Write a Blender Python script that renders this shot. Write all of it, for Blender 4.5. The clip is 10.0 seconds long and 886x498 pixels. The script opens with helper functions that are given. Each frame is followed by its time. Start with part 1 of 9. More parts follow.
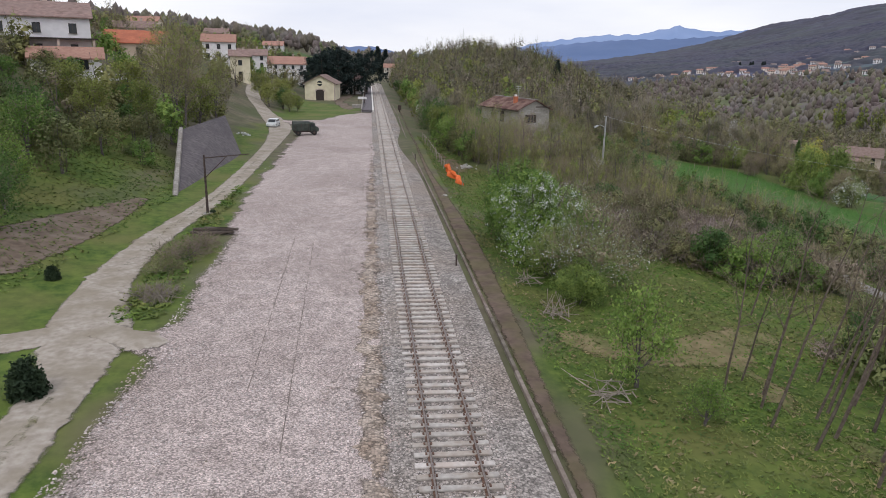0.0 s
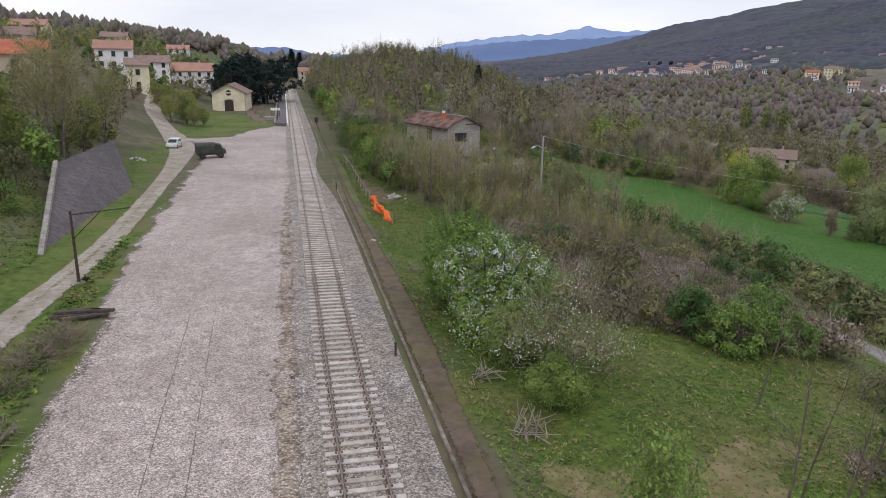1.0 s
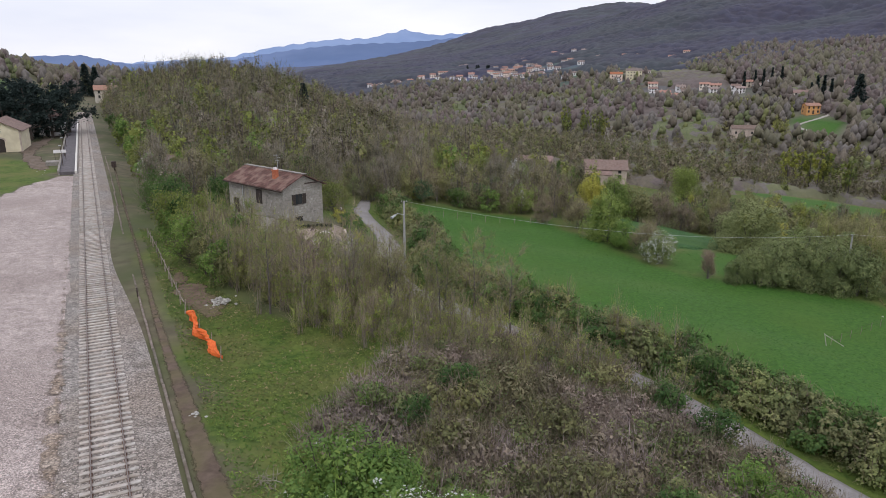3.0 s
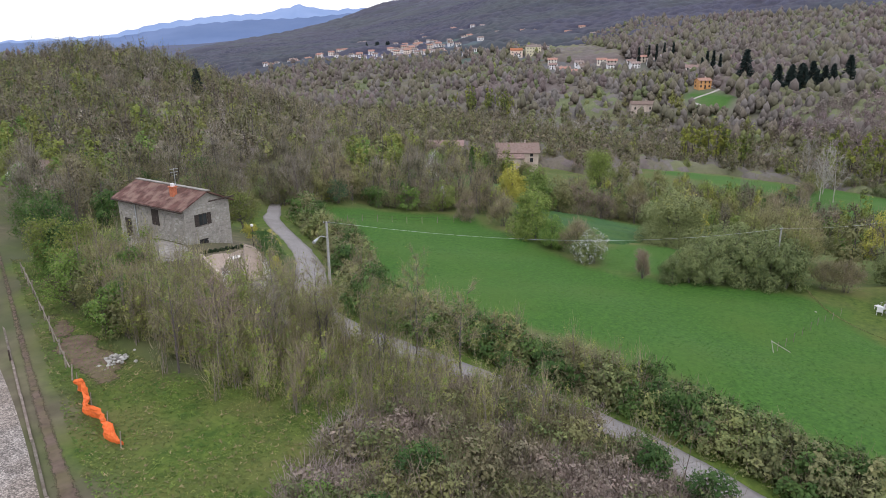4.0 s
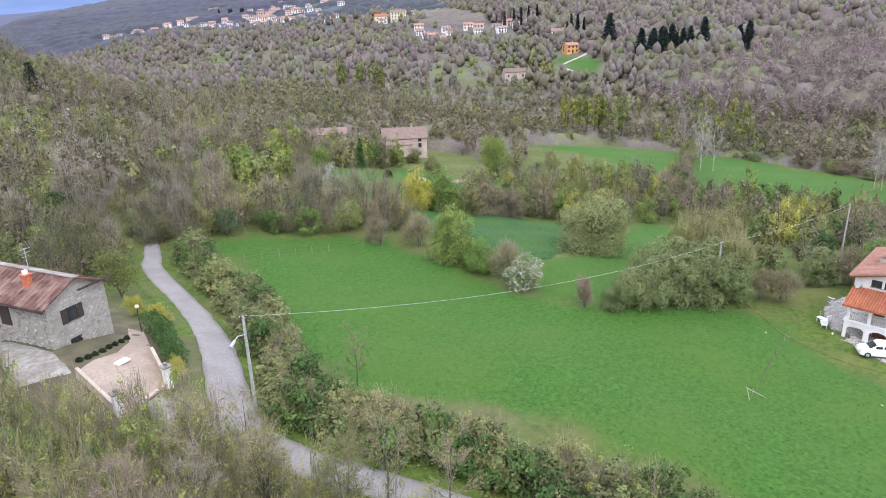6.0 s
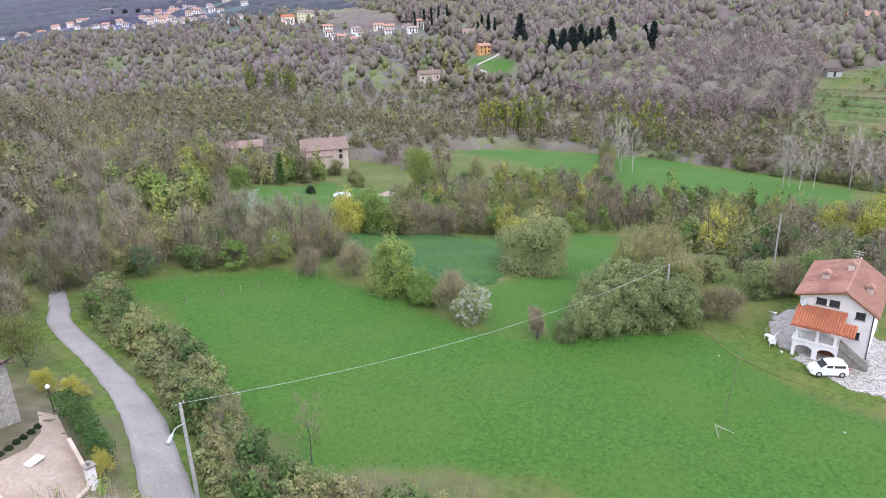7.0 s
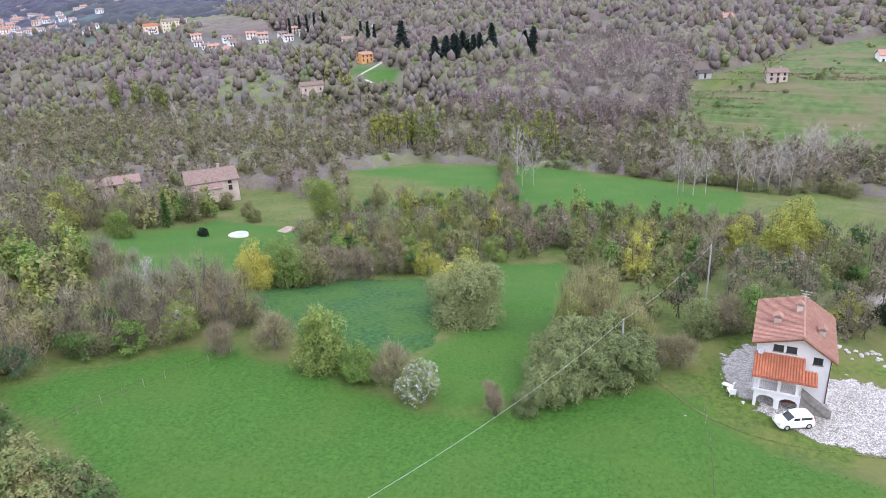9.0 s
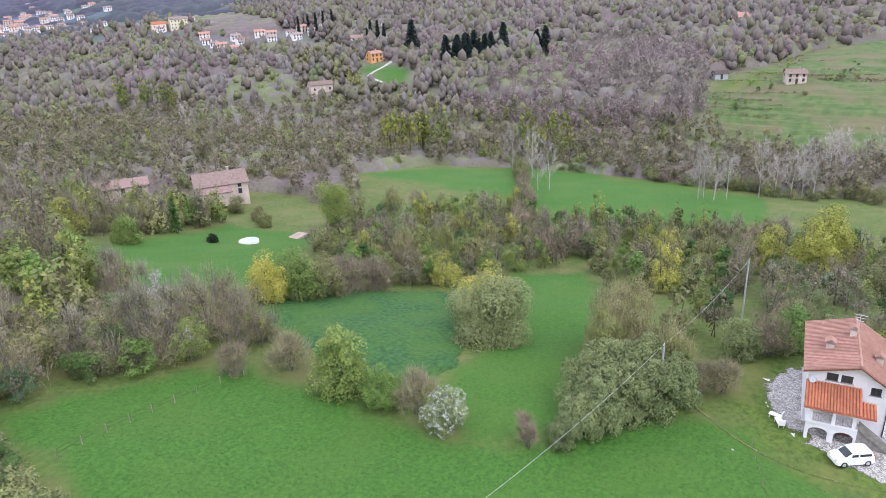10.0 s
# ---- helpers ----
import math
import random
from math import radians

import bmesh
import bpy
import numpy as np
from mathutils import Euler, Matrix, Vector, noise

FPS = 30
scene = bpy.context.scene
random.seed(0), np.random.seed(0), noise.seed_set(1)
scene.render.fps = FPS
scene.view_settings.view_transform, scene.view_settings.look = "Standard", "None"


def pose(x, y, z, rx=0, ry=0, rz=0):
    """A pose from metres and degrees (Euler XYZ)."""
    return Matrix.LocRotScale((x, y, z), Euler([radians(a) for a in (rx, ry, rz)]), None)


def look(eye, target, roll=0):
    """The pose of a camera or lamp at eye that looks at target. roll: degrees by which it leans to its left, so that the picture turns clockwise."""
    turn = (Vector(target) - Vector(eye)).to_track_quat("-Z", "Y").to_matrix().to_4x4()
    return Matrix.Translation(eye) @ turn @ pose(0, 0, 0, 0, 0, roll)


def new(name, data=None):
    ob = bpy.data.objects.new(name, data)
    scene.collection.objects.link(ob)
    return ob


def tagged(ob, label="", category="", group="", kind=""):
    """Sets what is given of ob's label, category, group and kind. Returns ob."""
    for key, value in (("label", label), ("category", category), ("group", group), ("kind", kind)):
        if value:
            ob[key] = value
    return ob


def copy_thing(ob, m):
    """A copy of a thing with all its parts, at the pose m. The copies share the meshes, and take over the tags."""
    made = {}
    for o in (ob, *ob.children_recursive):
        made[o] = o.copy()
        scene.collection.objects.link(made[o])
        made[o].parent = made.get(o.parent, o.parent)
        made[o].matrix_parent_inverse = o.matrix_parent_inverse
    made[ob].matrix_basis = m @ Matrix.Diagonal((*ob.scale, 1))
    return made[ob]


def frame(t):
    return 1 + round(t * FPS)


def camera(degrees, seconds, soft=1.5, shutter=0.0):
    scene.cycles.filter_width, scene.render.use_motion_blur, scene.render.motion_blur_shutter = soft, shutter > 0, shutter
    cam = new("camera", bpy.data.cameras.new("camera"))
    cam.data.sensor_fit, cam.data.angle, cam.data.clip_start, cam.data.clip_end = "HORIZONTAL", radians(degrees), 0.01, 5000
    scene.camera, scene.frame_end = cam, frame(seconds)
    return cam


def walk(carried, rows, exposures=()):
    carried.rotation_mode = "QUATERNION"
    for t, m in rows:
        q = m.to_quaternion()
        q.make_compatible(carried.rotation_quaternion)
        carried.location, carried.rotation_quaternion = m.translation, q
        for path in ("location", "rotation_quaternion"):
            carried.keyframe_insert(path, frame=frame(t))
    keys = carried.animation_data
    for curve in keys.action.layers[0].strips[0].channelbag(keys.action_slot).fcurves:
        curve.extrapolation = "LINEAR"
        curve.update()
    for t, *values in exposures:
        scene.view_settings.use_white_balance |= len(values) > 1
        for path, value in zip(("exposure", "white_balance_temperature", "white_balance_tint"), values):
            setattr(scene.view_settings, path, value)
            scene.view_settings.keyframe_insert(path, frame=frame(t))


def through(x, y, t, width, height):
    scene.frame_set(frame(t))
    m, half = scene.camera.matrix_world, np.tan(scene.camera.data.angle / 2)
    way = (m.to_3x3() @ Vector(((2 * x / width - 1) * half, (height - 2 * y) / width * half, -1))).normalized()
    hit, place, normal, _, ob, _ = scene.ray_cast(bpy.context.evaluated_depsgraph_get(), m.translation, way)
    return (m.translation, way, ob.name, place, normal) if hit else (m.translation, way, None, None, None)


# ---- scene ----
cam = camera(65.4, 10.0, 0.7)
PATH = [
    (0, (-2.568, -1.172, 11.896), (-2.359, 0.745, 11.365), 1.3),
    (0.5, (-2.541, 3.566, 12.771), (-2.23, 5.469, 12.242), 1.2),
    (1, (-2.112, 8.131, 13.681), (-1.683, 10.012, 13.154), 1.0),
    (1.5, (-1.491, 12.581, 14.754), (-0.935, 14.429, 14.232), 0.7),
    (2, (-0.703, 17.361, 15.662), (-0.01, 19.164, 15.144), 0.4),
    (2.5, (0.084, 21.456, 16.774), (0.842, 23.233, 16.259), 0.2),
    (3, (1.003, 25.156, 17.969), (1.879, 26.879, 17.454), -0.1),
    (3.2, (1.286, 26.707, 18.299), (2.225, 28.397, 17.789), -0.2),
    (4.3, (3.226, 34.66, 20.834), (4.358, 36.19, 20.222), -0.7),
    (4.5, (3.553, 36.07, 21.245), (4.707, 37.576, 20.613), -0.7),
    (5, (4.393, 39.244, 22.543), (5.594, 40.689, 21.859), -0.9),
    (5.5, (5.349, 42.388, 23.827), (6.617, 43.771, 23.134), -1.1),
    (6.8, (8.201, 50.193, 27.45), (9.667, 51.363, 26.755), -2.3),
    (7, (8.729, 51.284, 27.729), (10.224, 52.412, 27.028), -2.0),
    (7.5, (10.073, 53.99, 28.875), (11.634, 55.023, 28.172), -2.2),
    (8, (11.343, 56.534, 30.131), (12.953, 57.488, 29.425), -2.4),
    (8.5, (12.806, 58.834, 31.284), (14.449, 59.725, 30.574), -2.5),
    (9, (14.343, 61.033, 31.902), (16.007, 61.884, 31.189), -2.6),
    (9.5, (16.094, 63.098, 32.109), (17.77, 63.922, 31.394), -2.7),
    (10, (17.873, 65.196, 32.203), (19.528, 66.062, 31.486), -2.5),
]
walk(cam, [(t, look(eye, target, roll)) for t, eye, target, roll in PATH], [(0.0, 0.0, 6500, 10), (3.2, 0.05, 6500, 11), (4.3, 0.58, 6380, 11), (5.0, 0.93, 6320, 12), (5.5, 1.10, 6270, 12), (7.0, 1.08, 6120, 14), (10.0, 1.08, 6020, 15)])

# ---- sky and light: a bright overcast afternoon ----
world = bpy.data.worlds.new("sky")
scene.world = world
world.use_nodes = True
wt = world.node_tree
wt.nodes.clear()
w_out = wt.nodes.new("ShaderNodeOutputWorld")
w_bg = wt.nodes.new("ShaderNodeBackground")
w_sky = wt.nodes.new("ShaderNodeTexSky")
w_sky.sky_type, w_sky.sun_disc = "NISHITA", False
w_sky.sun_elevation, w_sky.sun_rotation = radians(48), radians(200)
w_coord = wt.nodes.new("ShaderNodeTexCoord")
w_map = wt.nodes.new("ShaderNodeMapping")
w_map.inputs["Scale"].default_value = (1.2, 1.2, 5.0)
w_noise = wt.nodes.new("ShaderNodeTexNoise")
w_noise.inputs["Scale"].default_value, w_noise.inputs["Detail"].default_value = 2.2, 6
w_cloud = wt.nodes.new("ShaderNodeValToRGB")
w_cloud.color_ramp.elements[0].position, w_cloud.color_ramp.elements[0].color = 0.32, (8.2, 8.5, 9.8, 1)
w_cloud.color_ramp.elements[1].position, w_cloud.color_ramp.elements[1].color = 0.68, (10.4, 10.4, 10.8, 1)
w_mix = wt.nodes.new("ShaderNodeMix")
w_mix.data_type = "RGBA"
w_mix.inputs[0].default_value = 0.93
wt.links.new(w_coord.outputs["Generated"], w_map.inputs["Vector"])
wt.links.new(w_map.outputs["Vector"], w_noise.inputs["Vector"])
wt.links.new(w_noise.outputs["Fac"], w_cloud.inputs["Fac"])
wt.links.new(w_sky.outputs["Color"], w_mix.inputs[6])
wt.links.new(w_cloud.outputs["Color"], w_mix.inputs[7])
wt.links.new(w_mix.outputs[2], w_bg.inputs["Color"])
w_bg.inputs["Strength"].default_value = 0.1
wt.links.new(w_bg.outputs["Background"], w_out.inputs["Surface"])
sun = new("sun", bpy.data.lights.new("sun", "SUN"))
sun.data.energy, sun.data.angle, sun.data.color = 0.9, radians(25), (1.0, 0.96, 0.9)
sun.matrix_world = look((0, 0, 100), (40, 70, 0))


# ---- materials ----
def surface(name, a, b, scale=3.0, rough=0.85, relief=0.0, patch=None, patch_scale=0.15, patch_mix=0.6, vary=0.0, island=0.0, metal=0.0, detail=5, lo=0.35, hi=0.65, mask=None):
    """A procedural material: grain between colours a and b, large patches of a third colour, relief and variation from piece to piece."""
    m = bpy.data.materials.new(name)
    m.use_nodes = True
    nt = m.node_tree
    p = nt.nodes["Principled BSDF"]
    p.inputs["Roughness"].default_value, p.inputs["Metallic"].default_value = rough, metal
    p.inputs["Specular IOR Level"].default_value = 0.3
    g = nt.nodes.new("ShaderNodeNewGeometry")
    n = nt.nodes.new("ShaderNodeTexNoise")
    n.inputs["Scale"].default_value, n.inputs["Detail"].default_value = scale, detail
    nt.links.new(g.outputs["Position"], n.inputs["Vector"])
    r = nt.nodes.new("ShaderNodeValToRGB")
    r.color_ramp.elements[0].position, r.color_ramp.elements[0].color = lo, (*a, 1)
    r.color_ramp.elements[1].position, r.color_ramp.elements[1].color = hi, (*b, 1)
    nt.links.new(n.outputs["Fac"], r.inputs["Fac"])
    out = r.outputs["Color"]
    if patch:
        n2 = nt.nodes.new("ShaderNodeTexNoise")
        n2.inputs["Scale"].default_value, n2.inputs["Detail"].default_value = patch_scale, 4
        nt.links.new(g.outputs["Position"], n2.inputs["Vector"])
        r2 = nt.nodes.new("ShaderNodeMapRange")
        r2.inputs["From Min"].default_value, r2.inputs["From Max"].default_value = 0.42, 0.62
        r2.inputs["To Max"].default_value = patch_mix
        nt.links.new(n2.outputs["Fac"], r2.inputs["Value"])
        mx = nt.nodes.new("ShaderNodeMix")
        mx.data_type = "RGBA"
        nt.links.new(r2.outputs["Result"], mx.inputs[0])
        nt.links.new(out, mx.inputs[6])
        mx.inputs[7].default_value = (*patch, 1)
        out = mx.outputs[2]
    for amount, source in ((vary, "object"), (island, "island")):
        if not amount:
            continue
        if source == "object":
            o = nt.nodes.new("ShaderNodeObjectInfo").outputs["Random"]
        else:
            o = g.outputs["Random Per Island"]
        hs = nt.nodes.new("ShaderNodeHueSaturation")
        mr = nt.nodes.new("ShaderNodeMapRange")
        mr.inputs["To Min"].default_value, mr.inputs["To Max"].default_value = 1 - amount, 1 + amount
        nt.links.new(o, mr.inputs["Value"])
        nt.links.new(mr.outputs["Result"], hs.inputs["Value"])
        mh = nt.nodes.new("ShaderNodeMapRange")
        mh.inputs["To Min"].default_value, mh.inputs["To Max"].default_value = 0.5 + amount * 0.06, 0.5 - amount * 0.06
        nt.links.new(o, mh.inputs["Value"])
        nt.links.new(mh.outputs["Result"], hs.inputs["Hue"])
        nt.links.new(out, hs.inputs["Color"])
        out = hs.outputs["Color"]
    nt.links.new(out, p.inputs["Base Color"])
    if relief:
        bp = nt.nodes.new("ShaderNodeBump")
        bp.inputs["Strength"].default_value, bp.inputs["Distance"].default_value = 0.7, relief
        nt.links.new(n.outputs["Fac"], bp.inputs["Height"])
        nt.links.new(bp.outputs["Normal"], p.inputs["Normal"])
    return m


def worn_rim(m, loose=1.0):
    """Let a laid surface thin out unevenly towards its rim, where the ground shows through."""
    nt = m.node_tree
    out = nt.nodes["Material Output"]
    solid = out.inputs["Surface"].links[0].from_socket
    at = nt.nodes.new("ShaderNodeAttribute")
    at.attribute_name = "rim"
    g = nt.nodes.new("ShaderNodeNewGeometry")
    n = nt.nodes.new("ShaderNodeTexNoise")
    n.inputs["Scale"].default_value, n.inputs["Detail"].default_value, n.inputs["Roughness"].default_value = 2.6, 8, 0.72
    nt.links.new(g.outputs["Position"], n.inputs["Vector"])
    add = nt.nodes.new("ShaderNodeMath")
    add.operation = "MULTIPLY_ADD"
    add.inputs[1].default_value = 0.9 / loose
    nt.links.new(at.outputs["Fac"], add.inputs[0])
    nt.links.new(n.outputs["Fac"], add.inputs[2])
    mr = nt.nodes.new("ShaderNodeMapRange")
    mr.inputs["From Min"].default_value, mr.inputs["From Max"].default_value = 0.72, 0.98
    nt.links.new(add.outputs["Value"], mr.inputs["Value"])
    clear, mx = nt.nodes.new("ShaderNodeBsdfTransparent"), nt.nodes.new("ShaderNodeMixShader")
    nt.links.new(mr.outputs["Result"], mx.inputs[0])
    nt.links.new(clear.outputs["BSDF"], mx.inputs[1])
    nt.links.new(solid, mx.inputs[2])
    nt.links.new(mx.outputs["Shader"], out.inputs["Surface"])
    return m


def gravel(name, a, b, stain, size=0.07, relief=0.03, stain_scale=0.12, stain_mix=0.5):
    """Loose stones: a cell pattern with a colour for each stone, darker gaps, and large stains."""
    m = surface(name, a, b, 1.3, 0.9, 0, stain, stain_scale, stain_mix)
    nt = m.node_tree
    p = nt.nodes["Principled BSDF"]
    base = p.inputs["Base Color"].links[0].from_socket
    g = nt.nodes.new("ShaderNodeNewGeometry")
    v = nt.nodes.new("ShaderNodeTexVoronoi")
    v.inputs["Scale"].default_value = 1 / size
    nt.links.new(g.outputs["Position"], v.inputs["Vector"])
    sep = nt.nodes.new("ShaderNodeSeparateColor")
    nt.links.new(v.outputs["Color"], sep.inputs["Color"])
    mr = nt.nodes.new("ShaderNodeMapRange")
    mr.inputs["To Min"].default_value, mr.inputs["To Max"].default_value = 0.48, 1.5
    nt.links.new(sep.outputs["Red"], mr.inputs["Value"])
    gap = nt.nodes.new("ShaderNodeMapRange")
    gap.inputs["From Min"].default_value, gap.inputs["From Max"].default_value = 0.35, 0.8
    gap.inputs["To Min"].default_value, gap.inputs["To Max"].default_value = 1.0, 0.55
    nt.links.new(v.outputs["Distance"], gap.inputs["Value"])
    mul = nt.nodes.new("ShaderNodeMath")
    mul.operation = "MULTIPLY"
    nt.links.new(mr.outputs["Result"], mul.inputs[0])
    nt.links.new(gap.outputs["Result"], mul.inputs[1])
    hs = nt.nodes.new("ShaderNodeHueSaturation")
    nt.links.new(mul.outputs["Value"], hs.inputs["Value"])
    nt.links.new(base, hs.inputs["Color"])
    nt.links.new(hs.outputs["Color"], p.inputs["Base Color"])
    inv = nt.nodes.new("ShaderNodeMath")
    inv.operation = "SUBTRACT"
    inv.inputs[0].default_value = 1
    nt.links.new(v.outputs["Distance"], inv.inputs[1])
    bp = nt.nodes.new("ShaderNodeBump")
    bp.inputs["Strength"].default_value, bp.inputs["Distance"].default_value = 0.8, relief
    nt.links.new(inv.outputs["Value"], bp.inputs["Height"])
    nt.links.new(bp.outputs["Normal"], p.inputs["Normal"])
    return m


def foliage(name, a, b, vary=0.15, island=0.25, patch=None, patch_scale=0.03, patch_mix=0.8, through=0.35, tinted=0.3):
    """Leaves or twigs: matt, a little light passes through, colour varies from leaf to leaf and tree to tree."""
    m = surface(name, a, b, 0.9, 0.75, 0, patch, patch_scale, patch_mix, vary, island * 0.8)
    nt = m.node_tree
    p = nt.nodes["Principled BSDF"]
    tint = nt.nodes.new("ShaderNodeAttribute")
    tint.attribute_name = "tint"
    hs = nt.nodes.new("ShaderNodeHueSaturation")
    for socket, lo, hi in (("Value", 1 - tinted, 1 + tinted), ("Hue", 0.5 + 0.05 * tinted, 0.5 - 0.05 * tinted)):
        mr = nt.nodes.new("ShaderNodeMapRange")
        mr.inputs["From Min"].default_value, mr.inputs["To Min"].default_value, mr.inputs["To Max"].default_value = -1.0, lo, hi
        nt.links.new(tint.outputs["Fac"], mr.inputs["Value"])
        nt.links.new(mr.outputs["Result"], hs.inputs[socket])
    nt.links.new(p.inputs["Base Color"].links[0].from_socket, hs.inputs["Color"])
    nt.links.new(hs.outputs["Color"], p.inputs["Base Color"])
    if through:
        out = nt.nodes["Material Output"]
        tr = nt.nodes.new("ShaderNodeBsdfTranslucent")
        mx = nt.nodes.new("ShaderNodeMixShader")
        mx.inputs[0].default_value = through
        nt.links.new(p.inputs["Base Color"].links[0].from_socket, tr.inputs["Color"])
        nt.links.new(p.outputs["BSDF"], mx.inputs[1])
        nt.links.new(tr.outputs["BSDF"], mx.inputs[2])
        nt.links.new(mx.outputs["Shader"], out.inputs["Surface"])
    return m


M_BALLAST = gravel("ballast", (0.245, 0.222, 0.208), (0.38, 0.348, 0.327), (0.30, 0.235, 0.19), 0.085)
M_RUSTSTONE = gravel("rusty_gravel", (0.27, 0.205, 0.16), (0.40, 0.325, 0.27), (0.42, 0.36, 0.315), 0.1, 0.03, 0.5, 0.7)
M_YARD = gravel("yard_gravel", (0.425, 0.358, 0.34), (0.57, 0.487, 0.465), (0.365, 0.30, 0.28), 0.056, 0.02, 0.1, 0.6)
M_WHITE_GRAVEL = gravel("white_gravel", (0.36, 0.345, 0.335), (0.52, 0.50, 0.485), (0.34, 0.32, 0.275), 0.11, 0.03, 0.3, 0.5)
M_DIRT = surface("dirt_road", (0.29, 0.252, 0.215), (0.41, 0.37, 0.325), 3.2, 0.95, 0.006, (0.245, 0.21, 0.16), 0.5, 0.7, detail=11)
M_EARTH = surface("bare_earth", (0.10, 0.073, 0.055), (0.17, 0.13, 0.10), 1.5, 0.95, 0.03, (0.22, 0.18, 0.155), 0.5, 0.5)
M_ASPHALT = surface("worn_asphalt", (0.244, 0.229, 0.229), (0.311, 0.296, 0.296), 5.0, 0.9, 0.004, (0.192, 0.178, 0.174), 0.3, 0.5)
M_PAVING = surface("pinkish_paving", (0.326, 0.259, 0.215), (0.414, 0.340, 0.289), 4.0, 0.9, 0.004, (0.281, 0.222, 0.185), 0.5, 0.6)
M_CONCRETE = surface("concrete", (0.222, 0.207, 0.192), (0.333, 0.318, 0.296), 3.0, 0.9, 0.006, (0.148, 0.126, 0.104), 0.6, 0.5, 0.12)
M_SLEEPER = surface("sleeper_concrete", (0.40, 0.372, 0.352), (0.54, 0.507, 0.483), 5.0, 0.9, 0.004, (0.33, 0.25, 0.19), 1.2, 0.45, 0.15)
M_RAIL = surface("rusty_rail", (0.10, 0.055, 0.04), (0.20, 0.12, 0.09), 6.0, 0.7, 0.002, None, 1, 1, 0, 0, 0.3)
M_RAILTOP = surface("polished_rail", (0.19, 0.16, 0.145), (0.27, 0.235, 0.215), 9.0, 0.4, 0, None, 1, 1, 0, 0, 0.7)
M_STEEL = surface("old_steel", (0.055, 0.04, 0.038), (0.11, 0.085, 0.075), 6.0, 0.7, 0.001, None, 1, 1, 0.05, 0, 0.4)
M_GALV = surface("galvanised_steel", (0.42, 0.44, 0.46), (0.56, 0.58, 0.60), 7.0, 0.5, 0, None, 1, 1, 0, 0, 0.5)
M_POLE = surface("pole_concrete", (0.296, 0.296, 0.296), (0.407, 0.407, 0.400), 6.0, 0.85, 0.002)
M_WOODGREY = surface("weathered_wood", (0.20, 0.17, 0.14), (0.34, 0.30, 0.26), 8.0, 0.9, 0.004, None, 1, 1, 0.2)
M_NET = surface("orange_netting", (0.75, 0.13, 0.03), (0.85, 0.20, 0.05), 6.0, 0.6, 0.01)
M_STONE = surface("rubble_stone", (0.31, 0.293, 0.27), (0.44, 0.423, 0.40), 2.0, 0.9, 0.02, (0.25, 0.228, 0.205), 0.8, 0.6, 0.16)
M_MORTAR = surface("lime_mortar", (0.31, 0.295, 0.265), (0.41, 0.39, 0.36), 5.0, 0.95, 0.01, (0.26, 0.24, 0.21), 0.5, 0.5)
M_WALLSTONE = surface("retaining_wall_stone", (0.095, 0.083, 0.092), (0.165, 0.148, 0.153), 2.5, 0.9, 0.03, (0.09, 0.08, 0.09), 0.5, 0.5, 0.15)
M_RUSTROOF = surface("rusted_sheet_roof", (0.090, 0.043, 0.037), (0.145, 0.073, 0.061), 1.6, 0.75, 0.004, (0.27, 0.18, 0.15), 1.0, 0.75)
M_TILE = surface("terracotta_tile", (0.33, 0.18, 0.14), (0.42, 0.245, 0.195), 2.5, 0.8, 0.004, (0.28, 0.15, 0.12), 0.5, 0.5, 0.1)
M_TILE_BRIGHT = surface("orange_tile", (0.34, 0.115, 0.06), (0.44, 0.17, 0.09), 4.0, 0.8, 0.004, (0.26, 0.09, 0.055), 0.9, 0.5, 0.1)
M_TILE_OLD = surface("old_brown_tile", (0.17, 0.115, 0.10), (0.27, 0.19, 0.168), 1.5, 0.85, 0.01, (0.22, 0.165, 0.145), 0.6, 0.6, 0.2)
M_WHITE = surface("white_render", (0.74, 0.72, 0.74), (0.82, 0.80, 0.82), 1.2, 0.9, 0.002, (0.66, 0.64, 0.64), 0.4, 0.4)
M_CREAM = surface("cream_render", (0.66, 0.60, 0.44), (0.76, 0.70, 0.54), 1.0, 0.9, 0.002, (0.56, 0.50, 0.38), 0.3, 0.5)
M_TOWNROOF = surface("weathered_town_tile", (0.19, 0.145, 0.132), (0.29, 0.23, 0.21), 1.5, 0.85, 0.01, (0.24, 0.20, 0.185), 0.6, 0.6, 0.25)
M_TOWN = surface("town_render", (0.60, 0.54, 0.48), (0.74, 0.69, 0.64), 0.3, 0.9, 0, (0.58, 0.42, 0.30), 0.02, 0.6, 0.2)
M_ORANGE = surface("orange_render", (0.62, 0.30, 0.12), (0.72, 0.38, 0.17), 0.8, 0.9, 0, None, 1, 1, 0.1)
M_PINKWALL = surface("pinkish_old_render", (0.46, 0.38, 0.33), (0.58, 0.49, 0.43), 1.0, 0.9, 0.003, (0.36, 0.30, 0.26), 0.4, 0.6)
M_SHUTTER = surface("dark_shutter", (0.035, 0.028, 0.026), (0.06, 0.048, 0.042), 9.0, 0.7)
M_GLASS = surface("dark_window_glass", (0.03, 0.035, 0.04), (0.05, 0.055, 0.06), 1.0, 0.08)
M_BLACK = surface("black_rubber", (0.02, 0.02, 0.021), (0.035, 0.035, 0.036), 8.0, 0.7)
M_CARWHITE = surface("white_car_paint", (0.78, 0.78, 0.79), (0.83, 0.83, 0.84), 1.0, 0.25)
M_CARGREY = surface("pale_car_paint", (0.55, 0.57, 0.58), (0.62, 0.64, 0.65), 1.0, 0.3)
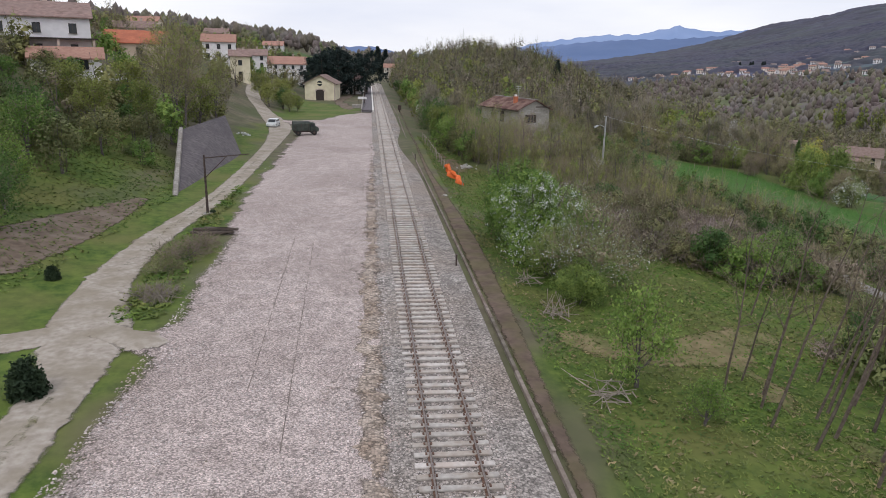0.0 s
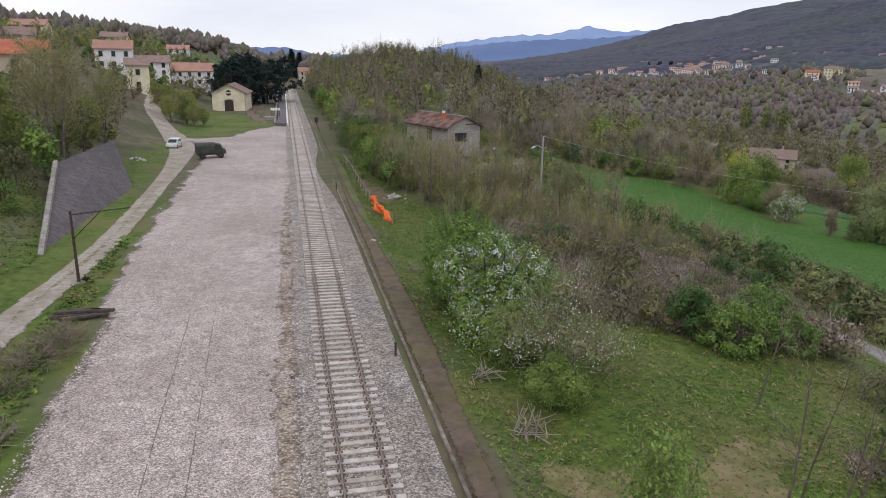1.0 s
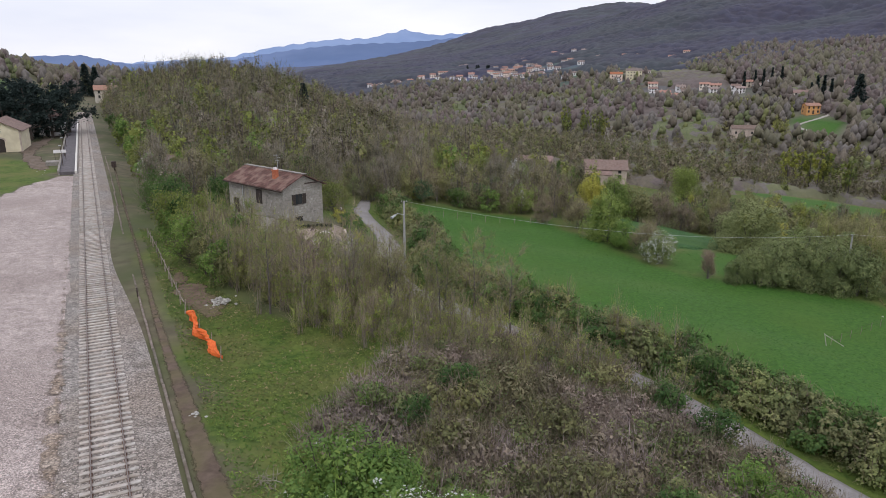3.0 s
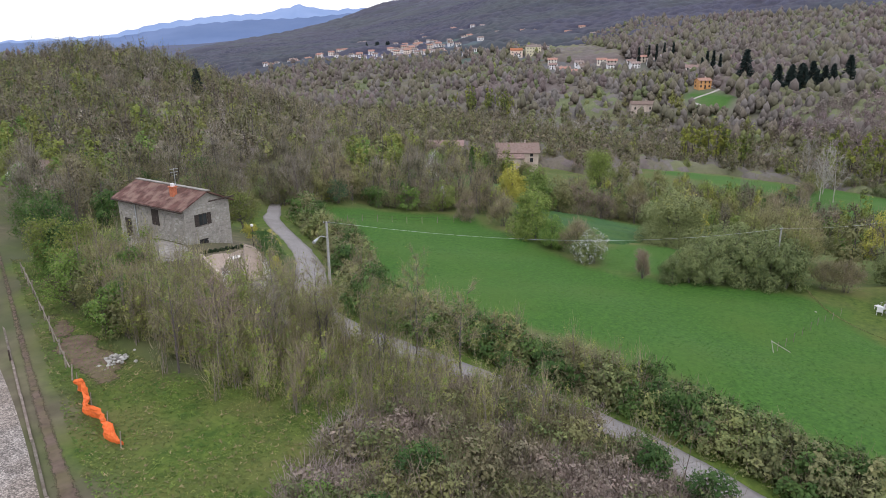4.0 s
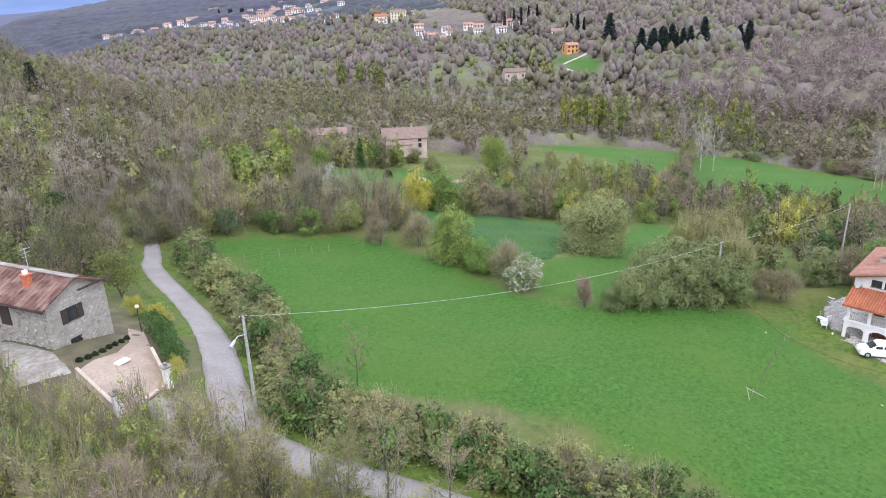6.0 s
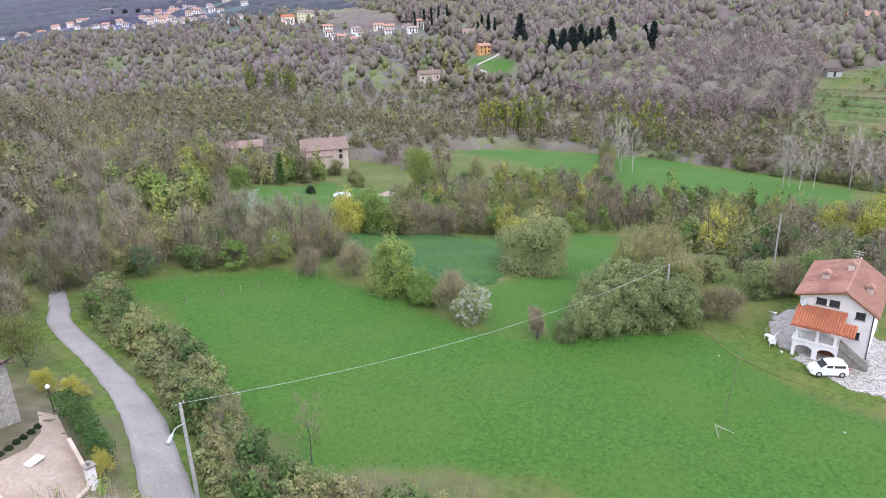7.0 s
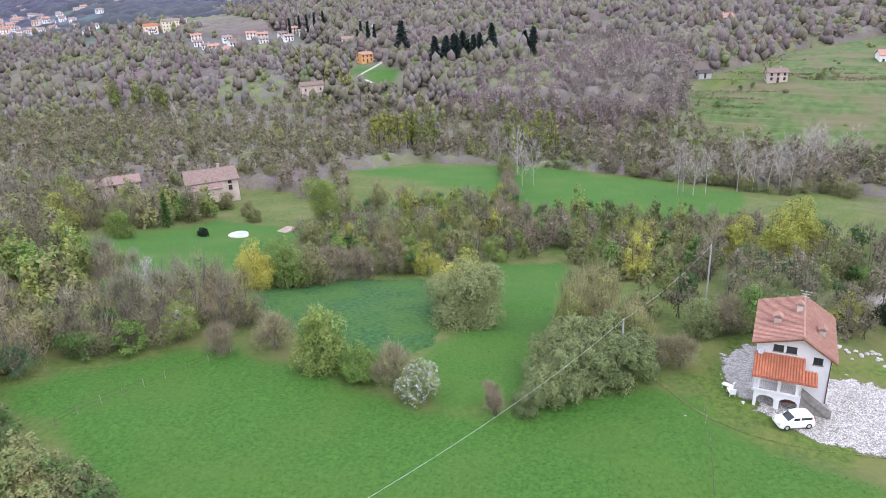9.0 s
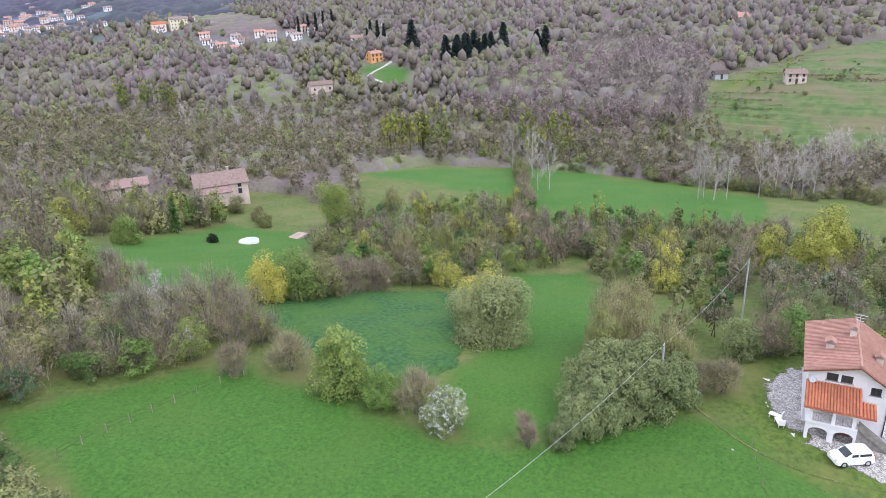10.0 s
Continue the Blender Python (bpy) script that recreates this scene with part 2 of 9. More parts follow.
M_TRUCK = surface("dark_green_canvas", (0.035, 0.045, 0.038), (0.07, 0.08, 0.07), 2.0, 0.8, 0.006)
M_RED = surface("red_lamp", (0.45, 0.03, 0.02), (0.5, 0.05, 0.03), 3.0, 0.3)
M_WIRE = surface("bright_cable", (0.55, 0.57, 0.60), (0.68, 0.70, 0.72), 3.0, 0.5)
M_POOL = surface("pool_cover", (0.30, 0.36, 0.45), (0.50, 0.55, 0.62), 0.8, 0.4)
M_FLOORWOOD = surface("red_brown_timber", (0.14, 0.05, 0.03), (0.22, 0.09, 0.05), 4.0, 0.7)

M_BARK = surface("grey_bark", (0.082, 0.068, 0.068), (0.163, 0.143, 0.144), 7.0, 0.9, 0.008, None, 1, 1, 0.2)
M_BARKDARK = surface("dark_bark", (0.055, 0.045, 0.04), (0.11, 0.09, 0.075), 7.0, 0.9, 0.008, None, 1, 1, 0.2)
M_TWIG = foliage("bare_twigs", (0.190, 0.158, 0.108), (0.305, 0.262, 0.185), 0.2, 0.2, (0.225, 0.22, 0.11), 0.11, 0.55, 0)
M_TWIGRED = foliage("reddish_twigs", (0.185, 0.143, 0.120), (0.285, 0.228, 0.190), 0.15, 0.2, (0.235, 0.185, 0.135), 0.05, 0.7, 0)
M_TWIGPALE = foliage("pale_twigs", (0.225, 0.202, 0.165), (0.32, 0.292, 0.245), 0.12, 0.2, None, 1, 1, 0)
M_BUD = foliage("budding_leaves", (0.175, 0.215, 0.052), (0.28, 0.33, 0.09), 0.2, 0.25, (0.25, 0.235, 0.10), 0.09, 0.45)
M_GREEN = foliage("fresh_green_leaves", (0.128, 0.212, 0.048), (0.21, 0.325, 0.085), 0.15, 0.3)
M_GREENDEEP = foliage("mid_green_leaves", (0.058, 0.119, 0.032), (0.109, 0.190, 0.056), 0.15, 0.3)
M_BLUEGREEN = foliage("blue_green_leaves", (0.061, 0.136, 0.068), (0.109, 0.204, 0.104), 0.1, 0.3)
M_WILLOW = foliage("willow_leaves", (0.195, 0.225, 0.10), (0.29, 0.33, 0.15), 0.1, 0.2)
M_YELLOW = foliage("yellow_green_leaves", (0.40, 0.385, 0.075), (0.53, 0.50, 0.12), 0.08, 0.2)
M_HEDGE = foliage("greyish_green_leaves", (0.170, 0.208, 0.088), (0.265, 0.315, 0.138), 0.15, 0.25)
M_FRESH = foliage("light_green_leaves", (0.155, 0.22, 0.055), (0.245, 0.325, 0.09), 0.15, 0.25)
M_BARKSLIM = surface("brown_sapling_bark", (0.085, 0.068, 0.055), (0.15, 0.122, 0.10), 7.0, 0.9, 0.004, None, 1, 1, 0.2)
M_OLIVE = foliage("olive_budding_twigs", (0.145, 0.158, 0.060), (0.23, 0.24, 0.095), 0.2, 0.25, (0.19, 0.172, 0.09), 0.08, 0.45, 0.15)
M_YELLOWGREEN = foliage("yellowish_spring_leaves", (0.25, 0.27, 0.055), (0.36, 0.38, 0.085), 0.12, 0.2)
M_SCRUB = foliage("dry_scrub", (0.180, 0.140, 0.118), (0.29, 0.235, 0.20), 0.2, 0.25, (0.155, 0.150, 0.065), 0.13, 0.75, 0)
M_BARKTHIN = surface("pale_sapling_bark", (0.15, 0.125, 0.11), (0.27, 0.235, 0.205), 7.0, 0.9, 0.004, None, 1, 1, 0.2)
M_PALEBARE = foliage("pale_bare_branches", (0.33, 0.30, 0.275), (0.45, 0.42, 0.39), 0.15, 0.2, None, 1, 1, 0)
M_STRAW = foliage("straw_coloured_twigs", (0.275, 0.245, 0.135), (0.42, 0.38, 0.225), 0.2, 0.25, (0.23, 0.255, 0.09), 0.15, 0.7, 0)
M_FARPALE = foliage("far_pale_wood", (0.175, 0.155, 0.155), (0.235, 0.21, 0.205), 0.1, 0.05, None, 1, 1, 0)
M_BLOSSOM = foliage("white_blossom", (0.576, 0.592, 0.578), (0.688, 0.696, 0.705), 0.05, 0.12)
M_DARKLEAF = foliage("evergreen_leaves", (0.018, 0.035, 0.018), (0.04, 0.065, 0.03), 0.15, 0.3, None, 1, 1, 0.1)
M_NEEDLE = foliage("dark_needles", (0.016, 0.03, 0.029), (0.032, 0.05, 0.045), 0.15, 0.3, None, 1, 1, 0.1)
M_PINK = foliage("pinkish_dry_stems", (0.258, 0.204, 0.200), (0.367, 0.306, 0.304), 0.15, 0.25, None, 1, 1, 0)
# Darker copy of the twigs: shade inside the crown put into colour.
M_INNER_SHADE = foliage("shaded_inner_twigs", (0.115, 0.095, 0.066), (0.175, 0.148, 0.105), 0.1, 0.2, (0.11, 0.115, 0.05), 0.1, 0.6, 0)
M_BRAMBLE = foliage("bramble", (0.105, 0.142, 0.048), (0.185, 0.225, 0.084), 0.2, 0.3, (0.19, 0.17, 0.10), 0.12, 0.5, 0.15)
M_FARTWIG = foliage("far_bare_wood", (0.205, 0.182, 0.165), (0.285, 0.255, 0.23), 0.1, 0.05, (0.185, 0.185, 0.145), 0.03, 0.8, 0)
M_FARRED = foliage("far_reddish_wood", (0.178, 0.137, 0.138), (0.25, 0.197, 0.196), 0.1, 0.05, (0.205, 0.19, 0.155), 0.02, 0.7, 0)
# Forest on the mountain; its blue cast is distance haze in the colour.
M_MOUNTAIN_HAZE = foliage("hazed_mountain_forest", (0.027, 0.027, 0.052), (0.056, 0.055, 0.090), 0.05, 0.0, (0.043, 0.052, 0.060), 0.006, 0.8, 0, 0.35)
M_FARGREEN = foliage("far_green_wood", (0.09, 0.115, 0.06), (0.14, 0.165, 0.085), 0.1, 0.1, (0.17, 0.18, 0.085), 0.03, 0.7, 0)
M_GRASSBLADE = foliage("grass_blades", (0.056, 0.118, 0.018), (0.115, 0.185, 0.034), 0.1, 0.25, (0.15, 0.14, 0.055), 0.25, 0.7, 0)

def crowns(name, a, b, patch_colour):
    """Closed woodland: mottled at the scale of boughs and of whole trees."""
    m = foliage(name, a, b, 0.05, 0.0, patch_colour, 0.03, 0.7, 0, 0.22)
    m.node_tree.nodes["Noise Texture"].inputs["Roughness"].default_value = 0.75
    return m


C_RED = crowns("closed_reddish_wood", (0.098, 0.076, 0.076), (0.166, 0.133, 0.130), (0.118, 0.106, 0.088))
C_BROWN = crowns("closed_brown_wood", (0.098, 0.084, 0.067), (0.166, 0.145, 0.115), (0.125, 0.124, 0.078))
C_GREY = crowns("closed_grey_wood", (0.108, 0.098, 0.092), (0.178, 0.162, 0.152), (0.118, 0.104, 0.09))
C_GREEN = crowns("closed_green_wood", (0.082, 0.100, 0.050), (0.150, 0.172, 0.080), (0.135, 0.128, 0.075))
C_FRESH = crowns("closed_fresh_wood", (0.10, 0.115, 0.042), (0.175, 0.195, 0.075), (0.13, 0.125, 0.06))
FARMATS = [C_RED, C_BROWN, C_GREY, C_GREEN]

for laid in (M_YARD, M_DIRT, M_EARTH, M_WHITE_GRAVEL):
    worn_rim(laid)

M_CROPLEAF = foliage("crop_leaves", (0.026, 0.082, 0.024), (0.058, 0.145, 0.042), 0.05, 0.25, None, 1, 1, 0)
M_STRAWBLADE = foliage("dry_grass_blades", (0.15, 0.135, 0.06), (0.25, 0.22, 0.11), 0.1, 0.25, None, 1, 1, 0)

# ---- lie of the land ----
PROFILE_X = [-5000, -1200, -400, -200, -120, -70, -48, -35, -27, -22, -18, 4.5, 7, 15, 22, 28, 35, 42, 50, 60, 75, 85, 95, 128, 160, 211, 245, 285, 320, 360, 430, 520, 800, 1150, 1500, 5000]
PROFILE_Z = [70, 55, 38, 28, 22, 16, 10.5, 4.5, 1.5, 0.0, -0.35, -0.35, -0.9, -1.1, -2.0, -2.6, -4.1, -4.8, -5.5, -7.4, -8.4, -9.6, -12.5, -18.6, -22, -26, -31, -33, -27, -14, -8, 2, 8, 12, 16, 20]


def ramp(a, b, v):
    k = np.clip((v - a) / (b - a), 0, 1)
    return k * k * (3 - 2 * k)


def bump(x, y, cx, cy, sx, sy):
    return np.exp(-((x - cx) / sx) ** 2 - ((y - cy) / sy) ** 2)


def height(x, y):
    """Ground level at x, y: a level station yard, a slope of meadows down to the river, hills beyond."""
    x, y = np.asarray(x, float), np.asarray(y, float)
    soft = np.clip(np.abs(x) * 0.06, 0.3, 60)
    z = sum(np.interp(x + k * soft, PROFILE_X, PROFILE_Z) for k in (-1, -0.5, 0, 0.5, 1)) / 5
    yard = ramp(-20, -17, x) * (1 - ramp(4.2, 5.5, x))
    z = z * (1 - yard) - 0.35 * yard
    east = ramp(6, 24, x)
    z = z + 3.2 * bump(x, y, 19, 99, 10, 15)
    z = z + 5.5 * bump(x, y, 118, 56, 22, 26)
    z = z + east * 18.5 * bump(x, y, 62, 350, 44, 120)
    z = z + 8 * ramp(330, 800, y) * (1 - ramp(60, 260, x))
    away = ramp(60, 400, np.hypot(x, y - 60))
    z = z + (1 - yard) * ramp(8, 40, np.abs(x)) * 0.22 * (np.sin(x * 0.31 + y * 0.13) * np.sin(y * 0.23 - x * 0.07))
    z = z + east * away * 3.0 * np.sin(x * 0.021 + 1.3) * np.sin(y * 0.017 + 0.4)
    turn = np.degrees(np.arctan2(x, y))
    steep = ramp(14, 40, turn)
    z = z + (0.15 + 0.85 * steep) * 191 * ramp(420, 1750, x) * ramp(0, 300, y + x)
    rugged = ramp(520, 1300, x) * steep
    z = z + rugged * (16 * np.sin(y * 0.0047 + x * 0.002) + 10 * np.sin(y * 0.011 - x * 0.006 + 2) + 6 * np.sin(y * 0.031 + x * 0.021) - 16 * (1 - np.abs(np.sin(y * 0.0085 + x * 0.0045 + 1))) ** 2)
    pad = 1 - ramp(9, 15, np.hypot((x - 87) * 0.8, y - 57))
    z = z * (1 - pad) - 9.25 * pad
    return z


def ground(x, y):
    return float(height(x, y))


# ---- building blocks ----
def part(name, bm, material, parent, label=""):
    """A bmesh as one mesh object under a thing or a part."""
    me = bpy.data.meshes.new(name)
    bm.to_mesh(me)
    bm.free()
    return part_mesh(name, me, material, parent, label)


def part_mesh(name, me, material, parent, label=""):
    if material and not me.materials:
        me.materials.append(material)
    ob = new(name, me)
    ob.parent = parent
    return tagged(ob, label) if label else ob


def thing(name, m, label, category, group="", kind=""):
    ob = new(name)
    ob.matrix_world = m if isinstance(m, Matrix) else Matrix.Translation(m)
    return tagged(ob, label, category, group, kind)


def arrays(name, verts, faces, material, smooth=False):
    me = bpy.data.meshes.new(name)
    me.from_pydata(np.asarray(verts).tolist(), [], faces if isinstance(faces, list) else faces.tolist())
    me.materials.append(material)
    if smooth:
        me.polygons.foreach_set("use_smooth", [True] * len(me.polygons))
    me.update()
    return me


def setting(name, me, label, category, kind="structure"):
    return tagged(new(name, me), label, category, "", kind)


def box(bm, x0, x1, y0, y1, z0, z1, bevel=0.0):
    vs = [bm.verts.new(p) for p in ((x0, y0, z0), (x1, y0, z0), (x1, y1, z0), (x0, y1, z0), (x0, y0, z1), (x1, y0, z1), (x1, y1, z1), (x0, y1, z1))]
    fs = [bm.faces.new([vs[i] for i in f]) for f in ((3, 2, 1, 0), (4, 5, 6, 7), (0, 1, 5, 4), (1, 2, 6, 5), (2, 3, 7, 6), (3, 0, 4, 7))]
    if bevel:
        bmesh.ops.bevel(bm, geom=list({e for f in fs for e in f.edges}), offset=bevel, segments=1, affect="EDGES", profile=0.5)
    return vs


def boxes(*dims, bevel=0.0):
    bm = bmesh.new()
    for d in dims:
        box(bm, *d, bevel=bevel)
    return bm


def prism(bm, outline, axis, lo, hi):
    """Extrude a closed outline of (u, v) along x, y or z from lo to hi."""
    at = {"x": lambda u, v, w: (w, u, v), "y": lambda u, v, w: (u, w, v), "z": lambda u, v, w: (u, v, w)}[axis]
    a = [bm.verts.new(at(u, v, lo)) for u, v in outline]
    b = [bm.verts.new(at(u, v, hi)) for u, v in outline]
    n = len(a)
    for i in range(n):
        bm.faces.new((a[i], a[(i + 1) % n], b[(i + 1) % n], b[i]))
    bm.faces.new(a[::-1])
    bm.faces.new(b)
    bmesh.ops.recalc_face_normals(bm, faces=bm.faces[:])


def rod(bm, p, q, r0, r1=None, sides=6):
    """A straight tapered bar from p to q."""
    p, q = Vector(p), Vector(q)
    r1 = r0 if r1 is None else r1
    d = (q - p).normalized()
    s = d.orthogonal().normalized()
    t = d.cross(s)
    rings = []
    for c, r in ((p, r0), (q, r1)):
        rings.append([bm.verts.new(c + r * (math.cos(a) * s + math.sin(a) * t)) for a in (2 * math.pi * i / sides for i in range(sides))])
    for i in range(sides):
        j = (i + 1) % sides
        bm.faces.new((rings[0][i], rings[0][j], rings[1][j], rings[1][i]))
    bm.faces.new(rings[0][::-1])
    bm.faces.new(rings[1])


def inside(poly, x, y):
    """Whether points lie within a polygon."""
    x, y = np.asarray(x, float), np.asarray(y, float)
    hit = np.zeros(x.shape, bool)
    n = len(poly)
    for i in range(n):
        (x0, y0), (x1, y1) = poly[i], poly[(i + 1) % n]
        if y0 == y1:
            continue
        c = ((y0 > y) != (y1 > y)) & (x < (x1 - x0) * (y - y0) / (y1 - y0) + x0)
        hit ^= c
    return hit


def edge_distance(poly, x, y):
    x, y = np.asarray(x, float), np.asarray(y, float)
    best = np.full(x.shape, 1e9)
    for i in range(len(poly)):
        (x0, y0), (x1, y1) = poly[i], poly[(i + 1) % len(poly)]
        dx, dy = x1 - x0, y1 - y0
        k = np.clip(((x - x0) * dx + (y - y0) * dy) / (dx * dx + dy * dy + 1e-9), 0, 1)
        best = np.minimum(best, np.hypot(x - x0 - k * dx, y - y0 - k * dy))
    return best


def cover(poly, x, y, soft=1.0):
    """1 within a polygon, 0 outside, with a soft margin."""
    d = edge_distance(poly, x, y)
    return np.clip(0.5 + np.where(inside(poly, x, y), d, -d) / (2 * soft), 0, 1)


def spline(points, step):
    """Points on a smooth line through the given ones."""
    p = np.array(points, float)
    p = np.vstack([2 * p[0] - p[1], p, 2 * p[-1] - p[-2]])
    out = []
    for i in range(1, len(p) - 2):
        n = max(2, int(np.linalg.norm(p[i + 1][:2] - p[i][:2]) / step))
        for t in np.arange(n) / n:
            out.append(0.5 * (2 * p[i] + (p[i + 1] - p[i - 1]) * t + (2 * p[i - 1] - 5 * p[i] + 4 * p[i + 1] - p[i + 2]) * t * t + (3 * p[i] - p[i - 1] - 3 * p[i + 1] + p[i + 2]) * t ** 3))
    out.append(p[-2])
    return np.array(out)


def strip(name, points, material, label, category, lift=0.05, step=1.0, across=6, ragged=0.12, worn=False):
    """A road or path of rows (x, y, width), laid over the ground, with skirts at its edges."""
    line = spline(points, step)
    d = np.gradient(line[:, :2], axis=0)
    d /= np.linalg.norm(d, axis=1)[:, None]
    side = np.stack([d[:, 1], -d[:, 0]], 1)
    rng = np.random.default_rng(len(points))
    rows, rims, n = [], [], across + 3
    wob = rng.normal(0, ragged, (len(line), 2))
    for k in range(n):
        f = (min(max(k - 1, 0), across) / across - 0.5)
        w = line[:, 2] + (wob[:, 0] if f < 0 else wob[:, 1]) * (abs(f) == 0.5)
        xy = line[:, :2] + side * (f * w)[:, None]
        z = height(xy[:, 0], xy[:, 1]) + (lift * (1 - (2 * abs(f)) ** 3) + 0.015 if worn else lift + 0.03 * (1 - (2 * f) ** 2))
        if k in (0, n - 1):
            z = z - 0.4
        rows.append(np.column_stack([xy, z]))
        rims.append(np.clip((0.5 - abs(f)) * line[:, 2] / 0.6, 0, 1))
    v = np.stack(rows, 1).reshape(-1, 3)
    i, j = np.meshgrid(np.arange(len(line) - 1), np.arange(n - 1), indexing="ij")
    a = (i * n + j).ravel()
    f = np.stack([a, a + 1, a + n + 1, a + n], 1)
    me = arrays(name, v, f, material, True)
    me.attributes.new("rim", "FLOAT", "POINT").data.foreach_set("value", np.stack(rims, 1).ravel().astype(np.float32))
    return setting(name, me, label, category)


def patch(name, poly, material, label, category, lift=0.06, step=2.0, ragged=0.25, seed=1, firm_from=1e9):
    """A sheet with an uneven rim, laid over the ground within a polygon."""
    from mathutils.geometry import delaunay_2d_cdt
    rng = np.random.default_rng(seed)
    rim = []
    for i in range(len(poly)):
        p, q = np.array(poly[i]), np.array(poly[(i + 1) % len(poly)])
        n = max(1, int(np.linalg.norm(q - p) / (step * 0.6)))
        for k in range(n):
            rim.append(p + (q - p) * k / n + rng.normal(0, ragged, 2) * (k > 0))
    rim = np.array(rim)
    gx, gy = np.meshgrid(np.arange(rim[:, 0].min(), rim[:, 0].max(), step), np.arange(rim[:, 1].min(), rim[:, 1].max(), step))
    pts = np.column_stack([gx.ravel(), gy.ravel()]) + rng.uniform(-0.2, 0.2, (gx.size, 2)) * step
    keep = inside(rim.tolist(), pts[:, 0], pts[:, 1]) & (edge_distance(rim.tolist(), pts[:, 0], pts[:, 1]) > step * 0.3)
    allp = np.vstack([rim, pts[keep]])
    n = len(rim)
    v, _, f, *_ = delaunay_2d_cdt([Vector(p) for p in allp], [(i, (i + 1) % n) for i in range(n)], [], 1, 1e-4)
    v = np.array([tuple(p) for p in v])
    d = edge_distance(rim.tolist(), v[:, 0], v[:, 1])
    z = height(v[:, 0], v[:, 1]) + lift * np.clip(d / 0.4, -1.2, 1)
    me = arrays(name, np.column_stack([v, z]), [list(t) for t in f], material, True)
    me.attributes.new("rim", "FLOAT", "POINT").data.foreach_set("value", np.where(v[:, 0] > firm_from, 1.0, np.clip(d / 0.9, 0, 1)).astype(np.float32))
    return setting(name, me, label, category)


# ---- meadows and clearings of the plan ----
FIELD = [(47, 129), (53, 127.5), (61, 124.5), (68.6, 118), (67, 113), (67.8, 109), (66.5, 99), (65.5, 89.5), (67.5, 82), (72.5, 78), (78.4, 72.5), (80.7, 66), (76.5, 63.6), (73, 57), (69, 46), (64, 30), (54, 22), (47, 34), (44, 50), (44.3, 59), (44.6, 70), (41, 77), (35.5, 84), (36, 91), (39.5, 103), (45, 116)]
LAWN = [(76.5, 64), (81, 66.5), (86, 70), (93, 72), (97, 66), (97, 40), (80, 20), (66, 20), (66, 34), (73, 56)]
STRIP = [(127.5, 108), (137, 97), (119, 90), (98, 84.5), (86, 82), (72, 81.5), (66, 89), (74, 96), (92, 95), (108, 104)]
CROP = [(80, 129), (90, 129), (102, 125.5), (110, 113), (101, 106.5), (91, 101), (79, 96), (69, 99), (70.5, 106), (75, 113)]
GRASS_POOL = [(94, 182), (113, 180), (130, 180), (134, 158), (122, 152), (104, 142), (91, 134), (80, 141), (84, 162)]
FAR_MEADOW = [(198, 190), (221, 181), (244, 152), (243, 126), (233, 90), (226, 70), (196, 68), (183, 85), (180, 102), (176, 118), (190, 130), (198, 165)]
HILL_STRIP = [(358, 226), (376, 211), (404, 194), (408, 188), (392, 191), (372, 202), (356, 217)]
NEAR_GRASS = [(4.9, 8), (4.9, 110), (10, 110), (9, 84), (13, 74), (26, 77), (29, 66), (20, 55), (14, 47), (24, 44), (30, 36), (22, 10)]
LANE_VERGE = [(23, 82), (31, 62), (30.5, 40), (31, 8), (39.5, 8), (40, 40), (38.5, 62), (31, 78), (34.5, 100), (42, 128), (34, 128), (29, 100)]
LEFT_GRASS = [(-24, 0), (-24, 78), (-30, 84), (-48, 78), (-60, 50), (-60, 0)]
LEFT_SHOULDER = [(-25, 0), (-11, 0), (-11.5, 30), (-13, 60), (-15, 84), (-20, 84), (-25, 40)]
LEFT_VERGE = [(-17.5, 84), (-17.5, 128), (-21, 130), (-23, 108), (-22, 86)]
STATION_GRASS = [(-13.5, 190), (-4, 172), (-7, 152), (-13, 140), (-22, 141), (-22, 200)]
SLOPE_MEADOW = [(352, 262), (366, 256), (384, 284), (392, 300), (372, 302), (357, 288)]
TERRACES = [(288, 20), (287, 84), (330, 98), (356, 107), (392, 84), (440, 62), (476, 14), (440, -60), (310, -60)]
FAR_FIELDS = [[(505, 640), (540, 660), (560, 740), (530, 745), (508, 700)], [(600, 860), (640, 870), (680, 940), (640, 960)], [(455, 560), (478, 540), (490, 560), (470, 600)], [(560, 760), (600, 770), (610, 820), (575, 810)], [(452, 612), (486, 650), (474, 664), (440, 630)], [(418, 600), (440, 606), (436, 632), (420, 626)], [(590, 640), (616, 650), (610, 672), (588, 664)], [(415, 215), (440, 190), (446, 205), (420, 235)], [(480, 190), (520, 165), (530, 180), (495, 205)], [(-60, 400), (-20, 420), (-20, 520), (-70, 500)]]
VALE = [(38, 20), (36, 90), (30, 112), (10, 112), (10, 150), (60, 195), (130, 235), (190, 215), (250, 190), (255, 40), (130, 20), (80, 10)]
MEADOWS = [FIELD, LAWN, STRIP, CROP, GRASS_POOL, FAR_MEADOW, SLOPE_MEADOW, HILL_STRIP]

# ---- the ground: one sheet to the horizon ----
def spread(lo, hi, step, reach, growth):
    mid = list(np.arange(lo, hi + step, step))
    s, up, down = step, [mid[-1]], [mid[0]]
    while up[-1] < reach:
        s *= growth
        up.append(up[-1] + s)
    s = step
    while down[-1] > -reach:
        s *= growth
        down.append(down[-1] - s)
    return np.array(down[:0:-1] + mid + up[1:])


gx = spread(-30, 130, 1.0, 4300, 1.075)
gy = spread(-10, 185, 1.3, 4300, 1.075)
GX, GY = np.meshgrid(gx, gy, indexing="ij")
GZ = height(GX, GY)
SHEET_X, SHEET_Y, SHEET_Z = gx, gy, GZ


